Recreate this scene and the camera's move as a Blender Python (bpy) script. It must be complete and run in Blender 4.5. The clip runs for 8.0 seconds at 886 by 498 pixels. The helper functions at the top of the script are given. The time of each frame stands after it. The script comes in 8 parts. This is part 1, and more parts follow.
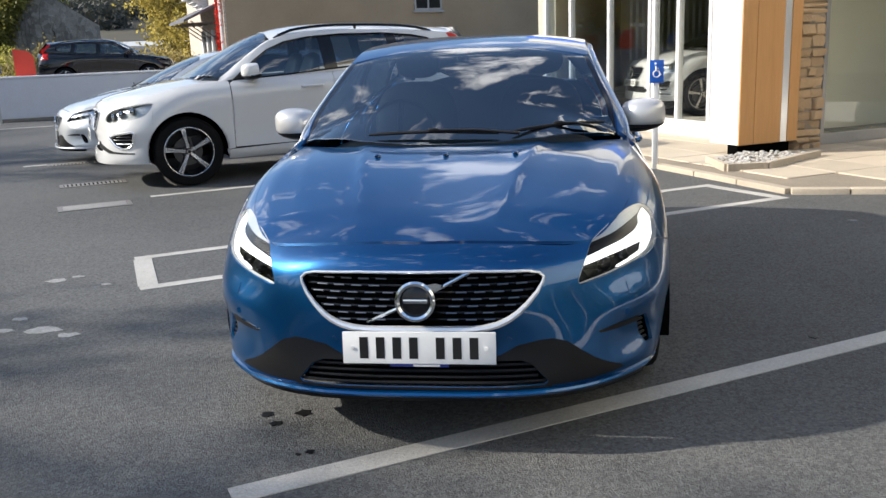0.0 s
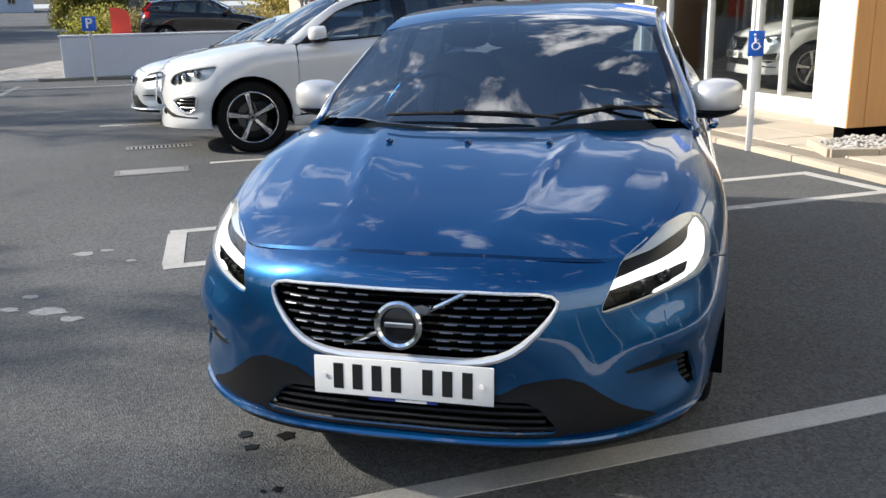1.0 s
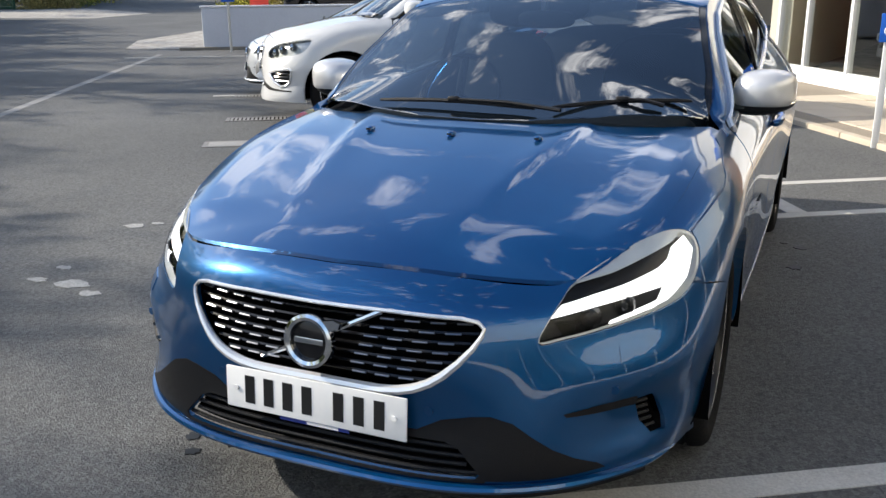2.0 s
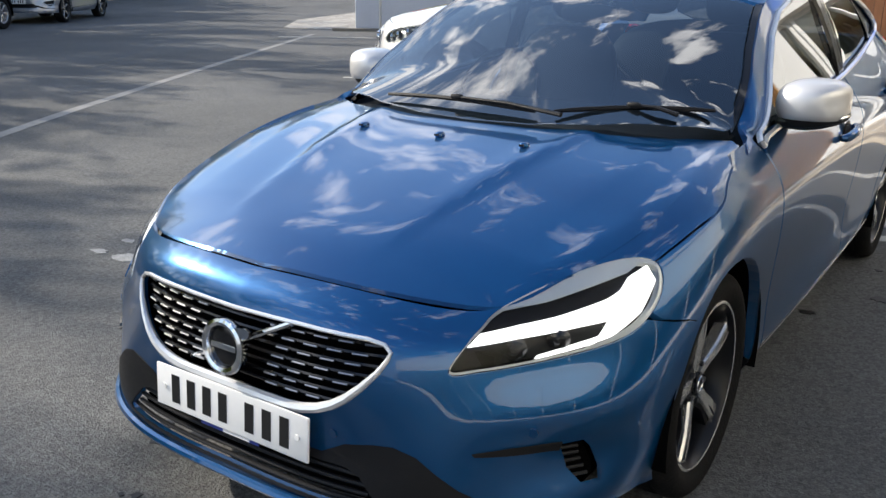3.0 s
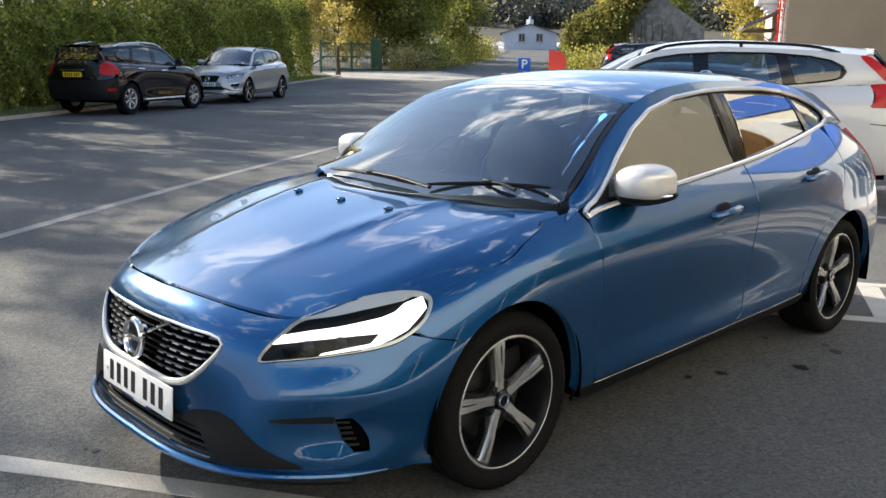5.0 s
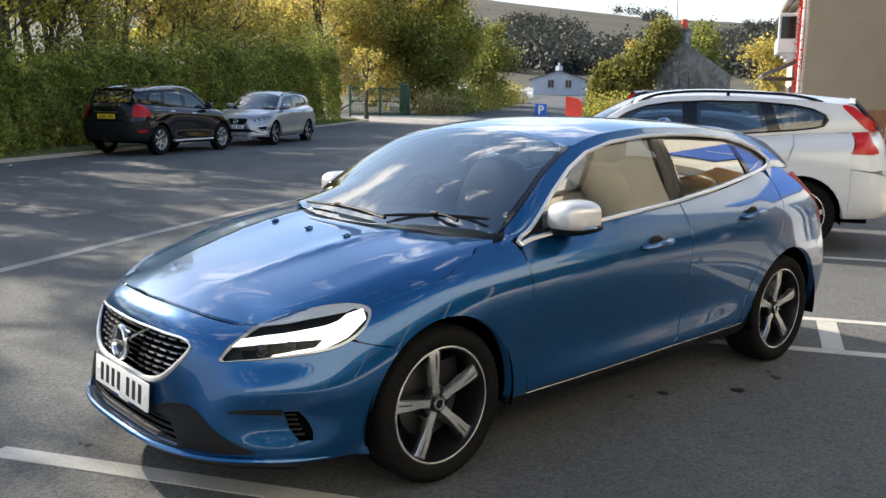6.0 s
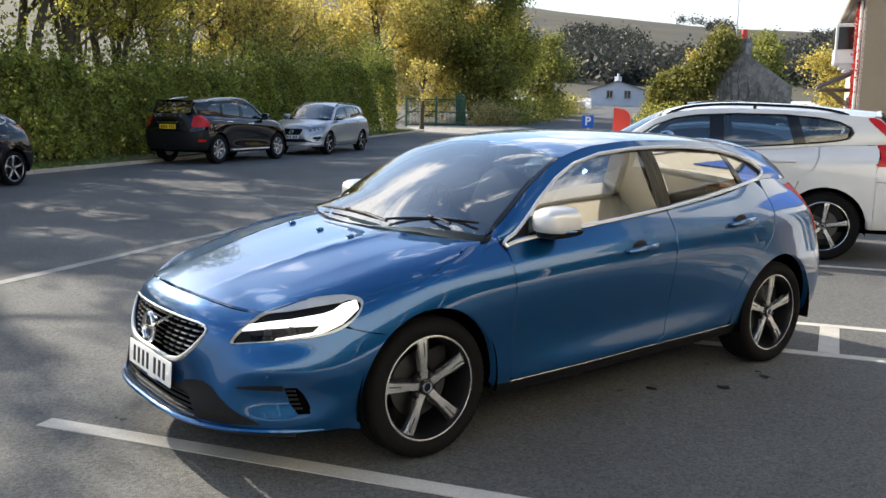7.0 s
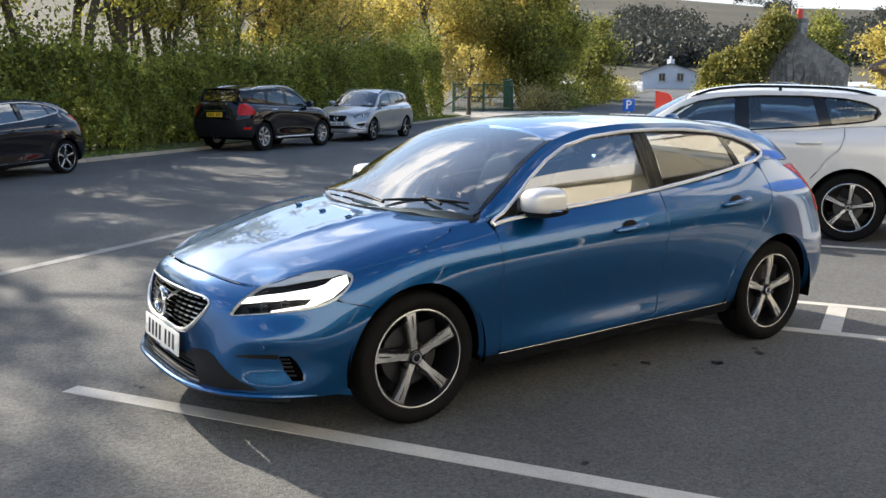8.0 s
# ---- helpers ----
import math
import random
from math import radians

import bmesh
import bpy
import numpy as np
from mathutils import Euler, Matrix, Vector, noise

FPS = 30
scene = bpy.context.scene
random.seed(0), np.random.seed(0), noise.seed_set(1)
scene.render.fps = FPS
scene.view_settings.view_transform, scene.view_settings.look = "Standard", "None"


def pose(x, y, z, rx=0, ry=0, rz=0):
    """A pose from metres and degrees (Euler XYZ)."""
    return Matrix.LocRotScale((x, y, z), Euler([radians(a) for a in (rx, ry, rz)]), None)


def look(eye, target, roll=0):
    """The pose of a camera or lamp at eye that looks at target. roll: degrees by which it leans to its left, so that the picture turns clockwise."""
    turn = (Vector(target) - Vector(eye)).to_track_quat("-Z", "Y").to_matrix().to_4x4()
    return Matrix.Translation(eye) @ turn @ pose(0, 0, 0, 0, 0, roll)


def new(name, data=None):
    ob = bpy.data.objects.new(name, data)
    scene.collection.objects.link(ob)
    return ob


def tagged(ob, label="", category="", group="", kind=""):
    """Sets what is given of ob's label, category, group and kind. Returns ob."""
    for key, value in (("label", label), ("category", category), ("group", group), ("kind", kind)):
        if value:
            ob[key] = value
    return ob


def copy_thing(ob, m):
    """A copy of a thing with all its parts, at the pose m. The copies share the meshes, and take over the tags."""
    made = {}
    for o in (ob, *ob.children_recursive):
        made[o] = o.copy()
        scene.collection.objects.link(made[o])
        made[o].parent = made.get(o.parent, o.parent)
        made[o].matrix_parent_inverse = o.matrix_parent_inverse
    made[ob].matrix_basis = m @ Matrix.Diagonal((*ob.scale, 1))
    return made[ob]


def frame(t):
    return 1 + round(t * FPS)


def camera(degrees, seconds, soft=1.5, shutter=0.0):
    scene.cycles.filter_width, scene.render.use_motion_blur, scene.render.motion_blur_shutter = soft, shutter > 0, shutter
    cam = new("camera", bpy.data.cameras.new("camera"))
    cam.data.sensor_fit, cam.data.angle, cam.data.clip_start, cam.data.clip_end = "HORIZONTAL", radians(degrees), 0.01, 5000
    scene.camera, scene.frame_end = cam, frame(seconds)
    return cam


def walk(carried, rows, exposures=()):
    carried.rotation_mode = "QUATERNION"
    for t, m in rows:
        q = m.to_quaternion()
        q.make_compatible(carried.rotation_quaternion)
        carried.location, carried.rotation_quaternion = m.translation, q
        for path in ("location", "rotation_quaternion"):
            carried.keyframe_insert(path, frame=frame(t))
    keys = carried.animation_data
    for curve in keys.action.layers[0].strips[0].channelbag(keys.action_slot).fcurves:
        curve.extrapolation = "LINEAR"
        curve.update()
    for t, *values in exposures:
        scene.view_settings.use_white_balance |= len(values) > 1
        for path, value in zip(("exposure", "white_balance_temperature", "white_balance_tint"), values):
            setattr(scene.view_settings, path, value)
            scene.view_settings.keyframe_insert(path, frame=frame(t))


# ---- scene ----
cam = camera(53.5, 8.0)
PATH = [
    (0, (0.479, -3.678, 1.374), (0.21, -1.749, 0.921), -2.2),
    (0.5, (0.58, -3.373, 1.346), (0.211, -1.474, 0.84), -1.2),
    (1, (0.683, -3.087, 1.376), (0.201, -1.217, 0.853), -1.3),
    (1.2, (0.761, -2.995, 1.374), (0.224, -1.143, 0.845), -1.2),
    (2.5, (1.296, -2.383, 1.369), (0.36, -0.719, 0.774), -0.1),
    (3, (1.489, -2.191, 1.387), (0.407, -0.619, 0.787), 0.5),
    (3.5, (1.82, -2.046, 1.428), (0.626, -0.538, 0.88), 1.3),
    (4, (2.088, -2.095, 1.445), (0.811, -0.642, 0.935), 1.5),
    (4.5, (2.376, -2.124, 1.464), (1.029, -0.729, 0.975), 1.3),
    (5, (2.748, -2.113, 1.482), (1.334, -0.766, 1.051), 0.5),
    (6.3, (3.47, -2.2, 1.52), (1.966, -0.919, 1.206), 1.1),
    (6.5, (3.582, -2.201, 1.535), (2.053, -0.948, 1.232), 1.1),
    (7, (3.811, -2.223, 1.529), (2.249, -1.014, 1.214), 1.0),
    (7.5, (4.011, -2.242, 1.536), (2.421, -1.075, 1.201), 0.7),
    (8, (4.172, -2.124, 1.536), (2.545, -1.014, 1.188), 0.3),
]
walk(cam, [(t, look(eye, target, roll)) for t, eye, target, roll in PATH],
     exposures=[(0.0, 0.80, 6500, 10), (2.5, 0.95, 6600, 10), (4.0, 1.12, 6700, 10), (5.0, 1.22, 6900, 9), (6.5, 1.17, 6850, 9), (8.0, 1.24, 6850, 10)])

# ---- light ----
SUN_ELEVATION, SUN_SLOPE = 29.0, 0.17          # degrees; the light travels along (1, slope) over the ground
world = bpy.data.worlds.new("sky")
scene.world = world
world.use_nodes = True
wn, wl = world.node_tree.nodes, world.node_tree.links
sky = wn.new("ShaderNodeTexSky")
sky.sky_type, sky.sun_disc = "NISHITA", False
sky.sun_elevation = radians(SUN_ELEVATION)
sky.sun_rotation = math.atan2(-1.0, -SUN_SLOPE)
sky.air_density, sky.dust_density = 1.0, 1.0
# broken white cloud over the blue
coord = wn.new("ShaderNodeTexCoord")
stretch = wn.new("ShaderNodeMapping")
stretch.inputs["Scale"].default_value = (1.5, 1.5, 2.4)
wl.new(coord.outputs["Generated"], stretch.inputs["Vector"])
puffs = wn.new("ShaderNodeTexNoise")
puffs.inputs["Scale"].default_value, puffs.inputs["Detail"].default_value, puffs.inputs["Roughness"].default_value = 3.4, 10.0, 0.60
wl.new(stretch.outputs["Vector"], puffs.inputs["Vector"])
cover = wn.new("ShaderNodeMapRange")
cover.inputs["From Min"].default_value, cover.inputs["From Max"].default_value = 0.54, 0.635
# more cloud towards the horizon
split = wn.new("ShaderNodeSeparateXYZ")
wl.new(coord.outputs["Generated"], split.inputs["Vector"])
# made-up thinning of cloud towards the east, to darken what the bonnet reflects
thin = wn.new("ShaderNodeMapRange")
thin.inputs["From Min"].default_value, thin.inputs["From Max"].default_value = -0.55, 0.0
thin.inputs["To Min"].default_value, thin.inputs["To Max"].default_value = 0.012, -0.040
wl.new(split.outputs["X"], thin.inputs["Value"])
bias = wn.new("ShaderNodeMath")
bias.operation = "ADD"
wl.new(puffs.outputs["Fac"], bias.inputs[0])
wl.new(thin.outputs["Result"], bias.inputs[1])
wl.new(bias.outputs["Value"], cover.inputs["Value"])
low = wn.new("ShaderNodeMapRange")
low.inputs["From Min"].default_value, low.inputs["From Max"].default_value = 0.26, 0.06
wl.new(split.outputs["Z"], low.inputs["Value"])
both = wn.new("ShaderNodeMath")
both.operation, both.use_clamp = "MAXIMUM", True
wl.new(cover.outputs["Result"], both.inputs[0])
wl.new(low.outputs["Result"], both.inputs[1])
mix = wn.new("ShaderNodeMix")
mix.data_type = "RGBA"
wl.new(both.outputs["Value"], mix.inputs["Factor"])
deep = wn.new("ShaderNodeMix")
deep.data_type, deep.blend_type = "RGBA", "MULTIPLY"
deep.inputs["Factor"].default_value, deep.inputs["B"].default_value = 1.0, (0.58, 0.66, 0.74, 1)
wl.new(sky.outputs["Color"], deep.inputs["A"])
wl.new(deep.outputs["Result"], mix.inputs["A"])
# far cloud is greyer than the cloud overhead
shade = wn.new("ShaderNodeMapRange")
shade.inputs["From Min"].default_value, shade.inputs["From Max"].default_value = 0.10, 0.55
wl.new(split.outputs["Z"], shade.inputs["Value"])
grey = wn.new("ShaderNodeMix")
grey.data_type = "RGBA"
wl.new(shade.outputs["Result"], grey.inputs["Factor"])
grey.inputs["A"].default_value, grey.inputs["B"].default_value = (2.6, 2.75, 2.95, 1), (8.6, 8.7, 9.0, 1)
wl.new(grey.outputs["Result"], mix.inputs["B"])
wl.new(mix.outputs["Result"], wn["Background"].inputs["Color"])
wn["Background"].inputs["Strength"].default_value = 0.175
sun = new("sun", bpy.data.lights.new("sun", "SUN"))
sun.data.energy, sun.data.angle, sun.data.color = 4.4, radians(0.6), (1.0, 0.93, 0.82)
flat = math.cos(radians(SUN_ELEVATION))
towards = Vector((1, SUN_SLOPE, 0)).normalized() * flat - Vector((0, 0, math.sin(radians(SUN_ELEVATION))))
sun.matrix_world = look((-30, -5, 30), Vector((-30, -5, 30)) + towards)

# ---- materials ----
def material(name, colour, rough=0.5, metal=0.0, coat=0.0, bump=0.0, grain=40.0, vary=0.15, stain=1.5, second=None, spots=0.0, space="Object",
             stretch_by=(1, 1, 1), glow=None, glow_strength=1.0, transmission=0.0, ior=1.45, per_object=0.0, per_island=0.0, rough_vary=0.0, specular=0.5):
    """A procedural surface: fine grain, broad stains, optional bump and chance per piece."""
    m = bpy.data.materials.new(name)
    m.use_nodes = True
    n, l = m.node_tree.nodes, m.node_tree.links
    b = n["Principled BSDF"]
    b.inputs["Roughness"].default_value, b.inputs["Metallic"].default_value = rough, metal
    b.inputs["Coat Weight"].default_value, b.inputs["Coat Roughness"].default_value = coat, 0.015
    b.inputs["Coat IOR"].default_value = 1.52
    b.inputs["Transmission Weight"].default_value, b.inputs["IOR"].default_value = transmission, ior
    b.inputs["Specular IOR Level"].default_value = specular
    base = (*colour, 1)
    b.inputs["Base Color"].default_value = base
    if glow:
        b.inputs["Emission Color"].default_value, b.inputs["Emission Strength"].default_value = (*glow, 1), glow_strength
    if vary > 0 or bump > 0 or second:
        tc, mp = n.new("ShaderNodeTexCoord"), n.new("ShaderNodeMapping")
        mp.inputs["Scale"].default_value = stretch_by
        l.new(tc.outputs[space], mp.inputs["Vector"])
        fine, broad = n.new("ShaderNodeTexNoise"), n.new("ShaderNodeTexNoise")
        fine.inputs["Scale"].default_value, fine.inputs["Detail"].default_value = grain, 6.0
        broad.inputs["Scale"].default_value, broad.inputs["Detail"].default_value, broad.inputs["Roughness"].default_value = stain, 5.0, 0.6
        for t in (fine, broad):
            l.new(mp.outputs["Vector"], t.inputs["Vector"])
        add = n.new("ShaderNodeMath")
        add.operation = "ADD"
        l.new(fine.outputs["Fac"], add.inputs[0])
        l.new(broad.outputs["Fac"], add.inputs[1])
        last = add.outputs["Value"]
        chance = None
        if per_object or per_island:
            src = n.new("ShaderNodeObjectInfo" if per_object else "ShaderNodeNewGeometry")
            chance = src.outputs["Random" if per_object else "Random Per Island"]
            sc = n.new("ShaderNodeMath")
            sc.operation = "MULTIPLY_ADD"
            l.new(chance, sc.inputs[0])
            sc.inputs[1].default_value = per_object or per_island
            l.new(last, sc.inputs[2])
            last = sc.outputs["Value"]
        mid = 1.0 + (per_object or per_island) / 2
        ramp = n.new("ShaderNodeMapRange")
        span = 0.45 + (per_object or per_island) / 2
        ramp.inputs["From Min"].default_value, ramp.inputs["From Max"].default_value = mid - span, mid + span
        l.new(last, ramp.inputs["Value"])
        mx = n.new("ShaderNodeMix")
        mx.data_type = "RGBA"
        l.new(ramp.outputs["Result"], mx.inputs["Factor"])
        other = second or tuple(min(1.0, c * (1 + vary)) for c in colour)
        mx.inputs["A"].default_value = (*(c * (1 - vary) for c in colour), 1)
        mx.inputs["B"].default_value = (*other, 1)
        out = mx.outputs["Result"]
        if spots:
            vo = n.new("ShaderNodeTexVoronoi")
            vo.inputs["Scale"].default_value = spots
            l.new(mp.outputs["Vector"], vo.inputs["Vector"])
            sp = n.new("ShaderNodeMapRange")
            sp.inputs["From Min"].default_value, sp.inputs["From Max"].default_value = 0.0, 1.0
            sp.inputs["To Min"].default_value, sp.inputs["To Max"].default_value = 0.62, 1.45
            l.new(vo.outputs["Color"], sp.inputs["Value"])
            mul = n.new("ShaderNodeMix")
            mul.data_type, mul.blend_type = "RGBA", "MULTIPLY"
            mul.inputs["Factor"].default_value = 1.0
            l.new(out, mul.inputs["A"])
            l.new(sp.outputs["Result"], mul.inputs["B"])
            out = mul.outputs["Result"]
        l.new(out, b.inputs["Base Color"])
        if rough_vary:
            rv = n.new("ShaderNodeMapRange")
            rv.inputs["To Min"].default_value, rv.inputs["To Max"].default_value = max(0.02, rough - rough_vary), min(1, rough + rough_vary)
            l.new(broad.outputs["Fac"], rv.inputs["Value"])
            l.new(rv.outputs["Result"], b.inputs["Roughness"])
        if bump:
            bp = n.new("ShaderNodeBump")
            bp.inputs["Strength"].default_value, bp.inputs["Distance"].default_value = bump, 0.01
            l.new(fine.outputs["Fac"], bp.inputs["Height"])
            l.new(bp.outputs["Normal"], b.inputs["Normal"])
    return m


def leaf_material(name, dark, light, shine_through=0.45):
    """Leaves: chance per leaf between two colours, light coming through from behind."""
    m = bpy.data.materials.new(name)
    m.use_nodes = True
    n, l = m.node_tree.nodes, m.node_tree.links
    b = n["Principled BSDF"]
    geo, tc, nz = n.new("ShaderNodeNewGeometry"), n.new("ShaderNodeTexCoord"), n.new("ShaderNodeTexNoise")
    nz.inputs["Scale"].default_value, nz.inputs["Detail"].default_value = 0.35, 3.0
    l.new(tc.outputs["Object"], nz.inputs["Vector"])
    add = n.new("ShaderNodeMath")
    add.operation = "ADD"
    l.new(geo.outputs["Random Per Island"], add.inputs[0])
    l.new(nz.outputs["Fac"], add.inputs[1])
    mr = n.new("ShaderNodeMapRange")
    mr.inputs["From Min"].default_value, mr.inputs["From Max"].default_value = 0.3, 1.35
    l.new(add.outputs["Value"], mr.inputs["Value"])
    mx = n.new("ShaderNodeMix")
    mx.data_type = "RGBA"
    l.new(mr.outputs["Result"], mx.inputs["Factor"])
    mx.inputs["A"].default_value, mx.inputs["B"].default_value = (*dark, 1), (*light, 1)
    l.new(mx.outputs["Result"], b.inputs["Base Color"])
    b.inputs["Roughness"].default_value = 0.6
    b.inputs["Specular IOR Level"].default_value = 0.25
    tr, ms = n.new("ShaderNodeBsdfTranslucent"), n.new("ShaderNodeMixShader")
    l.new(mx.outputs["Result"], tr.inputs["Color"])
    ms.inputs["Fac"].default_value = shine_through
    l.new(b.outputs["BSDF"], ms.inputs[1])
    l.new(tr.outputs["BSDF"], ms.inputs[2])
    l.new(ms.outputs["Shader"], n["Material Output"].inputs["Surface"])
    return m


def pane_material(name, tint, gloss_min=0.06, rough=0.0):
    """Thin glass: mirror gloss that grows at grazing angles over a tinted clear pane."""
    m = bpy.data.materials.new(name)
    m.use_nodes = True
    n, l = m.node_tree.nodes, m.node_tree.links
    n.remove(n["Principled BSDF"])
    clear, gloss, ms = n.new("ShaderNodeBsdfTransparent"), n.new("ShaderNodeBsdfGlossy"), n.new("ShaderNodeMixShader")
    lw, pw, fr = n.new("ShaderNodeLayerWeight"), n.new("ShaderNodeMath"), n.new("ShaderNodeMapRange")
    clear.inputs["Color"].default_value = (*tint, 1)
    gloss.inputs["Roughness"].default_value = rough
    pw.operation = "POWER"
    lw.inputs["Blend"].default_value, pw.inputs[1].default_value = 0.5, 4.0
    fr.inputs["To Min"].default_value, fr.inputs["To Max"].default_value = gloss_min, 0.95
    l.new(lw.outputs["Facing"], pw.inputs[0])
    l.new(pw.outputs["Value"], fr.inputs["Value"])
    l.new(fr.outputs["Result"], ms.inputs["Fac"])
    l.new(clear.outputs["BSDF"], ms.inputs[1])
    l.new(gloss.outputs["BSDF"], ms.inputs[2])
    l.new(ms.outputs["Shader"], n["Material Output"].inputs["Surface"])
    return m


ASPHALT = material("asphalt", (0.084, 0.086, 0.087), rough=0.82, bump=0.9, grain=130, vary=0.42, stain=0.35, spots=85, second=(0.154, 0.154, 0.150), specular=0.3)
BLUE_PAINT = material("blue_paint", (0.0004, 0.070, 0.208), rough=0.28, metal=0.70, coat=1.0, vary=0.04, grain=1400, stain=3, specular=0.3)
BLACK_PAINT = material("black_paint", (0.004, 0.004, 0.006), rough=0.3, specular=0.0, coat=1.0, vary=0.03, grain=900)
NAVY_PAINT = material("dark_grey_paint", (0.010, 0.011, 0.014), rough=0.3, specular=0.0, coat=1.0, vary=0.03, grain=900)
WHITE_PAINT = material("white_paint", (0.58, 0.58, 0.575), rough=0.35, coat=1.0, vary=0.02, grain=600)
SILVER_PAINT = material("silver_paint", (0.30, 0.31, 0.33), rough=0.32, metal=0.6, coat=0.9, vary=0.03, grain=900)
PALE_PAINT = material("pale_silver_paint", (0.62, 0.64, 0.66), rough=0.32, metal=0.4, coat=0.9, vary=0.03, grain=900)
GLASS = pane_material("car_glass", (0.30, 0.34, 0.35), 0.26)
SCREEN = pane_material("windscreen_glass", (0.36, 0.45, 0.52), 0.19)
SUV_GLASS = pane_material("tall_car_glass", (0.26, 0.34, 0.40), 0.12)
LAMP_GREY = material("lamp_grey", (0.38, 0.39, 0.40), rough=0.28, metal=0.8, vary=0.25, grain=30)
LAMP_RIM = material("lamp_rim", (0.55, 0.56, 0.57), rough=0.22, metal=0.35, vary=0.06, grain=60)
LAMP_BLACK = material("lamp_black", (0.005, 0.005, 0.006), rough=0.5, vary=0.1, specular=0.15)
DARK_GLASS = pane_material("privacy_glass", (0.10, 0.11, 0.12), 0.20)
CLEAR_GLASS = pane_material("clear_glass", (0.92, 0.94, 0.94), 0.012)
SHOP_GLASS = pane_material("shop_glass", (0.92, 0.94, 0.93), 0.04)
CHROME = material("chrome", (0.78, 0.79, 0.80), rough=0.10, metal=1.0, vary=0.02, grain=300)
DASH = material("grille_dash_metal", (0.27, 0.27, 0.28), rough=0.28, metal=1.0, vary=0.05, grain=200)
SATIN = material("satin_silver", (0.78, 0.78, 0.78), rough=0.25, metal=0.55, vary=0.03, grain=500, coat=0.3)
MIRROR_CAP = material("mirror_silver", (0.62, 0.61, 0.60), rough=0.38, metal=0.5, vary=0.02, grain=700, coat=0.6)
ALLOY = material("alloy_face", (0.60, 0.595, 0.585), rough=0.27, metal=0.75, vary=0.05, grain=300)
DARK_ALLOY = material("alloy_black", (0.008, 0.008, 0.009), rough=0.3, vary=0.1, specular=0.3)
RUBBER = material("tyre_rubber", (0.006, 0.006, 0.0065), rough=0.8, vary=0.3, bump=0.3, grain=120, second=(0.013, 0.0125, 0.012), specular=0.1)
BLACK_PLASTIC = material("black_plastic", (0.008, 0.008, 0.009), rough=0.5, vary=0.2, bump=0.15, grain=400, specular=0.25)
GLOSS_BLACK = material("gloss_black", (0.008, 0.008, 0.009), rough=0.12, vary=0.05)
# near-black: the dark of openings and hollows is put into this colour
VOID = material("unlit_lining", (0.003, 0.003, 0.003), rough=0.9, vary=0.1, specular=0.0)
STEEL = material("brake_steel", (0.10, 0.10, 0.10), rough=0.45, metal=1.0, vary=0.15, grain=80)
SEAT_CLOTH = material("seat_leather", (0.012, 0.012, 0.013), rough=0.6, vary=0.2, bump=0.2, grain=200)
LIT_WHITE = material("daytime_light", (0.9, 0.9, 0.9), rough=0.3, vary=0, glow=(1.0, 0.99, 0.97), glow_strength=0.9)
REFLECTOR = material("lamp_reflector", (0.5, 0.5, 0.5), rough=0.12, metal=1.0, vary=0.05)
TAIL_RED = material("tail_lamp_red", (0.46, 0.009, 0.006), rough=0.2, vary=0.12, coat=0.25, specular=0.3, grain=60)
PLATE_WHITE = material("plate_white", (0.78, 0.78, 0.77), rough=0.35, vary=0.03, grain=60)
PLATE_YELLOW = material("plate_yellow", (0.75, 0.48, 0.03), rough=0.35, vary=0.03, grain=60)
INK = material("plate_black", (0.01, 0.01, 0.01), rough=0.4, vary=0.05)
BADGE_BLUE = material("badge_blue", (0.03, 0.05, 0.25), rough=0.4, vary=0.05)
LINE_PAINT = material("line_paint", (0.42, 0.405, 0.37), rough=0.75, bump=0.4, grain=130, vary=0.34, stain=2.6, second=(0.58, 0.56, 0.52))
WORN_PAINT = material("worn_line_paint", (0.17, 0.17, 0.165), rough=0.8, bump=0.4, grain=70, vary=0.4, stain=3.0, second=(0.42, 0.42, 0.40))
KERB_STONE = material("kerb_concrete", (0.42, 0.36, 0.28), rough=0.85, bump=0.4, grain=60, vary=0.25, stain=2.5, per_object=0.5)
SLAB = material("paving_slab", (0.47, 0.40, 0.31), rough=0.85, bump=0.35, grain=70, vary=0.2, stain=2.0, per_object=0.6)
JOINT = material("sandy_joint", (0.25, 0.21, 0.16), rough=0.95, bump=0.4, grain=80, vary=0.3)
WHITE_RENDER = material("white_render", (0.70, 0.70, 0.72), rough=0.8, bump=0.35, grain=50, vary=0.10, stain=1.2)
# white walls toned grey: the shade on them is put into this colour
SHADE_GREY_RENDER = material("shade_grey_wall", (0.55, 0.57, 0.62), rough=0.85, bump=0.35, grain=45, vary=0.12, stain=0.9)
BROWN_DASH = material("brown_pebbledash", (0.31, 0.235, 0.155), rough=0.95, bump=0.7, grain=45, vary=0.18, stain=0.5, second=(0.40, 0.31, 0.21))
PINK_DASH = material("pale_pebbledash", (0.50, 0.42, 0.35), rough=0.95, bump=0.8, grain=30, vary=0.2, stain=0.6, spots=25)
CREAM = material("cream_cladding", (0.78, 0.73, 0.60), rough=0.6, bump=0.08, grain=20, vary=0.06, stain=0.5)
WHITE_FRAME = material("white_powder_coat", (0.72, 0.72, 0.71), rough=0.4, vary=0.05, grain=30)
GREY_FRAME = material("grey_aluminium", (0.34, 0.34, 0.34), rough=0.4, metal=0.6, vary=0.08, grain=40)
TAN = material("tan_wood_panel", (0.52, 0.27, 0.10), rough=0.45, vary=0.12, grain=6, stain=1.0, stretch_by=(8, 8, 0.6))
SIGN_BLUE = material("sign_blue", (0.01, 0.11, 0.52), rough=0.4, vary=0.04, grain=30)
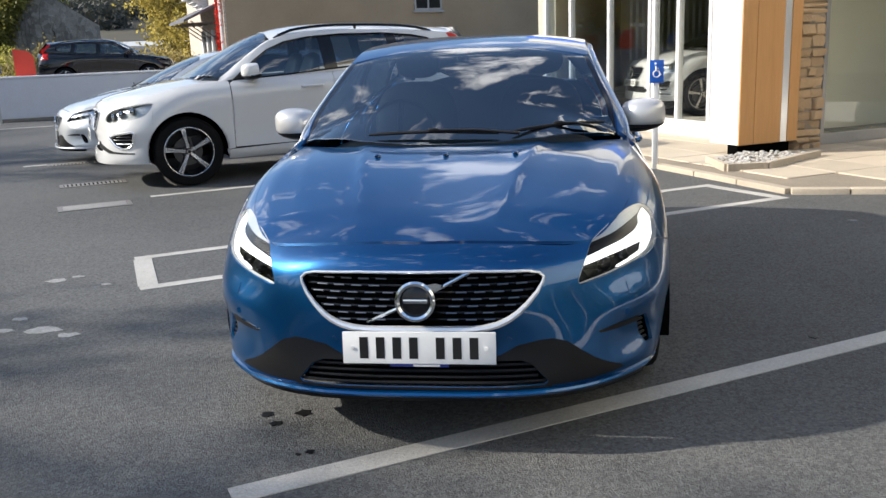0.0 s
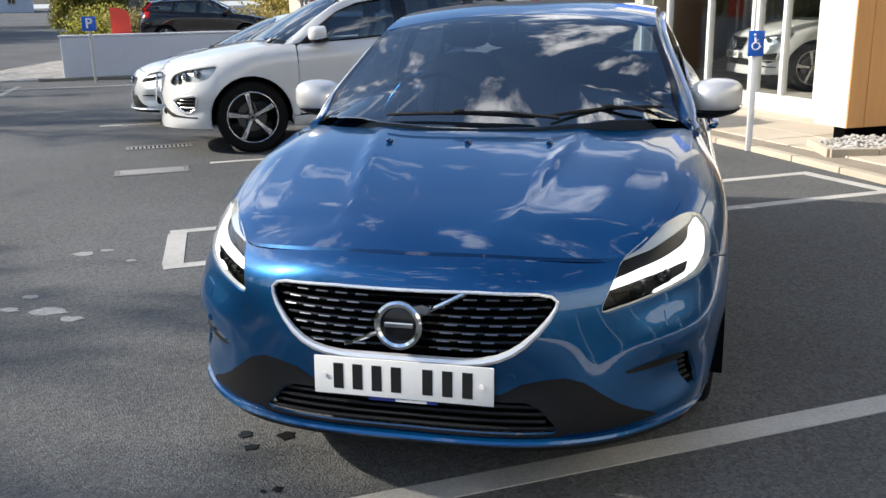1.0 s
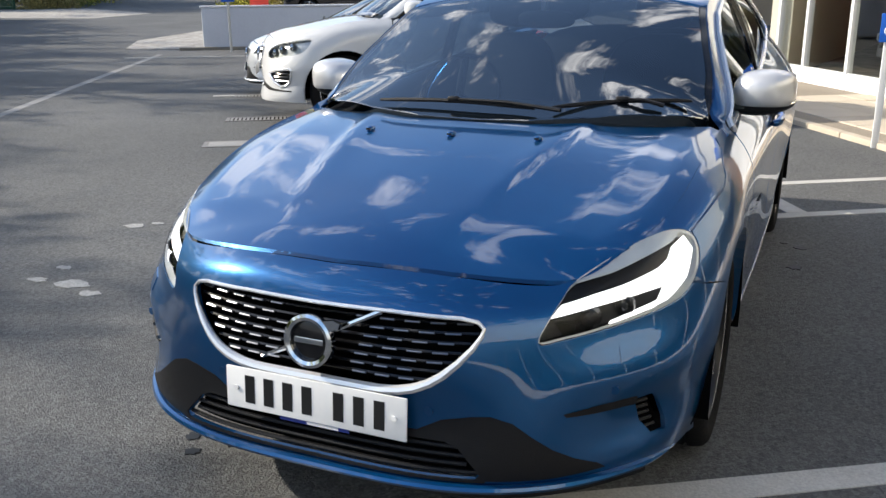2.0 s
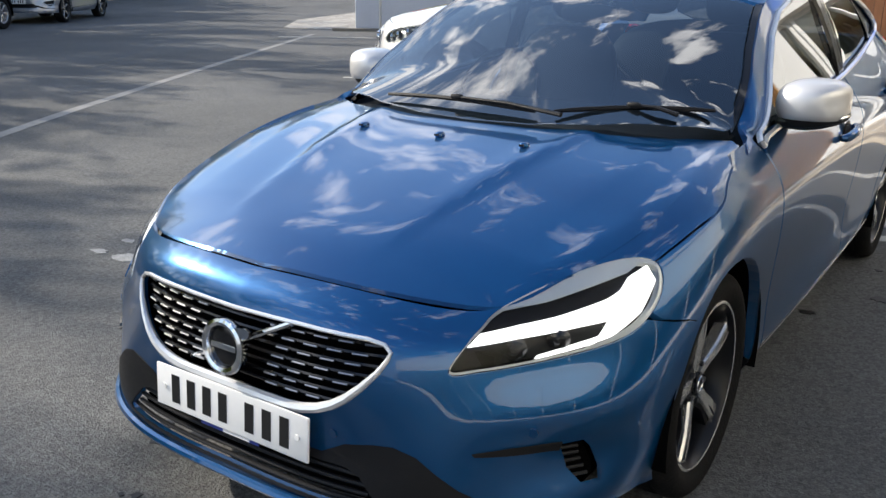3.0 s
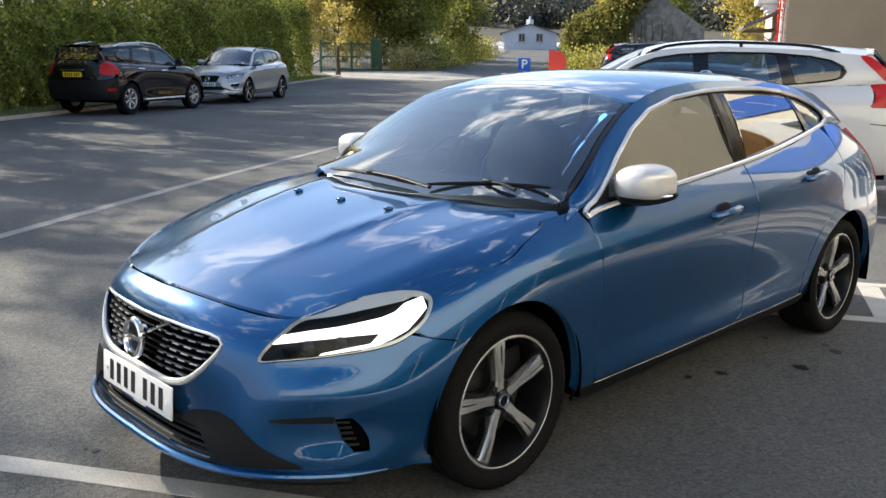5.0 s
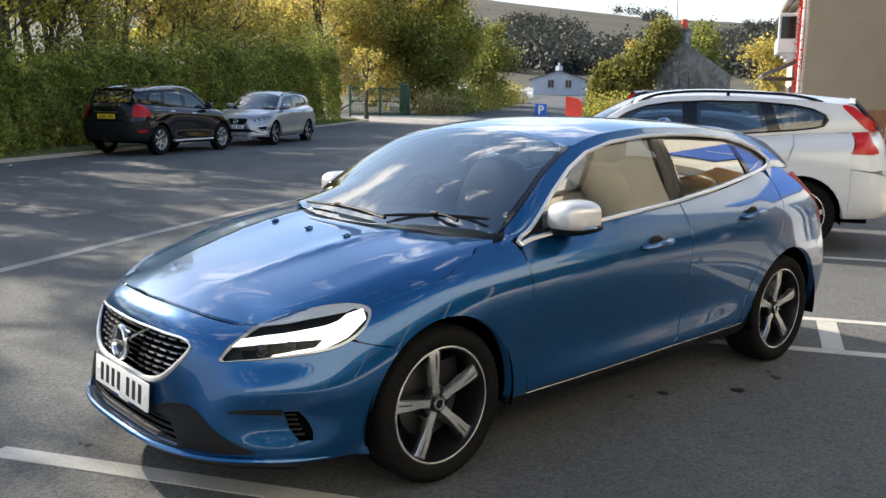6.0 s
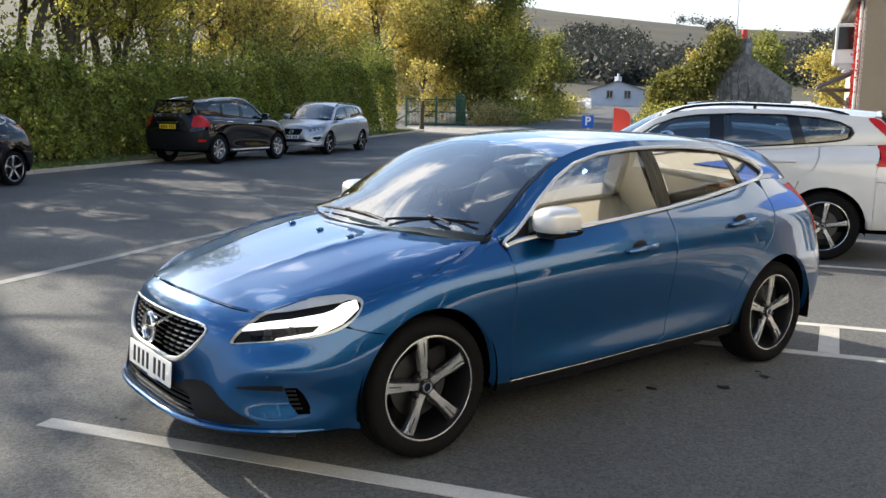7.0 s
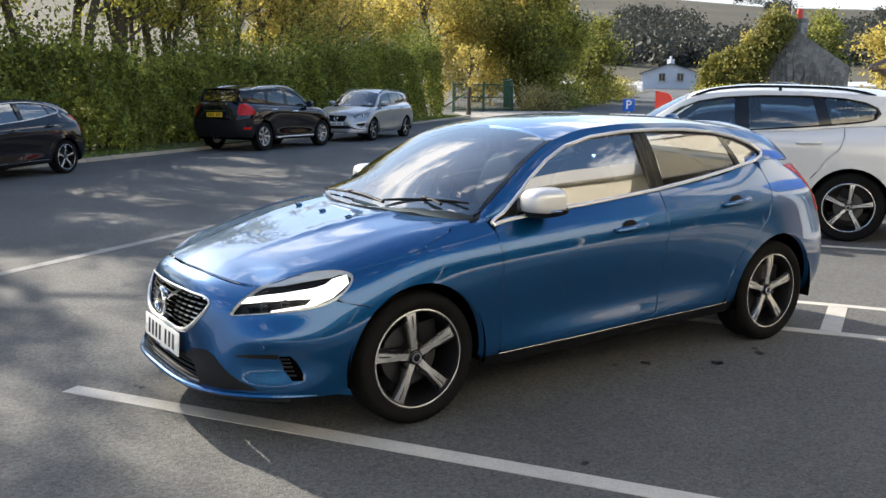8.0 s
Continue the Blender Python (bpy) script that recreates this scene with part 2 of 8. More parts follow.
SIGN_WHITE = material("sign_white", (0.8, 0.8, 0.8), rough=0.4, vary=0.03, grain=30)
SIGN_RED = material("sign_red", (0.72, 0.06, 0.035), rough=0.45, vary=0.06, grain=20)
STONE = material("sandstone", (0.40, 0.28, 0.165), rough=0.9, bump=0.8, grain=35, vary=0.3, stain=5.0, per_object=0.9)
FIELD_STONE = material("grey_field_stone", (0.24, 0.22, 0.19), rough=0.95, bump=0.9, grain=12, vary=0.4, stain=1.5, spots=3.0)
SLATE = material("roof_slate", (0.13, 0.13, 0.14), rough=0.7, bump=0.4, grain=12, vary=0.3, stain=1.0, stretch_by=(1, 1, 3))
GALVANISED = material("galvanised_post", (0.42, 0.43, 0.44), rough=0.45, metal=0.7, vary=0.12, grain=40)
IRON = material("cast_iron", (0.20, 0.19, 0.18), rough=0.65, metal=0.5, bump=0.3, grain=60, vary=0.3)
PALE_IRON = material("worn_cover", (0.24, 0.235, 0.225), rough=0.75, bump=0.4, grain=60, vary=0.3)
OIL = material("oil_drip", (0.006, 0.006, 0.006), rough=0.5, vary=0.2)
CONCRETE = material("pale_concrete", (0.30, 0.28, 0.25), rough=0.9, bump=0.4, grain=25, vary=0.3, stain=0.8, spots=6)
CHANNEL = material("channel_concrete", (0.23, 0.226, 0.215), rough=0.85, bump=0.4, grain=60, vary=0.3, stain=2.0)
GREEN_STEEL = material("green_steel", (0.010, 0.060, 0.026), rough=0.45, vary=0.12, grain=30)
TIMBER = material("brown_timber", (0.17, 0.075, 0.04), rough=0.75, bump=0.3, grain=8, vary=0.3, stretch_by=(6, 6, 0.7), per_object=0.5)
GREY_TIMBER = material("weathered_timber", (0.20, 0.18, 0.15), rough=0.85, bump=0.3, grain=8, vary=0.3, stretch_by=(1, 1, 6))
BARK = material("bark", (0.075, 0.058, 0.040), rough=0.95, bump=0.9, grain=14, vary=0.4, stretch_by=(1, 1, 0.3))
GRASS = leaf_material("grass", (0.07, 0.12, 0.02), (0.20, 0.24, 0.05), 0.3)
TURF = material("turf", (0.07, 0.10, 0.025), rough=0.95, bump=0.9, grain=20, vary=0.4, stain=1.0, second=(0.12, 0.11, 0.045))
HEDGE_LEAF = leaf_material("hedge_leaf", (0.020, 0.036, 0.010), (0.33, 0.36, 0.07), 0.36)
TREE_LEAF = leaf_material("autumn_green_leaf", (0.06, 0.075, 0.016), (0.58, 0.53, 0.11), 0.60)
GOLD_LEAF = leaf_material("golden_leaf", (0.13, 0.105, 0.026), (0.62, 0.50, 0.13), 0.60)
DARK_LEAF = leaf_material("dark_green_leaf", (0.045, 0.065, 0.016), (0.30, 0.30, 0.07), 0.50)
IVY_LEAF = leaf_material("ivy_leaf", (0.07, 0.08, 0.014), (0.34, 0.31, 0.08), 0.35)
SHRUB_LEAF = leaf_material("pale_shrub_leaf", (0.12, 0.10, 0.04), (0.46, 0.38, 0.15), 0.4)
RED_LEAF = leaf_material("red_creeper_leaf", (0.25, 0.012, 0.010), (0.62, 0.05, 0.03), 0.3)
MOOR = material("moor", (0.040, 0.040, 0.026), rough=1.0, vary=0.35, grain=0.05, stain=0.012, second=(0.080, 0.066, 0.036))
FAR_WOOD = leaf_material("far_wood", (0.030, 0.036, 0.033), (0.066, 0.068, 0.054), 0.30)
PEBBLE = material("pale_pebble", (0.5, 0.48, 0.45), rough=0.8, vary=0.2, grain=30, per_island=0.8)

# ---- building helpers ----
def obj(name, bm, mat, smooth=True, parent=None, label="", auto=35):
    me = bpy.data.meshes.new(name)
    bm.normal_update()
    if smooth:
        for f in bm.faces:
            f.smooth = True
        for e in bm.edges:
            if len(e.link_faces) == 2 and e.calc_face_angle(0) > radians(auto):
                e.smooth = False
    bm.to_mesh(me)
    bm.free()
    for m in (mat if isinstance(mat, (list, tuple)) else [mat]):
        me.materials.append(m)
    ob = new(name, me)
    if parent:
        ob.parent = parent
    if label:
        ob["label"] = label
    return ob


def part(name, bm, mat, parent, label="", smooth=True, auto=35):
    """Links a bmesh as one mesh object under a thing or a part."""
    return obj(name, bm, mat, smooth, parent, label, auto)


def thing(name, label, category, group="", at=None):
    ob = new(name)
    ob.empty_display_size = 0.1
    if at is not None:
        ob.matrix_world = at
    return tagged(ob, label, category, group)


def box(bm, x0, y0, z0, x1, y1, z1, bevel=0.0, seg=2, m=None):
    r = bmesh.ops.create_cube(bm, size=1)
    bmesh.ops.scale(bm, vec=(x1 - x0, y1 - y0, z1 - z0), verts=r["verts"])
    bmesh.ops.translate(bm, vec=((x0 + x1) / 2, (y0 + y1) / 2, (z0 + z1) / 2), verts=r["verts"])
    vs = r["verts"]
    if bevel:
        es = list({e for v in vs for e in v.link_edges})
        out = bmesh.ops.bevel(bm, geom=es, offset=bevel, segments=seg, affect="EDGES", profile=0.6)
        vs = list({v for f in out["faces"] for v in f.verts} | {v for v in vs if v.is_valid})
    if m is not None:
        bmesh.ops.transform(bm, matrix=m, verts=vs)
    return vs


def cyl(bm, p, q, r0, r1=None, seg=12, caps=True):
    p, q = Vector(p), Vector(q)
    d = q - p
    m = Matrix.Translation((p + q) / 2) @ d.to_track_quat("Z", "Y").to_matrix().to_4x4()
    return bmesh.ops.create_cone(bm, cap_ends=caps, segments=seg, radius1=r0, radius2=r0 if r1 is None else r1, depth=d.length, matrix=m)["verts"]


def ball(bm, c, r, sub=2, scale=(1, 1, 1)):
    m = Matrix.Translation(c) @ Matrix.Diagonal((*scale, 1))
    return bmesh.ops.create_icosphere(bm, subdivisions=sub, radius=r, matrix=m)["verts"]


def tube(bm, pts, r, seg=8, closed=False, flat_by=1.0, up=None):
    """A round or flattened bar along a line of points."""
    pts = [Vector(p) for p in pts]
    n = len(pts)
    rings = []
    for i, p in enumerate(pts):
        a = pts[(i - 1) % n] if closed or i else p
        b = pts[(i + 1) % n] if closed or i < n - 1 else p
        t = (b - a).normalized()
        side = t.cross(Vector(up) if up else Vector((0, 0, 1)))
        if side.length < 1e-4:
            side = t.cross(Vector((0, 1, 0)))
        side.normalize()
        top = side.cross(t)
        rad = r[i] if isinstance(r, (list, tuple)) else r
        rings.append([bm.verts.new(p + side * rad * math.cos(k * math.tau / seg) + top * rad * flat_by * math.sin(k * math.tau / seg)) for k in range(seg)])
    for i in range(n if closed else n - 1):
        A, B = rings[i], rings[(i + 1) % n]
        for k in range(seg):
            bm.faces.new((A[k], A[(k + 1) % seg], B[(k + 1) % seg], B[k]))
    if not closed:
        bm.faces.new(rings[0][::-1])
        bm.faces.new(rings[-1])


def lathe(bm, prof, seg=48, axis="x", centre=(0, 0, 0)):
    """Turns a profile of (along, radius) round the axis."""
    rings = []
    for a, r in prof:
        ring = []
        for k in range(seg):
            w = k * math.tau / seg
            c, s = r * math.cos(w), r * math.sin(w)
            v = (a, c, s) if axis == "x" else (c, a, s) if axis == "y" else (c, s, a)
            ring.append(bm.verts.new(Vector(v) + Vector(centre)))
        rings.append(ring)
    for A, B in zip(rings, rings[1:]):
        for k in range(seg):
            bm.faces.new((A[k], A[(k + 1) % seg], B[(k + 1) % seg], B[k]))
    return rings


def spline(xs, ys):
    """A natural cubic spline through the knots, as a function (numpy values allowed)."""
    x, y = np.asarray(xs, float), np.asarray(ys, float)
    n = len(x)
    h = np.diff(x)
    A, r = np.eye(n), np.zeros(y.shape)
    for i in range(1, n - 1):
        A[i, i - 1], A[i, i], A[i, i + 1] = h[i - 1], 2 * (h[i - 1] + h[i]), h[i]
        r[i] = 6 * ((y[i + 1] - y[i]) / h[i] - (y[i] - y[i - 1]) / h[i - 1])
    m = np.linalg.solve(A, r)

    def f(t):
        t = np.asarray(t, float)
        i = np.clip(np.searchsorted(x, t) - 1, 0, n - 2)
        a, b, hh = x[i + 1] - t, t - x[i], h[i]
        if y.ndim > 1:
            a, b, hh = a[..., None], b[..., None], hh[..., None]
        return m[i] * a**3 / (6 * hh) + m[i + 1] * b**3 / (6 * hh) + (y[i] / hh - m[i] * hh / 6) * a + (y[i + 1] / hh - m[i + 1] * hh / 6) * b
    return f


def soft(xs, ys):
    """A gentle, non-overshooting curve through the knots (monotone cubic)."""
    x, y = np.asarray(xs, float), np.asarray(ys, float)
    h, d = np.diff(x), np.diff(y) / np.diff(x)
    g = np.zeros(len(x))
    g[0], g[-1] = d[0], d[-1]
    for i in range(1, len(x) - 1):
        g[i] = 0 if d[i - 1] * d[i] <= 0 else 2 * d[i - 1] * d[i] / (d[i - 1] + d[i])

    def f(t):
        t = np.clip(np.asarray(t, float), x[0], x[-1])
        i = np.clip(np.searchsorted(x, t) - 1, 0, len(x) - 2)
        s = (t - x[i]) / h[i]
        return y[i] * (1 + 2 * s) * (1 - s) ** 2 + g[i] * h[i] * s * (1 - s) ** 2 + y[i + 1] * s * s * (3 - 2 * s) + g[i + 1] * h[i] * s * s * (s - 1)
    return f


from mathutils.geometry import delaunay_2d_cdt


def inside(p, poly):
    x, y = p
    c = False
    j = len(poly) - 1
    for i in range(len(poly)):
        xi, yi = poly[i]
        xj, yj = poly[j]
        if (yi > y) != (yj > y) and x < (xj - xi) * (y - yi) / (yj - yi) + xi:
            c = not c
        j = i
    return c


def dense(poly, step):
    out = []
    for a, b in zip(poly, poly[1:] + poly[:1]):
        k = max(1, int(math.dist(a, b) / step))
        out += [(a[0] + (b[0] - a[0]) * i / k, a[1] + (b[1] - a[1]) * i / k) for i in range(k)]
    return out


def rounded(poly, r, seg=4):
    """The same outline with its corners rounded."""
    out, n = [], len(poly)
    for i in range(n):
        p, a, b = Vector(poly[i]), Vector(poly[i - 1]), Vector(poly[(i + 1) % n])
        rr = min(r, (a - p).length * 0.45, (b - p).length * 0.45)
        s, e = p + (a - p).normalized() * rr, p + (b - p).normalized() * rr
        for k in range(seg + 1):
            t = k / seg
            out.append(tuple(s * (1 - t) ** 2 + p * 2 * t * (1 - t) + e * t * t))
    return out


def smooth_loop(poly, sub=6):
    """A closed Catmull-Rom curve through the outline's points."""
    n, out = len(poly), []
    for i in range(n):
        p = [Vector(poly[(i + k) % n]) for k in (-1, 0, 1, 2)]
        for s in range(sub):
            t = s / sub
            out.append(tuple(0.5 * (2 * p[1] + (p[2] - p[0]) * t + (2 * p[0] - 5 * p[1] + 4 * p[2] - p[3]) * t * t + (3 * p[1] - p[0] - 3 * p[2] + p[3]) * t**3)))
    return out


def sheet(name, outline, lift, mat, parent, label="", holes=(), step=0.03, skirt=0.014, sx=1.0, push=0.0, flip=False, mirror=True, bend=None):
    """A panel cut from a curved surface. outline and holes: polygons in the surface's own two
    coordinates; lift(a, b) gives the point there. The panel has a turned-in rim of depth skirt."""
    sc = lambda p: Vector((p[0] * sx, p[1]))
    loops = [dense([tuple(sc(p)) for p in lp], step) for lp in (outline, *holes)]
    pts, edges = [], []
    for lp in loops:
        k0 = len(pts)
        pts += [Vector(p) for p in lp]
        edges += [(k0 + i, k0 + (i + 1) % len(lp)) for i in range(len(lp))]
    xs, ys = [p[0] for p in loops[0]], [p[1] for p in loops[0]]
    nx, ny = int((max(xs) - min(xs)) / step) + 1, int((max(ys) - min(ys)) / step) + 1
    near = step * 0.55
    rim = np.array([(p[0], p[1]) for p in pts])
    for i in range(nx):
        for j in range(ny):
            p = (min(xs) + (i + 0.5) * step, min(ys) + (j + 0.5 * (i % 2)) * step)
            if inside(p, loops[0]) and not any(inside(p, h) for h in loops[1:]) and np.min(np.hypot(rim[:, 0] - p[0], rim[:, 1] - p[1])) > near:
                pts.append(Vector(p))
    vs, es, fs, *_ = delaunay_2d_cdt(pts, edges, [], 0, 1e-6)
    good = []
    for f in fs:
        c = sum((vs[i] for i in f), Vector((0, 0))) / len(f)
        if inside(c, loops[0]) and not any(inside(c, h) for h in loops[1:]):
            good.append(f)
    e = 2e-3
    used = sorted({i for f in good for i in f})
    remap = {i: k for k, i in enumerate(used)}
    P, N = [], []
    for i in used:
        a, b = vs[i][0] / sx, vs[i][1]
        p = Vector(lift(a, b))
        da = Vector(lift(a + e / sx, b)) - Vector(lift(a - e / sx, b))
        db = Vector(lift(a, b + e)) - Vector(lift(a, b - e))
        nn = da.cross(db)
        nn = nn.normalized() if nn.length > 1e-12 else Vector((1, 0, 0))
        if flip:
            nn = -nn
        P.append(p + nn * push)
        N.append(bend(p, nn) if bend else nn)
    faces = [[remap[i] for i in f] for f in good]
    if flip:
        faces = [f[::-1] for f in faces]
    if skirt:
        count = {}
        for f in faces:
            for a, b in zip(f, f[1:] + f[:1]):
                count[(a, b)] = 1
        border = [(a, b) for (a, b) in count if (b, a) not in count]
        low, rim_v = {}, {}
        for a, b in border:
            for i in (a, b):
                if i not in low:
                    low[i] = len(P)
                    P.append(P[i] - N[i] * skirt)
                    N.append(N[i])
        skirts = [[b, a, low[a], low[b]] for a, b in border]
    else:
        skirts = []
    made = []
    for side in ((1, -1) if mirror else (1,)):
        me = bpy.data.meshes.new(name)
        vv = [(p[0] * side, p[1], p[2]) for p in P]
        ff = faces + skirts
        if side < 0:
            ff = [f[::-1] for f in ff]
        me.from_pydata(vv, [], ff)
        me.shade_smooth()
        me.normals_split_custom_set_from_vertices([(q[0] * side, q[1], q[2]) for q in N])
        me.materials.append(mat)
        ob = new(name, me)
        ob.parent = parent
        if label:
            ob["label"] = label
        made.append(ob)
    return made

# ---- cars ----
class Shell:
    """The skin of a car, half of it: y along the car from the front axle (nose at -y), x outwards.
    rows: feature lines from the bottom edge up to the bonnet and belt line, each a list of (x, y, z)
    at the same stations: nose centre, round the corner, along the side, round the tail.
    crest: (y, z) of the middle line of bonnet; dome: (y, z) of screen and roof; rail: (y, x, z) of the roof's edge."""

    def __init__(self, rows, crest, dome, rail, ridge=None, fall=None):
        self.rows = np.array(rows, float)
        self.nv, self.nu = self.rows.shape[:2]
        self.along = [spline(np.arange(self.nu), r) for r in self.rows]
        self.crest = spline(*zip(*crest))
        self.dome = spline(*zip(*dome))
        ry, rx, rz = zip(*rail)
        self.rail_x, self.rail_z = soft(ry, rx), soft(ry, rz)
        self.ridge = ridge
        self.span, self.fall = soft([f[0] for f in fall], [f[1] for f in fall]), soft([f[0] for f in fall], [f[2] for f in fall])
        self.cache = {}
        top = self.along[-1]
        us = np.linspace(0, self.nu - 1, 400)
        tp = top(us)
        self.tu, self.tp = us, tp

    def section(self, u):
        key = round(float(u), 5)
        if key not in self.cache:
            c = np.array([a(np.array(key)) for a in self.along])
            f = spline(np.arange(self.nv), c)
            v = np.linspace(0, self.nv - 1, 121)
            self.cache[key] = (f, v, f(v))
        return self.cache[key]

    def low(self, u, z):
        """A point of the lower body at station u and height z."""
        f, v, q = self.section(u)
        zz = np.maximum.accumulate(q[:, 2] + np.arange(len(v)) * 1e-7)
        if z <= zz[0]:
            p = q[0].copy(); p[2] = z; return p
        if z >= zz[-1]:
            p = q[-1] + (q[-1] - q[-2]) * (z - zz[-1]) / max(1e-4, (q[-1] - q[-2])[2]); return p
        return f(np.interp(z, zz, v))

    def u_at(self, axis, value, z, lo, hi):
        """The station at which the skin at height z has that x (axis 0) or y (axis 1)."""
        for _ in range(26):
            mid = (lo + hi) / 2
            if self.low(mid, z)[axis] < value:
                lo = mid
            else:
                hi = mid
        return (lo + hi) / 2

    def fx(self, x, z):
        return (self.u_at(0, x, z, 0, 4.3), z)

    def fy(self, y, z):
        return (self.u_at(1, y, z, 2.0, self.nu - 3.0), z)

    def belt(self, y):
        i = np.interp(y, self.tp[:, 1], self.tu)
        return self.along[-1](i)

    def hood(self, x, y):
        """The bonnet from above."""
        zc = float(self.crest(y))
        z = zc - float(self.fall(y)) * (abs(x) / float(self.span(y))) ** 2.2
        if self.ridge:
            for y0, x0, y1, x1, h, w in self.ridge:
                k = (y - y0) / (y1 - y0)
                xr = x0 + (x1 - x0) * k
                fade = max(0.0, min(1.0, k * 2.0)) * max(0.0, min(1.0, (1.2 - k) * 3))
                d = max(-9, min(9, (abs(x) - xr) / w))
                # a crest line: rises gently from the middle, falls off sharply on the outer side
                z += h * fade * (1 / (1 + 0.22 * d * d) if d < 0 else 1 / (1 + 1.8 * d * d))
        return (x, y, z)

    def join(self, p, n):
        """Turns a normal near the bonnet's edge towards the mean of the faces on both sides, for a soft shoulder."""
        y = min(.36, p[1])
        e = self.belt(y)
        d = math.hypot(abs(p[0]) - e[0], p[2] - e[2])
        if y < -.66 or d > .09:
            return n
        h = 2e-3
        a = Vector(self.hood(e[0] - .01 + h, y)) - Vector(self.hood(e[0] - .01 - h, y))
        b = Vector(self.hood(e[0] - .01, y + h)) - Vector(self.hood(e[0] - .01, y - h))
        u = float(np.interp(y, self.tp[:, 1], self.tu))
        c = Vector(self.low(u + h, e[2] - .012)) - Vector(self.low(u - h, e[2] - .012))
        f = Vector(self.low(u, e[2] - .010)) - Vector(self.low(u, e[2] - .014))
        m = a.cross(b).normalized() + c.cross(f).normalized()
        if p[0] < 0:
            m.x = -m.x
        k = max(0.0, 1 - d / .09)
        k = k * k * (3 - 2 * k) * min(1.0, (y + .66) / .12)
        return n.lerp(m.normalized(), k).normalized()

    def top(self, x, y):
        """Screen, roof and rear window from above."""
        xr, zr, zc = float(self.rail_x(y)), float(self.rail_z(y)), float(self.dome(y))
        t = abs(x) / xr
        return (x, y, zc - (zc - zr) * t ** 2.6)

    def flank(self, y, z):
        """Side windows and pillars, between belt and roof edge."""
        b = self.belt(y)
        xr, zr = float(self.rail_x(y)), float(self.rail_z(y))
        t = (z - b[2]) / max(0.02, zr - b[2])
        bulge = 0.018 * 4 * t * (1 - t) if 0 < t < 1 else 0
        return (b[0] + (xr - b[0]) * t + bulge, y, z)


def arc(cy, cz, r, a0, a1, n=18):
    return [(cy + r * math.cos(radians(a0 + (a1 - a0) * i / n)), cz + r * math.sin(radians(a0 + (a1 - a0) * i / n))) for i in range(n + 1)]


def tyre_mesh(R, rr, w):
    bm = bmesh.new()
    h = w / 2
    prof = [(-h * 0.78, rr), (-h * 0.92, rr + 0.012), (-h, rr + (R - rr) * 0.45), (-h * 0.96, R - 0.022), (-h * 0.84, R - 0.007), (-h * 0.60, R - 0.001)]
    for g in (-0.42, 0.0, 0.42):
        prof += [(g * h * 1.0 - 0.010, R), (g * h - 0.006, R - 0.008), (g * h + 0.006, R - 0.008), (g * h + 0.010, R)]
    prof += [(-a, r) for a, r in prof[5::-1]]
    rings = lathe(bm, prof, 120)
    for ring in (rings[3], rings[4], rings[-4], rings[-5]):
        for k, v in enumerate(ring):
            if k % 2:
                v.co.y, v.co.z = v.co.y * 0.984, v.co.z * 0.984
    return bm


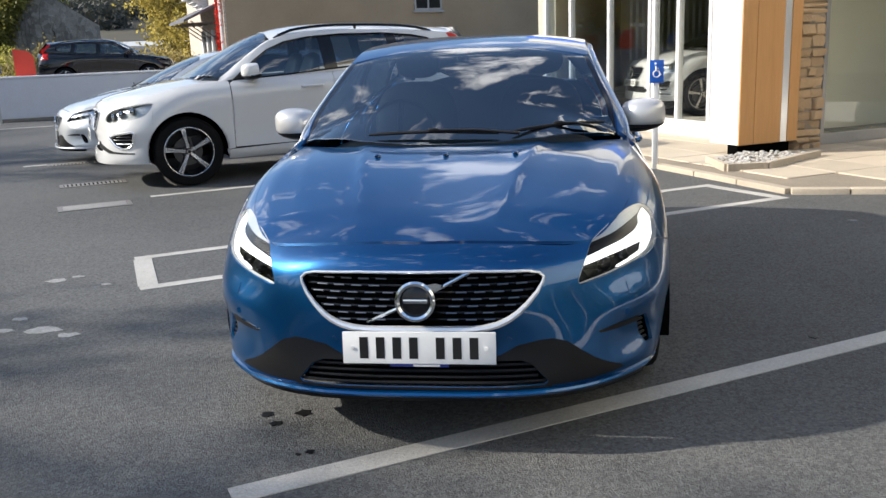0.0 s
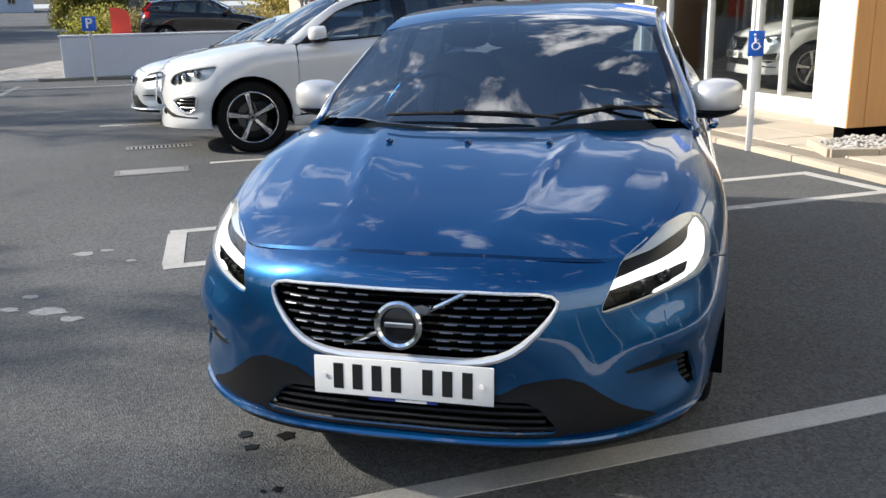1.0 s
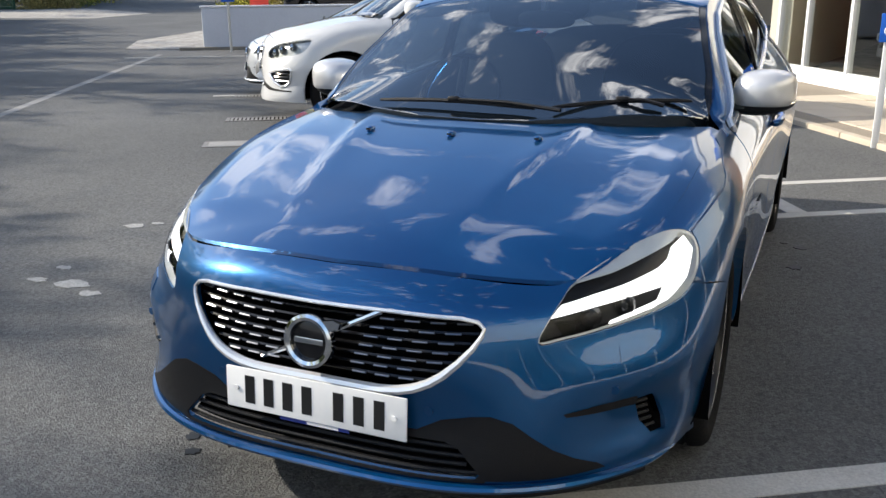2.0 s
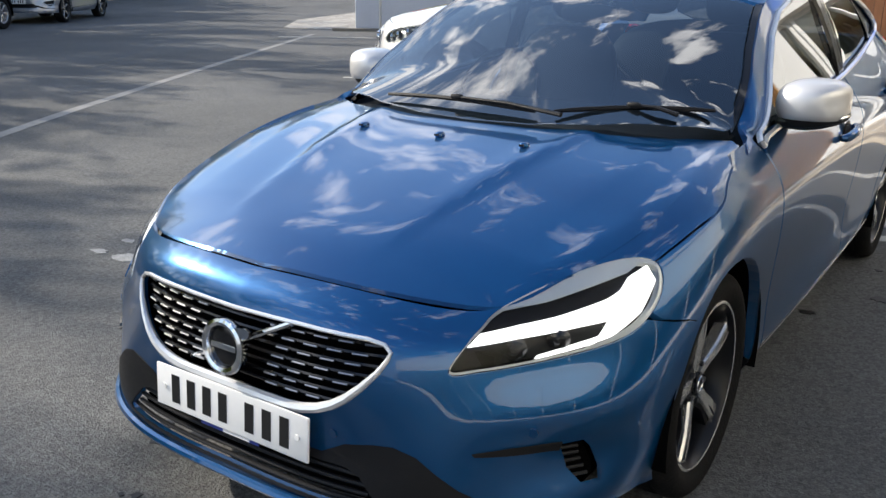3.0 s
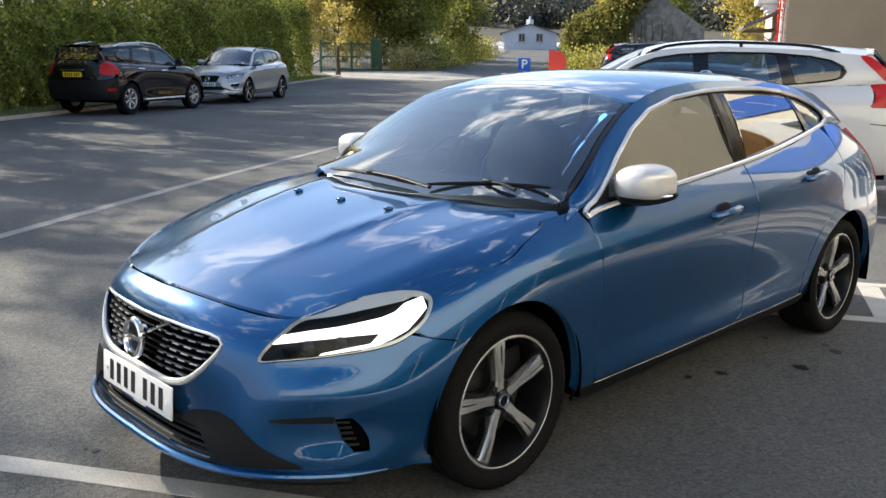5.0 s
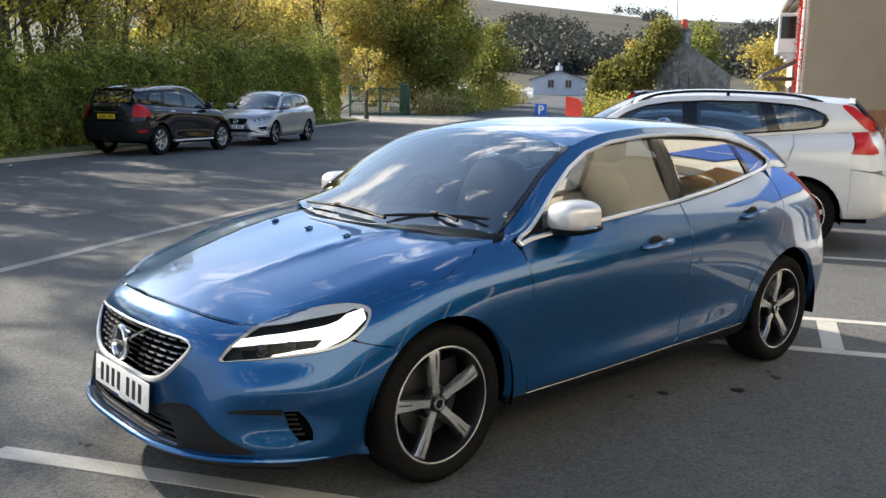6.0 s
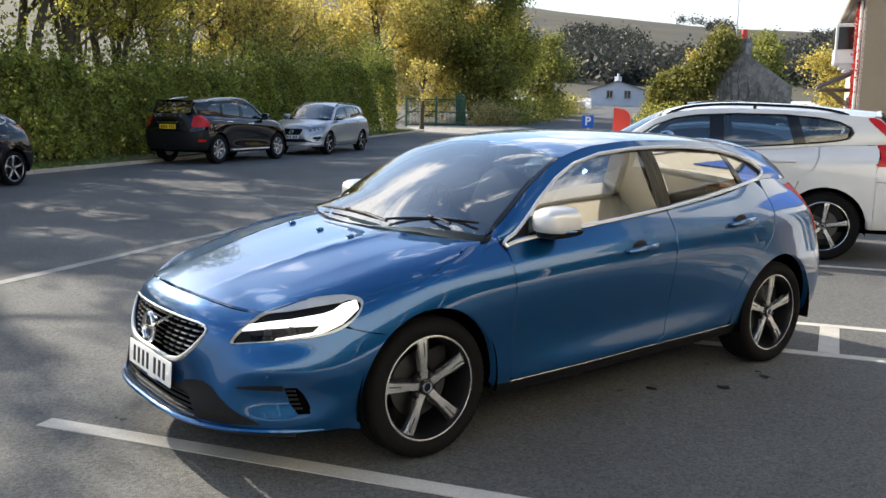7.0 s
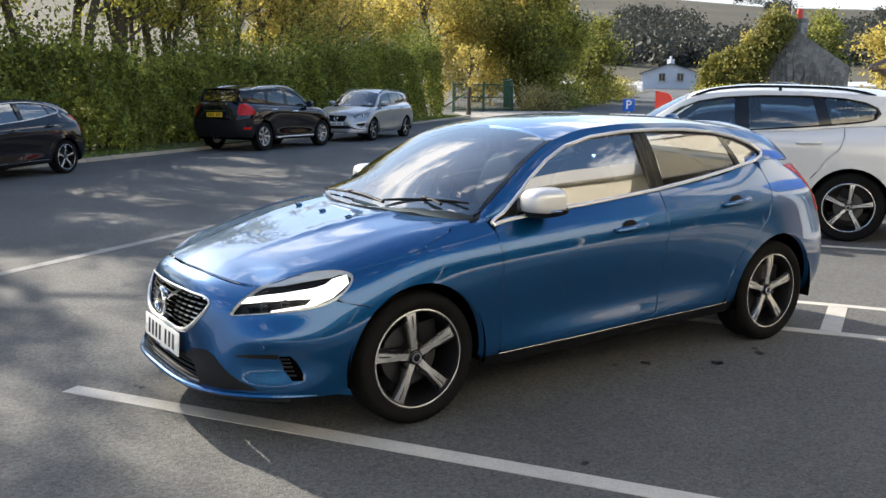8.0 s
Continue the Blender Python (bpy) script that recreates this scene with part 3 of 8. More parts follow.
def wheel(parent, x, y, R, rr, w, spokes=5, face=ALLOY, back=DARK_ALLOY, turn=0.0, lean=0.0, side=1, twin=True, name="wheel"):
    """Tyre, rim, forked spokes, hub, bolts and brake disc. The face looks along +x (side 1) or -x."""
    hub = part(name, tyre_mesh(R, rr, w), RUBBER, parent)
    hub.matrix_local = pose(x - side * w * 0.5, y, R, 0, 0, (180 if side < 0 else 0) + lean) @ pose(0, 0, 0, turn)
    h = w / 2
    bm = bmesh.new()
    lathe(bm, [(h * 0.80, rr + 0.003), (h * 0.86, rr + 0.003), (h * 0.875, rr - 0.002), (h * 0.86, rr - 0.006)], 72)
    part("rim", bm, face, hub, "bright machined wheel rim")
    bm = bmesh.new()
    lathe(bm, [(h * 0.86, rr - 0.006), (h * 0.80, rr - 0.010), (h * 0.60, rr - 0.018), (-h * 0.75, rr - 0.032), (-h * 0.75, 0.03)], 48)
    part("barrel", bm, back, hub)
    for k in range(spokes):
        a = Matrix.Rotation(k * math.tau / spokes, 4, "X")
        bm = bmesh.new()
        # a wide arm: broad at the hub, forked towards the rim, with a dark pocket down one side
        for m0, (w0, w1, w2), d in ((a, (0.0165, 0.0215, 0.0275), 0.0),):
            st = [(0.036, w0 * 1.25, h * 0.54), (0.09, w0, h * 0.60), (rr * 0.60, w1, h * 0.67), (rr - 0.030, w2 * 0.95, h * 0.70), (rr - 0.006, w2 * 1.25, h * 0.66)]
            rows = []
            for r, ww, xx in st:
                rows.append([bm.verts.new(m0 @ Vector((xx - 0.035, -ww * 0.7, r))), bm.verts.new(m0 @ Vector((xx - 0.003, -ww, r))), bm.verts.new(m0 @ Vector((xx + 0.004, -ww * 0.84, r))),
                             bm.verts.new(m0 @ Vector((xx + 0.004, ww * 0.84, r))), bm.verts.new(m0 @ Vector((xx - 0.003, ww, r))), bm.verts.new(m0 @ Vector((xx - 0.035, ww * 0.7, r)))])
            for A, B in zip(rows, rows[1:]):
                for i in range(5):
                    bm.faces.new((A[i], B[i], B[i + 1], A[i + 1]))
        sp = part("spoke", bm, face, hub, auto=18)
        if twin:
            bm = bmesh.new()
            tube(bm, [a @ Vector((h * 0.60, 0.004, rr * 0.46)), a @ Vector((h * 0.66 + 0.0035, 0.004, rr * 0.62)), a @ Vector((h * 0.70 + 0.0035, 0.005, rr - 0.026))], [0.0012, 0.0030, 0.0034], 6)
            part("spoke_groove", bm, back, sp, "dark groove down the spoke")
            bm = bmesh.new()
            m0 = a
            st = [(0.075, 0.016, h * 0.46), (rr * 0.55, 0.013, h * 0.58), (rr - 0.02, 0.022, h * 0.62)]
            rows = [[bm.verts.new(m0 @ Vector((xx, w1 + o, r))) for o in (0, ww)] for (r, ww, xx), w1 in zip(st, (0.020, 0.016, 0.022))]
            for A, B in zip(rows, rows[1:]):
                bm.faces.new((A[0], A[1], B[1], B[0]))
            r = bmesh.ops.extrude_face_region(bm, geom=bm.faces[:])
            bmesh.ops.translate(bm, vec=(-0.03, 0, 0), verts=[v for v in r["geom"] if isinstance(v, bmesh.types.BMVert)])
            part("spoke_flank", bm, back, sp, "black painted spoke flank")
    bm = bmesh.new()
    lathe(bm, [(h * 0.36, 0.072), (h * 0.52, 0.066), (h * 0.57, 0.054), (h * 0.57, 0.032)], 40)
    part("hub", bm, back, hub)
    bm = bmesh.new()
    lathe(bm, [(h * 0.54, 0.034), (h * 0.66, 0.033), (h * 0.685, 0.028), (h * 0.685, 0.001)], 32)
    part("hub_cap", bm, GLOSS_BLACK, hub, "round dark hub cap with a bright ring")
    bm = bmesh.new()
    lathe(bm, [(h * 0.685, 0.026), (h * 0.70, 0.025), (h * 0.70, 0.019), (h * 0.685, 0.018)], 32)
    part("cap_ring", bm, CHROME, hub)
    for k in range(5):
        a = (k + 0.5) * math.tau / 5
        bm = bmesh.new()
        cyl(bm, (h * 0.40, 0.056 * math.sin(a), 0.056 * math.cos(a)), (h * 0.64, 0.056 * math.sin(a), 0.056 * math.cos(a)), 0.0085, seg=6)
        part("wheel_bolt", bm, STEEL, hub)
    bm = bmesh.new()
    lathe(bm, [(h * 0.05, 0.001), (h * 0.05, 0.150), (-h * 0.15, 0.150), (-h * 0.15, 0.05)], 48)
    part("brake_disc", bm, STEEL, hub)
    bm = bmesh.new()
    box(bm, -h * 0.25, 0.06, 0.02, h * 0.16, 0.165, 0.14, bevel=0.015)
    part("brake_caliper", bm, BLACK_PLASTIC, hub)
    return hub


def bars(parent, name, w, h, y, z, count, mat=INK, gap_after=None, yz=None):
    """Unreadable characters as plain bars across a plate, in the x-z plane at depth y."""
    out = []
    step = w / (count + (0.6 if gap_after else 0))
    for k in range(count):
        x = -w / 2 + step * (k + 0.5 + (0.6 if gap_after and k >= gap_after else 0))
        bm = bmesh.new()
        box(bm, x - step * 0.26, y - 0.0012, z - h / 2, x + step * 0.26, y + 0.0012, z + h / 2)
        out.append(part(name, bm, mat, parent, smooth=False))
    return out

def hatch_shell(tuck=True):
    rows = [
        [(0, -.925, .205), (.30, -.915, .205), (.545, -.832, .21), (.722, -.660, .215), (.835, -.42, .225), (.85, 0, .24), (.825, .42, .20), (.80, 1.1, .20), (.80, 1.9, .215), (.81, 2.3, .23), (.82, 2.65, .25), (.81, 3.05, .26), (.72, 3.30, .28), (.40, 3.42, .30), (0, 3.44, .30)],
        [(0, -.930, .265), (.30, -.918, .265), (.555, -.834, .27), (.738, -.667, .275), (.850, -.412, .285), (.875, 0, .30), (.868, .42, .275), (.874, 1.1, .275), (.872, 1.9, .29), (.862, 2.3, .30), (.872, 2.65, .32), (.860, 3.05, .33), (.75, 3.33, .34), (.40, 3.45, .36), (0, 3.47, .36)],
        [(0, -.905, .36), (.30, -.892, .36), (.565, -.815, .365), (.742, -.630, .37), (.866, -.392, .38), (.897, 0, .42), (.874, .42, .405), (.865, 1.1, .41), (.870, 1.9, .43), (.885, 2.3, .44), (.900, 2.65, .46), (.885, 3.05, .47), (.775, 3.34, .48), (.40, 3.46, .48), (0, 3.48, .48)],
        [(0, -.905, .47), (.30, -.890, .47), (.560, -.795, .47), (.764, -.635, .475), (.880, -.378, .485), (.905, 0, .55), (.882, .42, .55), (.871, 1.1, .56), (.879, 1.9, .58), (.898, 2.3, .60), (.910, 2.65, .62), (.890, 3.05, .63), (.77, 3.33, .64), (.40, 3.44, .64), (0, 3.46, .64)],
        [(0, -.895, .59), (.30, -.870, .585), (.560, -.765, .565), (.748, -.588, .575), (.866, -.36, .60), (.900, 0, .68), (.888, .42, .69), (.884, 1.1, .71), (.892, 1.9, .735), (.905, 2.3, .76), (.903, 2.65, .78), (.870, 3.05, .80), (.74, 3.28, .82), (.40, 3.40, .82), (0, 3.42, .82)],
        [(0, -.865, .675), (.30, -.835, .67), (.560, -.730, .635), (.725, -.560, .665), (.820, -.335, .71), (.862, 0, .795), (.866, .42, .815), (.868, 1.1, .845), (.874, 1.9, .885), (.872, 2.3, .915), (.858, 2.65, .945), (.815, 3.05, .965), (.69, 3.20, .98), (.40, 3.32, .98), (0, 3.34, .98)],
        [(0, -.800, .722), (.30, -.770, .716), (.555, -.672, .694), (.675, -.515, .745), (.745, -.295, .805), (.768, 0, .880), (.775, .42, .930), (.783, 1.1, .970), (.768, 1.9, 1.032), (.742, 2.3, 1.080), (.708, 2.65, 1.135), (.655, 3.05, 1.165), (.58, 3.10, 1.18), (.38, 3.20, 1.18), (0, 3.22, 1.18)],
    ]
    for row in rows if tuck else ():      # the tail tucks in at its corners
        for k, dx, dy in ((11, -.008, -.02), (12, 0, -.09), (13, 0, -.06), (14, 0, -.04)):
            row[k] = (row[k][0] + dx, row[k][1] + dy, row[k][2])
    if tuck:
        for j, k, dz in ((6, 11, -.050), (6, 12, -.085), (6, 13, -.070), (6, 14, -.060), (5, 11, -.012), (5, 12, -.022), (5, 13, -.015)):
            x, y, z = rows[j][k]
            rows[j][k] = (x, y, z + dz)
    crest = [(-.82, .712), (-.7, .765), (-.5, .822), (-.25, .882), (0, .928), (.2, .952), (.5, .975)]
    dome = [(.10, .945), (.35, 1.065), (.65, 1.205), (.95, 1.325), (1.2, 1.385), (1.6, 1.418), (2.0, 1.412), (2.4, 1.392), (2.8, 1.358), (2.96, 1.338), (3.08, 1.25), (3.2, 1.16)]
    rail = [(.10, .745, .93), (.40, .735, .945), (.55, .722, 1.045), (.75, .670, 1.175), (1.0, .620, 1.298), (1.25, .608, 1.354), (1.6, .614, 1.376), (2.0, .608, 1.372), (2.4, .590, 1.343), (2.8, .557, 1.293), (2.96, .525, 1.262), (3.1, .49, 1.20)]
    return Shell(rows, crest, dome, rail, ridge=((-.72, .235, .30, .410, .012, .036), (-.68, .50, .40, .665, .004, .050)),
                 fall=[(-.85, .61, .10), (-.67, .60, .097), (-.515, .675, .073), (-.295, .745, .067), (0, .768, .050), (.42, .775, .042)])


def hatch(paint, glass, label, group=""):
    """A compact five-door hatchback."""
    car = thing("hatchback_car", label, "car", group)
    S = hatch_shell()
    G = 0.0022
    lo = lambda u, z: S.low(u, z)
    fx, fy = S.fx, S.fy
    AF, AR, R = (0.0, .325), (2.647, .325), .318
    RA = .362
    # --- bonnet
    edge = [S.along[-1](np.array(u)) for u in np.linspace(0, 6, 37)]
    front = [(float(p[0]), float(p[1]) + .0045) for p in edge if p[1] < .36]
    side_line = list(front)
    cowl = [(.742, .37), (.60, .25), (.40, .16), (.20, .118), (0, .108)]
    half = side_line[1:] + cowl
    outline = [(0, side_line[0][1])] + half + [(-x, y) for x, y in reversed(half[:-1])]
    sheet("bonnet", outline, S.hood, paint, car, "glossy bonnet with two long creases", step=.022, mirror=False, bend=S.join)
    # --- front bumper with its openings
    def wheel_arc(c, r, a0, a1):
        return [fy(y, z) for y, z in arc(c[0], c[1], r, a0, a1)]
    grille = [(0, .640), (.20, .638), (.365, .631), (.402, .623), (.417, .608), (.413, .592), (.396, .563), (.366, .528), (.332, .497), (.302, .477), (.266, .461), (.226, .451), (.18, .446), (0, .440)]
    gr = [fx(max(x, 1e-3), z) for x, z in grille]
    inlet = [(0, .335), (.34, .335), (.375, .322), (.43, .262), (.42, .250), (0, .246)]
    il = [fx(max(x, 1e-3), z) for x, z in inlet]
    lampu = [fx(x, z) for x, z in ((.535, .572), (.553, .630), (.567, .661), (.580, .689), (.612, .713), (.650, .736), (.69, .755))]
    lampu += [fy(y, z) for y, z in ((-.40, .765), (-.345, .763), (-.312, .750), (-.318, .722), (-.352, .685), (-.397, .655), (-.455, .629), (-.52, .613), (-.60, .600))] + [fx(.66, .588), fx(.59, .577)]
    lampu = smooth_loop(lampu, 4)
    # bumper: nose centre, up to bonnet edge, along it to the lamp, under the lamp to the arch, down and back along the lip
    shut = [(u, float(S.along[-1](np.array(u))[2]) - .0055) for u in np.linspace(0, 1.98, 16)]
    under = [lampu[k] for k in range(71, 48, -1)]
    lampin = [lampu[k] for k in range(13, -1, -1)]
    archf = wheel_arc(AF, RA, 131, 199)
    bottom = [(u, .212 + .012 * (u / 4) ** 2) for u in np.linspace(4.02, 0, 20)]
    full = shut + [(u - .008, z) for u, z in lampin[:]] + [(u, z - .003) for u, z in under] + [fy(-.37, .633), fy(-.31, .618), fy(-.265, .608)] + archf + bottom
    # left and right in one sheet: mirror the station coordinate
    sym = lambda half: half + [(-u, z) for u, z in reversed(half) if u > 1e-3]
    def both(u, z):
        p = S.low(abs(u), z)
        return (p[0] if u >= 0 else -p[0], p[1], p[2])
    ci = lambda half: [(u, z) for u, z in half if u > 0.004]
    halfg, halfi = ci(gr), ci(il)
    g_loop = halfg + [(-u, z) for u, z in reversed(halfg)]
    i_loop = halfi + [(-u, z) for u, z in reversed(halfi)]
    vent = [fy(-.648, .410), fy(-.602, .413), fy(-.577, .385), fy(-.555, .333), fy(-.557, .300), fy(-.600, .301), fy(-.625, .345)]
    bumper = sheet("front_bumper", sym(full), both, paint, car, "front bumper with wide grille opening", holes=[g_loop, i_loop, vent, [(-u, z) for u, z in vent]], step=.024, sx=.30, mirror=False)
    # --- wing (front fender)
    seam = [fy(.205, .888), fy(.109, .860), fy(.039, .832), fy(-.037, .812), (fy(-.095, .802)), fy(-.153, .790), fy(-.237, .770), fy(-.295, .756)]
    ridge_line = [(u, float(S.along[-1](np.array(u))[2]) - .0006) for u in np.linspace(3.20, 5.62, 26)]
    flank = ridge_line + [(u, z + .0022) for u, z in smooth_loop(seam, 3)[:22]] + [(u + .001, z + .0016) for u, z in lampu[36:23:-1]]
    sheet("bonnet_flank", flank, lo, paint, car, "side of the bonnet folding down to the wing", step=.024, sx=.36, skirt=.016, bend=S.join)
    top_line = [(u, float(S.along[-1](np.array(u))[2]) - .004) for u in np.linspace(5.655, 5.95, 5)]
    wing = [(u, z - .0022) for u, z in reversed(smooth_loop(seam, 3)[:22])] + top_line + [fy(.44, .925), fy(.462, .88), fy(.470, .70), fy(.468, .45), fy(.466, .30), fy(.464, .273), fy(.36, .272)] + wheel_arc(AF, RA, -8, 131) + [fy(-.265, .613), fy(-.31, .623), fy(-.37, .638)] + [(u + .012, z + .002) for u, z in lampu[48:36:-1]]
    sheet("wing", wing, lo, paint, car, step=.026, sx=.36, skirt=.03)
    # --- doors
    belt = lambda y: float(S.belt(y)[2])
    d1 = [fy(.475, .885), fy(.482, .70), fy(.480, .45), fy(.474, .30), fy(.482, .281), fy(1.0, .288), fy(1.48, .300), fy(1.515, .302), fy(1.565, .332), fy(1.60, .45), fy(1.625, .70), fy(1.64, .90), fy(1.655, belt(1.655) - .004)]
    d1 += [fy(y, belt(y) - .003) for y in np.linspace(1.6, .56, 18)] + [fy(.50, .915)]
    sheet("front_door", d1, lo, paint, car, step=.028, sx=.62, skirt=.02)
    d2 = [fy(2.0, .3055), fy(1.8, .302), fy(1.53, .302), fy(1.573, .33), fy(1.61, .45), fy(1.635, .70), fy(1.65, .90), fy(1.665, belt(1.665) - .004)] + [fy(y, belt(y) - .003) for y in np.linspace(1.72, 2.56, 16)]
    d2 += [fy(2.60, 1.075), fy(2.585, .95), fy(2.50, .80), fy(2.40, .70)] + [fy(y, z) for y, z in arc(AR[0], AR[1], RA + .10, 130, 178, 9)] + [fy(2.16, .315), fy(2.08, .308)]
    sheet("rear_door", d2, lo, paint, car, step=.028, sx=.5, skirt=.02)
    # --- sill with a thin bright line; its shade is put into the black
    sill = [fy(.36, .268), fy(.52, .274), fy(1.0, .280), fy(1.5, .294), fy(2.08, .30), fy(2.16, .306), fy(2.26, .31), fy(2.27, .235), fy(1.9, .222), fy(1.1, .207), fy(.42, .207), fy(.375, .215)]
    sheet("sill", sill, lo, BLACK_PLASTIC, car, "sill blackened for the shade it lies in", step=.035, sx=.55)
    bm = bmesh.new()
    tube(bm, [Vector(lo(*fy(y, z))) + Vector((.002, 0, 0)) for y, z in zip(np.linspace(.47, 2.2, 40), np.interp(np.linspace(.47, 2.2, 40), [.47, 1.0, 1.5, 2.2], [.274, .283, .297, .306]))], .0011, 6)
    part("sill_strip", bm, SATIN, car)
    # --- rear quarter
    rq = [fy(2.608, 1.085), fy(2.593, .95), fy(2.508, .80), fy(2.408, .705)] + [fy(y, z) for y, z in arc(AR[0], AR[1], RA + .092, 130, 178, 9)] + [fy(2.20, .305), fy(2.285, .300)] + wheel_arc(AR, RA + .01, 186, -6) + [fy(3.06, .275)]
    last = S.nu - 1
    rq += [(11.4, .28), (11.3, .62), (11.14, .84), (11.10, .945), (10.98, .975), (10.80, 1.035), (10.55, 1.088)] + [(u, float(S.along[-1](np.array(u))[2]) - .003) for u in np.linspace(10.5, 9.95, 6)]
    sheet("rear_quarter", rq, lo, paint, car, step=.03, sx=.36, skirt=.03)
    # --- tail: bumper, lamps, tailgate
    rb = [(11.41, .28), (11.31, .62), (11.2, .80)] + [(u, .80) for u in np.linspace(11.6, last, 8)] + [(u, .29) for u in np.linspace(last, 11.6, 8)]
    sheet("rear_bumper", rb, lo, paint, car, step=.05, sx=.36)
    tg = [(11.75, .806)] + [(u, .806) for u in np.linspace(12, last, 7)] + [(u, 1.09) for u in np.linspace(last, 12, 7)] + [(11.6, 1.08), (11.7, .95)]
    sheet("tailgate", tg, lo, paint, car, step=.05, sx=.36)
    tl = [(11.15, .842), (11.11, .945), (10.99, .980), (10.81, 1.040), (10.57, 1.092), (10.8, 1.098), (11.3, 1.086), (11.55, 1.080), (11.68, .95), (11.73, .806), (11.30, .806)]
    sheet("tail_lamp", tl, lo, TAIL_RED, car, "tall red tail lamp", step=.03, sx=.36, push=.004)
    # --- greenhouse
    rx = lambda y: float(S.rail_x(y))
    ws = [(0, .115), (.20, .125), (.40, .168), (.60, .262), (.715, .385), (.725, .43)]
    ws += [(rx(y) - .030, y) for y in np.linspace(.50, .96, 10)] + [(.45, 1.005), (.25, 1.03), (0, 1.04)]
    ws = ws + [(-x, y) for x, y in reversed(ws[1:-1])]
    sheet("windscreen", ws, S.top, SCREEN, car, "large raked windscreen reflecting the sky", step=.04, skirt=.004, mirror=False)
    pil = [(rx(y) - .004, y) for y in np.linspace(.40, .98, 12)] + [(rx(.98) - .028, .98)] + [(rx(y) - .026, y) for y in np.linspace(.96, .43, 11)]
    sheet("screen_edge", pil, S.top, GLOSS_BLACK, car, step=.03, skirt=.01, push=-.002)
    roof = [(0, 1.048), (.25, 1.038), (.45, 1.012), (rx(.985) - .02, .985), (rx(1.0), 1.0)] + [(rx(y), y) for y in np.linspace(1.08, 2.93, 28)] + [(.42, 2.955), (.2, 2.97), (0, 2.975)]
    roof = roof + [(-x, y) for x, y in reversed(roof[1:-1])]
    sheet("roof", roof, S.top, paint, car, step=.05, mirror=False)
    rg = [(0, 2.975), (.2, 2.97), (.40, 2.955), (.445, 2.945), (.45, 3.06), (.34, 3.15), (0, 3.19)]
    rg = rg + [(-x, y) for x, y in reversed(rg[1:-1])]
    sheet("rear_window", rg, lambda x, y: (x, y + .02, 1.322 - .06 * (x / .5) ** 2 - (y - 2.96) * .93), DARK_GLASS, car, step=.06, mirror=False, skirt=.004)
    # side: body-coloured frame round the windows
    rz = lambda y: float(S.rail_z(y))
    win_top = [(.54, .955), (.62, 1.012), (.75, 1.103), (.90, 1.195), (1.05, 1.262), (1.25, 1.308), (1.5, 1.332), (1.75, 1.338), (2.0, 1.334), (2.25, 1.315), (2.45, 1.284), (2.60, 1.238), (2.680, 1.185)]
    win_bot = [(2.665, 1.160), (2.58, 1.135), (2.30, 1.090), (2.0, 1.050), (1.66, 1.012), (1.2, .975), (.8, .945), (.55, .918), (.475, .905), (.462, .915)]
    win = win_top + win_bot
    side = [(.35, .908), (.405, .937)] + [(y, rz(y) - .002) for y in np.linspace(.44, 2.95, 46)] + [(3.0, 1.20), (3.03, 1.125), (2.95, belt(2.95) + .002), (2.75, belt(2.75) + .002)] + [(y, belt(y) + .001) for y in np.linspace(2.66, .47, 30)]
    sheet("side_frame", side, S.flank, paint, car, holes=[win], step=.022, skirt=.02)
    # window trim, panes and pillars
    bm = bmesh.new()
    tube(bm, [Vector(S.flank(y, z)) + Vector((.006, 0, .002)) for y, z in dense(win, .02)], .0105, 6, closed=True, up=(1, 0, 0))
    for s in (1, -1):
        b2 = bm.copy()
        if s < 0:
            bmesh.ops.scale(b2, vec=(-1, 1, 1), verts=b2.verts)
            bmesh.ops.reverse_faces(b2, faces=b2.faces)
        part("window_trim", b2, SATIN, car, "bright metal strip round the side windows")
    bm.free()
    def clip(y0, y1, k0=0, k1=0):
        tp = [(y, float(np.interp(y, [p[0] for p in win_top], [p[1] for p in win_top]))) for y in np.linspace(y0, y1, 22)]
        bt = [(y, float(np.interp(y, [p[0] for p in win_bot[::-1]], [p[1] for p in win_bot[::-1]]))) for y in np.linspace(y1 + k1, y0 + k0, 22)]
        return tp + bt
    def pane(name, loop):
        """Side glass, bowed in height but nearly straight along the car."""
        A = np.array([(1, y, z, z * z) for y, z in loop])
        k = np.linalg.lstsq(A, np.array([S.flank(y, z)[0] for y, z in loop]), rcond=None)[0]
        sheet(name, loop, lambda y, z: (.08 * S.flank(y, z)[0] + .92 * float(k @ np.array((1, y, z, z * z))), y, z), glass, car, step=.05, skirt=.003, push=-.009)
    pane("front_window", clip(.66, 1.572, -.02, .04))
    pane("rear_door_window", clip(1.672, 2.30, .04, .10))
    pane("quarter_window", clip(2.345, 2.655, .10, .005))
    sheet("door_pillar", clip(1.572, 1.618, .04, .04), S.flank, GLOSS_BLACK, car, "gloss black pillar between the doors", step=.03, push=-.002)
    sheet("door_pillar", clip(1.625, 1.672, .04, .04), S.flank, GLOSS_BLACK, car, "gloss black pillar between the doors", step=.03, push=-.002)
    sheet("rear_pillar", clip(2.30, 2.345, .10, .10), S.flank, GLOSS_BLACK, car, step=.03, push=-.002)
    sheet("mirror_triangle", [(.475, .910), (.54, .955), (.655, 1.034), (.635, .934)], S.flank, BLACK_PLASTIC, car, step=.03, push=-.003)
    return car, S, dict(gr=gr, il=il, lampu=lampu, vent=vent, both=both, grille=grille, AF=AF, AR=AR, R=R, win=win)


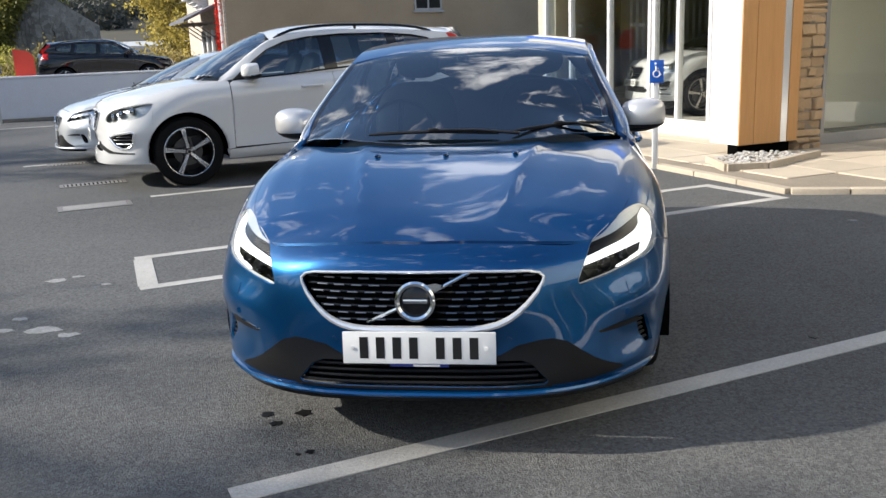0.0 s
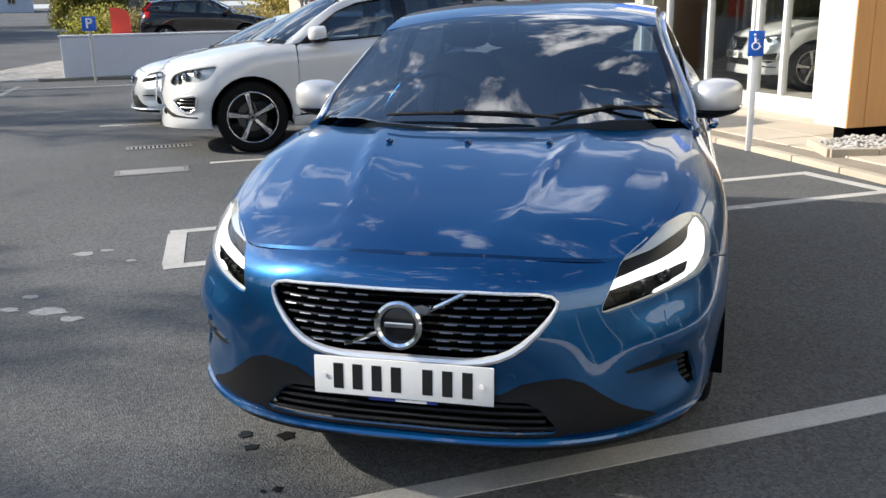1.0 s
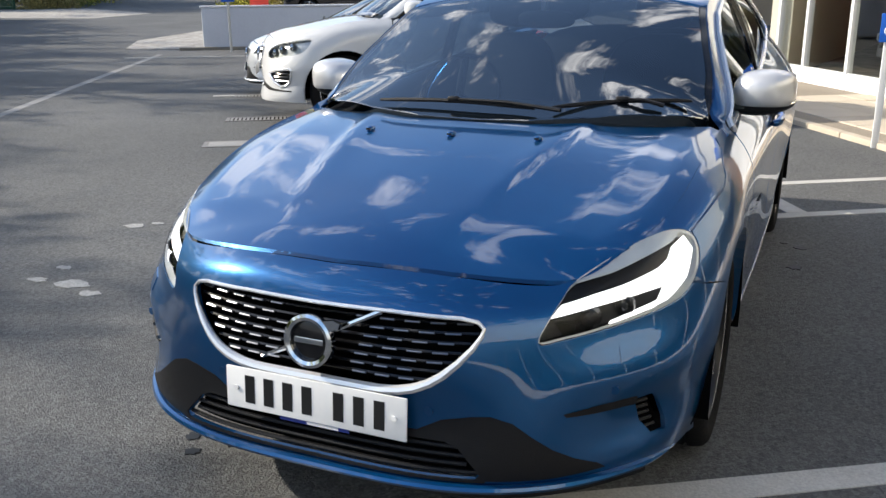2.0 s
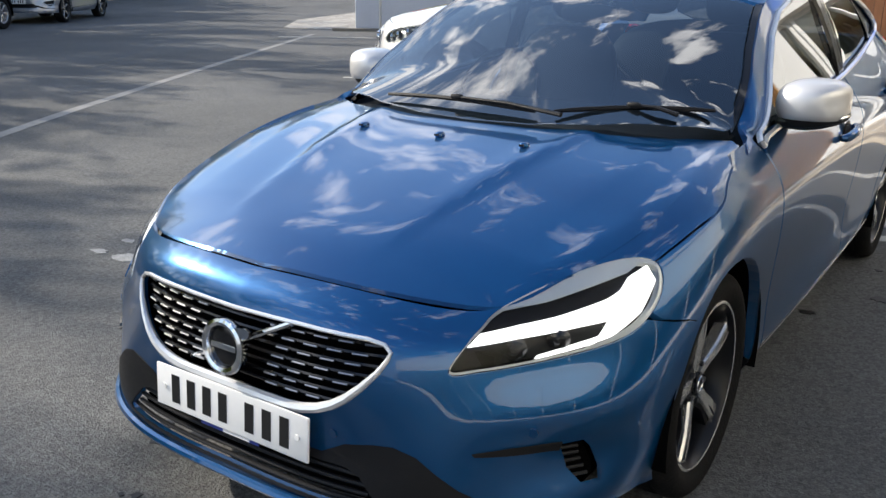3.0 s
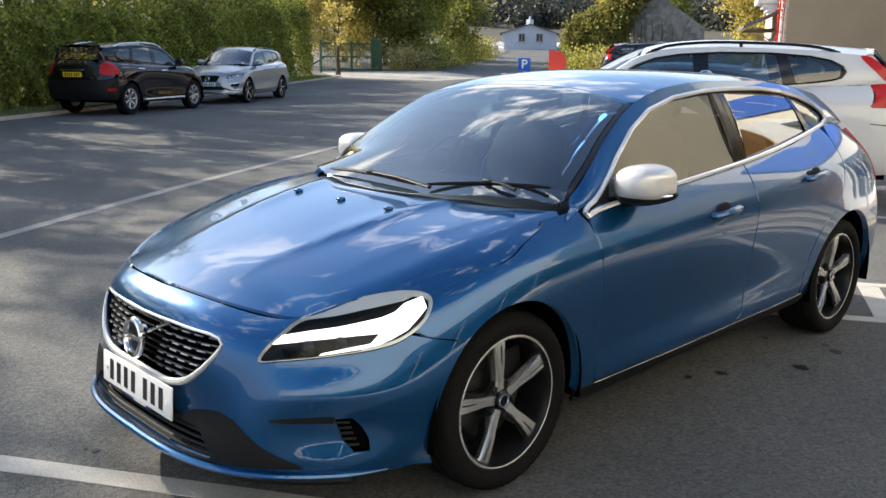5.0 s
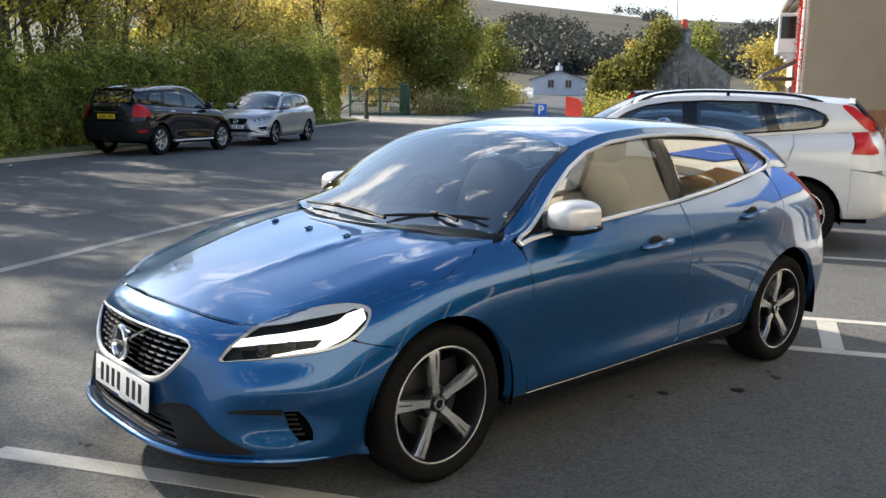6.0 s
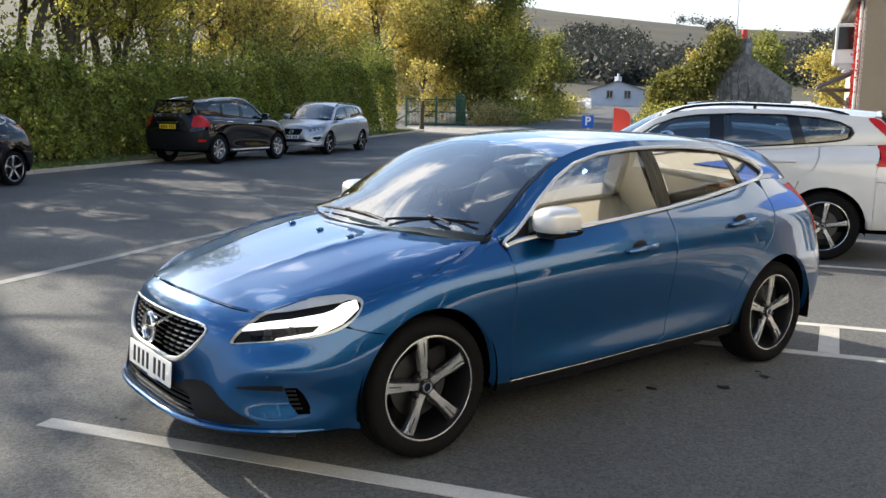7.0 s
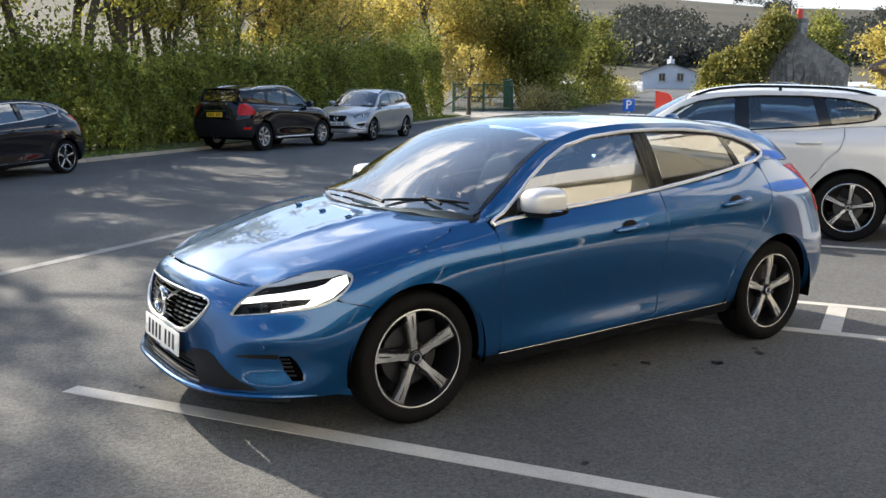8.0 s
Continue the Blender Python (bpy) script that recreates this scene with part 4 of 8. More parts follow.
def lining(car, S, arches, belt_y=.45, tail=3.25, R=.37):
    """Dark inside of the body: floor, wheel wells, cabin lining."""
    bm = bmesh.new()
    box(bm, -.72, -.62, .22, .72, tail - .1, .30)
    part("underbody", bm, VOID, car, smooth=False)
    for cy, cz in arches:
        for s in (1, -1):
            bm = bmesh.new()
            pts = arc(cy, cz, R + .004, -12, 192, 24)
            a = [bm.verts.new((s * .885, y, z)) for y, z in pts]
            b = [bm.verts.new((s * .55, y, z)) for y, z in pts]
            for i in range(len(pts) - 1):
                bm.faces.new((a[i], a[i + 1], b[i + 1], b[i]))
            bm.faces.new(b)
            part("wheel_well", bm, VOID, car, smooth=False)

def mirrored(bm):
    b2 = bm.copy()
    bmesh.ops.scale(b2, vec=(-1, 1, 1), verts=b2.verts)
    bmesh.ops.reverse_faces(b2, faces=b2.faces)
    return b2


def pair(name, bm, mat, parent, label="", auto=35):
    """The same part on both sides of the car."""
    out = [part(name, mirrored(bm), mat, parent, label, auto=auto), part(name, bm, mat, parent, label, auto=auto)]
    return out[::-1]


def blob(bm, c, rx, ry, rz, power=2.6, seg=28, rings=16):
    """A rounded box: a superellipsoid."""
    f = lambda a, p: math.copysign(abs(a) ** (2 / p), a)
    grid = []
    for i in range(rings + 1):
        t = -math.pi / 2 + math.pi * i / rings
        grid.append([bm.verts.new((c[0] + rx * f(math.cos(t), power) * f(math.cos(k * math.tau / seg), power), c[1] + ry * f(math.cos(t), power) * f(math.sin(k * math.tau / seg), power), c[2] + rz * f(math.sin(t), power))) for k in range(seg)])
    for A, B in zip(grid, grid[1:]):
        for k in range(seg):
            bm.faces.new((A[k], A[(k + 1) % seg], B[(k + 1) % seg], B[k]))
    bmesh.ops.remove_doubles(bm, verts=bm.verts, dist=1e-5)


def door_mirror(car, at, cap, w=.235, h=.155):
    """Painted cap over a black foot, glass at the back, repeater strip."""
    x, y, z = at
    bm = bmesh.new()
    blob(bm, (0, 0, 0), w / 2, .115, h / 2, 3.0)
    for v in bm.verts:
        k = v.co.x / (w / 2)
        v.co.z *= 1.0 - 0.16 * max(0, k)
        v.co.z += (0.010 if v.co.z > 0 else -0.004) * k
        v.co.y += 0.035 * k * k * (1 if k > 0 else .2)
        if v.co.y > .045:
            v.co.y = .045 + (v.co.y - .045) * .2
        if v.co.z < -h * .30:
            v.co.z = -h * .30
    bmesh.ops.translate(bm, vec=(x, y, z), verts=bm.verts)
    caps = pair("mirror_cap", bm, cap, car, "satin silver door mirror cap" if cap is MIRROR_CAP else "")
    bm = bmesh.new()
    blob(bm, (0, 0, 0), w / 2 * 1.01, .088, .030, 2.6, 24, 8)
    for v in bm.verts:
        k = v.co.x / (w / 2)
        v.co.y += 0.035 * k * k * (1 if k > 0 else .2)
        v.co.z += .018 * max(0, k) - .006 * max(0, -k)
    bmesh.ops.translate(bm, vec=(x, y, z - h * .36), verts=bm.verts)
    lower = pair("mirror_foot", bm, BLACK_PLASTIC, car, "black plastic mirror base")
    bm = bmesh.new()
    tube(bm, [(x - w * .20, y + .01, z - h * .42), (x - w * .48, y + .02, z - h * .46), (x - w * .75, y + .035, z - h * .44), (x - w * 1.0, y + .05, z - h * .38)], [.022, .026, .030, .034], 10, flat_by=.8)
    pair("mirror_arm", bm, BLACK_PLASTIC, car)
    bm = bmesh.new()
    box(bm, x - w * .40, y + .048, z - h * .30, x + w * .40, y + .056, z + h * .36, bevel=.003)
    pair("mirror_glass", bm, CHROME, car, "mirror glass")
    bm = bmesh.new()
    tube(bm, [(x - w * .02, y - .087, z - h * .285), (x + w * .25, y - .074, z - h * .27), (x + w * .44, y - .030, z - h * .25), (x + w * .495, y + .02, z - h * .24)], .0055, 6)
    pair("repeater", bm, CHROME, car, "clear indicator strip")


def door_handle(car, S, y0, y1, z0, z1, paint, cup=True):
    p, q = Vector(S.low(*S.fy(y0, z0))), Vector(S.low(*S.fy(y1, z1)))
    mid = (p + q) / 2
    # raised black oval: the shade of the handle cup is put into it
    bm = bmesh.new()
    blob(bm, (0, 0, 0), .006, .058, .046, 2.2, 28, 12)
    bmesh.ops.translate(bm, vec=mid + Vector((-.0005, 0, -.004)), verts=bm.verts)
    if cup:
        pair("handle_recess", bm, BLACK_PLASTIC, car, "black oval for the shade in the cup behind the handle")
    bm = bmesh.new()
    d = (q - p) / 2
    pts = [mid + d * k + Vector((b, 0, 0)) for k, b in ((-1, .004), (-.93, .016), (-.7, .026), (0, .030), (.7, .026), (.93, .016), (1, .004))]
    tube(bm, pts, [.011, .015, .0165, .0165, .0165, .015, .011], 10, flat_by=1.0)
    pair("door_handle", bm, paint, car, "pull handle in body colour")


def emblem(car, c, r, tilt):
    """A bright ring with an arrow at one o'clock, dark centre with a plain light bar."""
    m = Matrix.Translation(c) @ Matrix.Rotation(radians(tilt), 4, "X")
    bm = bmesh.new()
    lathe(bm, [(-.006, r * .70), (-.014, r * .74), (-.017, r * .86), (-.014, r * .97), (-.004, r), (.004, r * .98)], 48, "y")
    bmesh.ops.transform(bm, matrix=m, verts=bm.verts)
    ring = part("emblem_ring", bm, CHROME, car, "round chrome emblem with an arrow")
    bm = bmesh.new()
    lathe(bm, [(-.004, r * .72), (-.007, r * .6), (-.007, .001)], 40, "y")
    bmesh.ops.transform(bm, matrix=m, verts=bm.verts)
    part("emblem_disc", bm, GLOSS_BLACK, ring)
    bm = bmesh.new()
    box(bm, -r * .58, -.0095, -r * .10, r * .58, -.006, r * .10, bevel=.001)
    bmesh.ops.transform(bm, matrix=m, verts=bm.verts)
    part("emblem_bar", bm, CHROME, ring)
    bm = bmesh.new()
    vs = [bm.verts.new((r * px, -.014, r * pz)) for px, pz in ((.50, .78), (.78, .50), (1.22, .58), (1.28, .80), (1.00, .88))]
    f = bm.faces.new(vs)
    e = bmesh.ops.extrude_face_region(bm, geom=[f])
    bmesh.ops.translate(bm, vec=(0, .012, 0), verts=[v for v in e["geom"] if isinstance(v, bmesh.types.BMVert)])
    bmesh.ops.recalc_face_normals(bm, faces=bm.faces)
    bmesh.ops.transform(bm, matrix=m, verts=bm.verts)
    part("emblem_arrow", bm, CHROME, ring, smooth=False)
    return ring


def number_plate(car, c, tilt, yellow=False, turn=0, count=7):
    m = Matrix.Translation(c) @ Matrix.Rotation(radians(turn), 4, "Z") @ Matrix.Rotation(radians(tilt), 4, "X")
    bm = bmesh.new()
    box(bm, -.26, -.003, -.0555, .26, .004, .0555, bevel=.004)
    plate = part("number_plate", bm, PLATE_YELLOW if yellow else PLATE_WHITE, car, "number plate with unreadable dark bars")
    plate.matrix_local = m
    bars(plate, "plate_mark", .43, .074, -.0026, 0.0, count, gap_after=4)
    for s in (-1, 1):
        bm = bmesh.new()
        cyl(bm, (s * .228, -.003, 0), (s * .228, -.006, 0), .007, seg=12)
        part("plate_screw", bm, PLATE_WHITE, plate)
    return plate


def seat(car, x, y, z=.50, bench=False):
    w = .27 if not bench else .62
    bm = bmesh.new()
    blob(bm, (0, 0, 0), w, .27, .09, 3.2)
    bmesh.ops.translate(bm, vec=(x, y, z), verts=bm.verts)
    s = part("seat_cushion", bm, SEAT_CLOTH, car)
    bm = bmesh.new()
    blob(bm, (0, 0, 0), w * .92, .075, .34, 3.2)
    bmesh.ops.transform(bm, matrix=Matrix.Translation((x, y + .32, z + .34)) @ Matrix.Rotation(radians(-18), 4, "X"), verts=bm.verts)
    part("seat_back", bm, SEAT_CLOTH, s)
    for dx in ((0,) if not bench else (-.36, .36)):
        bm = bmesh.new()
        blob(bm, (0, 0, 0), .13, .055, .085, 2.8)
        bmesh.ops.translate(bm, vec=(x + dx, y + .47, z + .77), verts=bm.verts)
        part("headrest", bm, SEAT_CLOTH, s)


def dress_hatch(car, S, info, paint, cap):
    lo, fx, fy, both = S.low, S.fx, S.fy, info["both"]
    gr = info["gr"]
    point = lambda u, z, out=0.0: Vector(both(u, z)) + Vector((0, -out, 0))
    sym = lambda h: [(u, z) for u, z in h] + [(-u, z) for u, z in reversed(h)]
    # grille: rim, backing, bars with bright dashes
    loop = dense(sym([(u, z) for u, z in gr if u > .004]), .05)
    bm = bmesh.new()
    tube(bm, [point(u, z, .002) for u, z in loop], [.0052 if z > .60 else .0052 + .0078 * (.60 - z) / .15 for u, z in loop], 8, closed=True, up=(0, 1, 0))
    part("grille_rim", bm, SATIN, car, "satin silver rim round the grille")
    # dark sheets behind the openings stand in for their shaded depth
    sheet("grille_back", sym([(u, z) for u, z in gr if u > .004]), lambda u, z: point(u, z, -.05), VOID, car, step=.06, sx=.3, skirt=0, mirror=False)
    gx = [p[0] for p in info["grille"]]
    rows_z = [.474, .497, .520, .543, .566, .589, .612]
    for k, z in enumerate(rows_z):
        xm = float(np.interp(z, [.45, .462, .50, .585, .612, .64], [.21, .27, .328, .398, .405, .39]))
        um = fx(xm, z)[0]
        bm = bmesh.new()
        tube(bm, [point(u, z, -.026) for u in np.linspace(-um, um, 40)], .0065, 6, flat_by=.75)
        bar = part("grille_bar", bm, GLOSS_BLACK, car)
        n = int(2 * xm / .062)
        for i in range(n):
            x0 = -xm + .012 + i * .062 + (.031 if k % 2 else 0)
            if x0 + .036 > xm - .01 or abs(x0 + .018) < .095:
                continue
            bm = bmesh.new()
            ua, ub = (math.copysign(fx(abs(x) + 1e-4, z)[0], x) for x in (x0, x0 + .036))
            tube(bm, [point(ua + (ub - ua) * q, z + .001, -.016) for q in (0, .5, 1)], .0042, 6, flat_by=.7)
            part("bright_dash", bm, DASH, bar)
    bm = bmesh.new()
    tube(bm, [Vector((-.180, -.875, .462)), Vector((-.06, -.898, .522)), Vector((.06, -.898, .580)), Vector((.172, -.872, .634))], .0075, 8, up=(0, 1, 0), flat_by=.8)
    part("grille_slash", bm, CHROME, car, "diagonal chrome bar across the grille")
    emblem(car, (-.005, -.915, .548), .070, -6)
    number_plate(car, (0, -.926, .388), -4)
    bm = bmesh.new()
    box(bm, -.10, -.9285, .322, .10, -.9255, .333)
    strip = part("dealer_strip", bm, BADGE_BLUE, car, "dark strip below the plate with unreadable marks", smooth=False)
    bm = bmesh.new()
    box(bm, -.02, -.9300, .3235, .07, -.9284, .331)
    part("strip_mark", bm, PLATE_WHITE, strip, smooth=False)
    # lower inlet
    il = [(u, z) for u, z in info["il"] if u > .004]
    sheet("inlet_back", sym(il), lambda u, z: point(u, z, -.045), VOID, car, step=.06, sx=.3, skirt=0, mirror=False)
    frame_half = [fx(max(x, 1e-3), z) for x, z in ((0, .354), (.33, .354), (.39, .342), (.455, .262), (.44, .243), (0, .2405))]
    sheet("inlet_surround", sym([(u, z) for u, z in frame_half if u > .004]), lambda u, z: point(u, z, .0), BLACK_PLASTIC, car, "matt black frame round the lower inlet", holes=[sym(il)], step=.03, sx=.3, skirt=.006, mirror=False, push=.0042)
    for z in (.262, .281, .300, .319):
        um = fx(.425 if z < .28 else .395, z)[0]
        bm = bmesh.new()
        tube(bm, [point(u, z, -.012) for u in np.linspace(-um, um, 32)], .0058, 6)
        part("inlet_slat", bm, BLACK_PLASTIC, car)
    # black inserts beside the inlet, painted lip under all
    ins = [fx(.27, .354), fx(.33, .386), fx(.40, .400), fx(.445, .403), fx(.495, .388), fx(.54, .354), fx(.585, .320), fx(.63, .293), fx(.675, .272), fx(.69, .258), fx(.58, .249), fx(.43, .247), fx(.44, .262), fx(.385, .328), fx(.345, .342)]
    sheet("bumper_insert", ins, lo, BLACK_PLASTIC, car, "matt black bumper insert", step=.03, sx=.3, push=.003, skirt=.006)
    bm = bmesh.new()
    us = np.linspace(-3.75, 3.75, 90)
    tube(bm, [point(u, .232, .006 + .012 * (1 - min(1, abs(u) / 3.9))) for u in us], [.0135 * min(1, .2 + (3.75 - abs(u)) * 1.5) for u in us], 8, flat_by=.8)
    part("bumper_lip", bm, paint, car, "body-coloured lower lip")
    bm = bmesh.new()
    tube(bm, [point(u * .86, .206, -.02) for u in us], .016, 8)
    part("splitter", bm, BLACK_PLASTIC, car)
    # side vents
    v = info["vent"]
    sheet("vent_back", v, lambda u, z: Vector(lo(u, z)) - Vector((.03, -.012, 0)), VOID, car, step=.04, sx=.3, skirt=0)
    for z in (.322, .340, .358, .376, .394):
        a, b = (fy(y, z) for y in (-.612 - (z - .30) * .35, -.572 - (z - .30) * .30))
        bm = bmesh.new()
        tube(bm, [Vector(lo(*a)) - Vector((.010, 0, 0)), Vector(lo(*b)) - Vector((.010, 0, 0))], .0045, 6)
        pair("vent_slat", bm, BLACK_PLASTIC, car)
    # black strip on the skin stands in for the dark recess beside the vent
    ch = [fx(.600, .404), fx(.66, .414), fx(.72, .418), fy(-.645, .418), fy(-.645, .397), fx(.72, .399), fx(.66, .398), fx(.605, .398)]
    sheet("vent_lead", ch, lo, BLACK_PLASTIC, car, step=.011, sx=.3, push=.005, skirt=.008)
    # washer flap and sensors in the bumper
    fl = [fx(.698, .546), fx(.748, .555), fx(.757, .517), fx(.709, .506)]
    sheet("washer_flap", rounded(fl, .012), lo, paint, car, step=.03, sx=.3, push=.0028, skirt=.006)
    for x, z in ((.30, .405), (.70, .45)):
        p = Vector(lo(*fx(x, z)))
        bm = bmesh.new()
        cyl(bm, p + Vector((0, .004, 0)), p + Vector((0 if x < .5 else .002, -.0025, 0)), .011, seg=16)
        pair("parking_sensor", bm, paint, car)
    # headlamps: dark bowl, lit hammer-shaped bar, projector lenses, clear cover
    lamp = info["lampu"]
    inner = lambda d: (lambda u, z: Vector(lo(u, z)) - Vector((.55, -.75, .15)).normalized() * d)
    bowls = sheet("headlamp", lamp, inner(.045), LAMP_BLACK, car, "clear headlamp with a lit hammer-shaped bar", step=.04, sx=.3, skirt=-.006)
    mid_u, mid_z = sum(p[0] for p in lamp) / len(lamp), sum(p[1] for p in lamp) / len(lamp)
    ring = []
    for k, (u, z) in enumerate(lamp):
        (ua, za), (ub, zb) = lamp[k - 1], lamp[(k + 1) % len(lamp)]
        nu, nz = (zb - za), -(ub - ua) * .3
        d = math.hypot(nu, nz)
        sg = 1 if nu * (mid_u - u) * .3 + nz * (mid_z - z) > 0 else -1
        wide = .009 if u > 3.1 else .0025
        ring.append((u + sg * nu / d * wide / .3, z + sg * nz / d * wide))
    for k, b in enumerate(sheet("lamp_surround", lamp, inner(.004), LAMP_RIM, car, "pale clear edge of the headlamp", holes=[ring], step=.02, sx=.3, skirt=.02)):
        b.parent = bowls[k]
    bar = [fx(.556, .622), fx(.570, .648), fx(.634, .664), fx(.69, .676), fy(-.537, .687), fy(-.476, .698), fy(-.433, .711), fy(-.395, .732), fy(-.336, .746), fy(-.340, .715), fy(-.379, .688), fy(-.419, .660), fy(-.466, .640), fy(-.518, .619), fy(-.583, .608), fx(.676, .595), fx(.680, .602), fy(-.580, .618), fy(-.529, .628), fy(-.497, .656), fy(-.557, .652), fx(.689, .645), fx(.641, .638), fx(.595, .629)]
    bar_ob = sheet("light_bar", rounded(bar, .006, 3), inner(.012), LIT_WHITE, car, "white lit daytime lamp", step=.02, sx=.3, skirt=.01)
    for k, b in enumerate(bar_ob):
        b.parent = bowls[k]
    brow = [fx(.588, .690), fx(.618, .712), fx(.659, .735), fx(.70, .752), fy(-.393, .761), fy(-.335, .757), fy(-.389, .741), fy(-.508, .722), fx(.661, .705), fx(.620, .697)]
    for k, b in enumerate(sheet("lamp_brow", brow, inner(.007), LAMP_RIM, car, step=.02, sx=.3, skirt=.008)):
        b.parent = bowls[k]
    for x, z in ((.640, .612), (.705, .628)):
        p = Vector(inner(.030)(*fx(x, z)))
        bm = bmesh.new()
        lathe(bm, [(.012, .028), (-.006, .026), (-.009, .020), (-.004, .017), (-.012, .010), (-.014, .001)], 24, "y", p)
        for k, b in enumerate(pair("lens", bm, GLOSS_BLACK, car)):
            b.parent = bowls[k]
    for k, b in enumerate(sheet("lamp_cover", lamp, lo, CLEAR_GLASS, car, step=.03, sx=.3, skirt=.006, push=.0005)):
        b.parent = bowls[k]
        b.visible_shadow = False
    # bonnet jets, cowl, wipers
    for x in (-.29, 0, .29):
        zc = S.hood(x, -.055)[2]
        bm = bmesh.new()
        blob(bm, (x, -.05, zc + .004), .013, .018, .011, 2.4, 14, 8)
        jet = part("washer_jet", bm, paint, car)
        bm = bmesh.new()
        box(bm, x - .007, -.070, zc + .004, x + .007, -.062, zc + .010)
        part("jet_nozzle", bm, BLACK_PLASTIC, jet, smooth=False)
    cw = [(0, .112), (.20, .122), (.40, .163), (.60, .253), (.735, .372), (.735, .45), (.64, .40), (.5, .30), (.3, .225), (0, .20)]
    cw = cw + [(-x, y) for x, y in reversed(cw[1:-1])]
    sheet("scuttle", cw, lambda x, y: (x, y, S.hood(x, min(y, .3))[2] - .018 - .05 * max(0, y - .3)), BLACK_PLASTIC, car, "black plastic scuttle", step=.05, skirt=.02, mirror=False)
    def wiper(a, b, pivot):
        A, B, P = (Vector(S.top(*q)) + Vector((0, -.02, .012)) for q in (a, b, pivot))
        bm = bmesh.new()
        tube(bm, [A + (B - A) * k + Vector((0, 0, .010)) * math.sin(k * math.pi) for k in np.linspace(0, 1, 9)], [.004] + [.006] * 7 + [.004], 6, flat_by=1.3)
        w = part("wiper_blade", bm, BLACK_PLASTIC, car, "black wiper blade resting on the screen")
        mid = A + (B - A) * .5 + Vector((0, -.004, .018))
        bm = bmesh.new()
        tube(bm, [P + Vector((0, -.02, -.004)), P + (mid - P) * .5 + Vector((0, -.012, .006)), mid], [.011, .008, .006], 8, flat_by=.7)
        blob(bm, mid, .024, .009, .009, 3, 12, 8)
        part("wiper_arm", bm, BLACK_PLASTIC, w)
    wiper((-.37, .195), (.21, .172), (.30, .185))
    wiper((.265, .185), (.67, .440), (.60, .34))
    # inside
    for x in (-.36, .36):
        seat(car, x, 1.10)
    seat(car, 0, 2.02, .50, True)
    bm = bmesh.new()
    blob(bm, (0, .62, .84), .66, .26, .10, 3.5)
    part("dashboard", bm, SEAT_CLOTH, car)
    bm = bmesh.new()
    lathe(bm, [(-.012, .178), (0, .190), (.012, .178), (0, .166), (-.012, .178)], 40, "y")
    for a in (90, 210, 330):
        cyl(bm, (0, 0, 0), (.17 * math.cos(radians(a)), 0, .17 * math.sin(radians(a))), .016, seg=8)
    bmesh.ops.transform(bm, matrix=Matrix.Translation((-.36, .88, .93)) @ Matrix.Rotation(radians(-25), 4, "X"), verts=bm.verts)
    part("steering_wheel", bm, BLACK_PLASTIC, car)
    bm = bmesh.new()
    blob(bm, (0, .93, 1.245), .12, .018, .035, 3)
    cyl(bm, (0, .93, 1.26), (0, .97, 1.31), .012)
    part("inside_mirror", bm, BLACK_PLASTIC, car)
    # unseen boxes added to stop sun leaking through the nose onto the ground
    bm = bmesh.new()
    box(bm, -.60, -.70, .28, .60, .40, .60)
    box(bm, -.52, -.45, .60, .52, .40, .74)
    box(bm, -.38, -.77, .225, .38, -.69, .58)
    box(bm, -.66, -.66, .215, .66, .38, .30)
    part("engine", bm, VOID, car, smooth=False)
    bm = bmesh.new()
    box(bm, -.68, .35, .30, .68, 3.1, .36)
    part("cabin_floor", bm, VOID, car, smooth=False)
    bm = bmesh.new()
    vs = [bm.verts.new((x, y, z)) for x, y, z in ((-.66, 2.55, .5), (.66, 2.55, .5), (.52, 2.85, 1.05), (-.52, 2.85, 1.05))]
    bm.faces.new(vs)
    part("parcel_wall", bm, VOID, car, smooth=False)
    door_mirror(car, (.874, .735, 1.010), cap, w=.212, h=.150)
    door_handle(car, S, 1.23, 1.455, .826, .842, paint)
    door_handle(car, S, 2.115, 2.345, .905, .924, paint)
    # tail spoiler and roof fin
    bm = bmesh.new()
    half = [(-.50 + i * .05, 2.895 + .085 * (1 - (abs(-.50 + i * .05) / .5) ** 2), 1.345 - .075 * (abs(-.50 + i * .05) / .5) ** 2.2) for i in range(21)]
    tube(bm, half, .024, 8, flat_by=.55)
    part("roof_spoiler", bm, paint, car)
    bm = bmesh.new()
    blob(bm, (0, 2.62, 1.375), .03, .075, .035, 2.0, 16, 8)
    part("roof_fin", bm, paint, car)


def recoloured(car, m, swap, label, group=""):
    """Another car of the same build at pose m, its paint changed by the pairs in swap."""
    c = copy_thing(car, m)
    seen = {}
    for o in c.children_recursive:
        if o.type == "MESH" and any(x in swap for x in o.data.materials):
            if o.data not in seen:
                me = o.data.copy()
                for i, x in enumerate(me.materials):
                    if x in swap:
                        me.materials[i] = swap[x]
                seen[o.data] = me
            o.data = seen[o.data]
    c["label"] = label
    return c

def warp(points, xs, ym, zm):
    return [[(x * xs, float(np.interp(y, ym[0], ym[1])), float(np.interp(z, zm[0], zm[1]))) for x, y, z in row] for row in points]


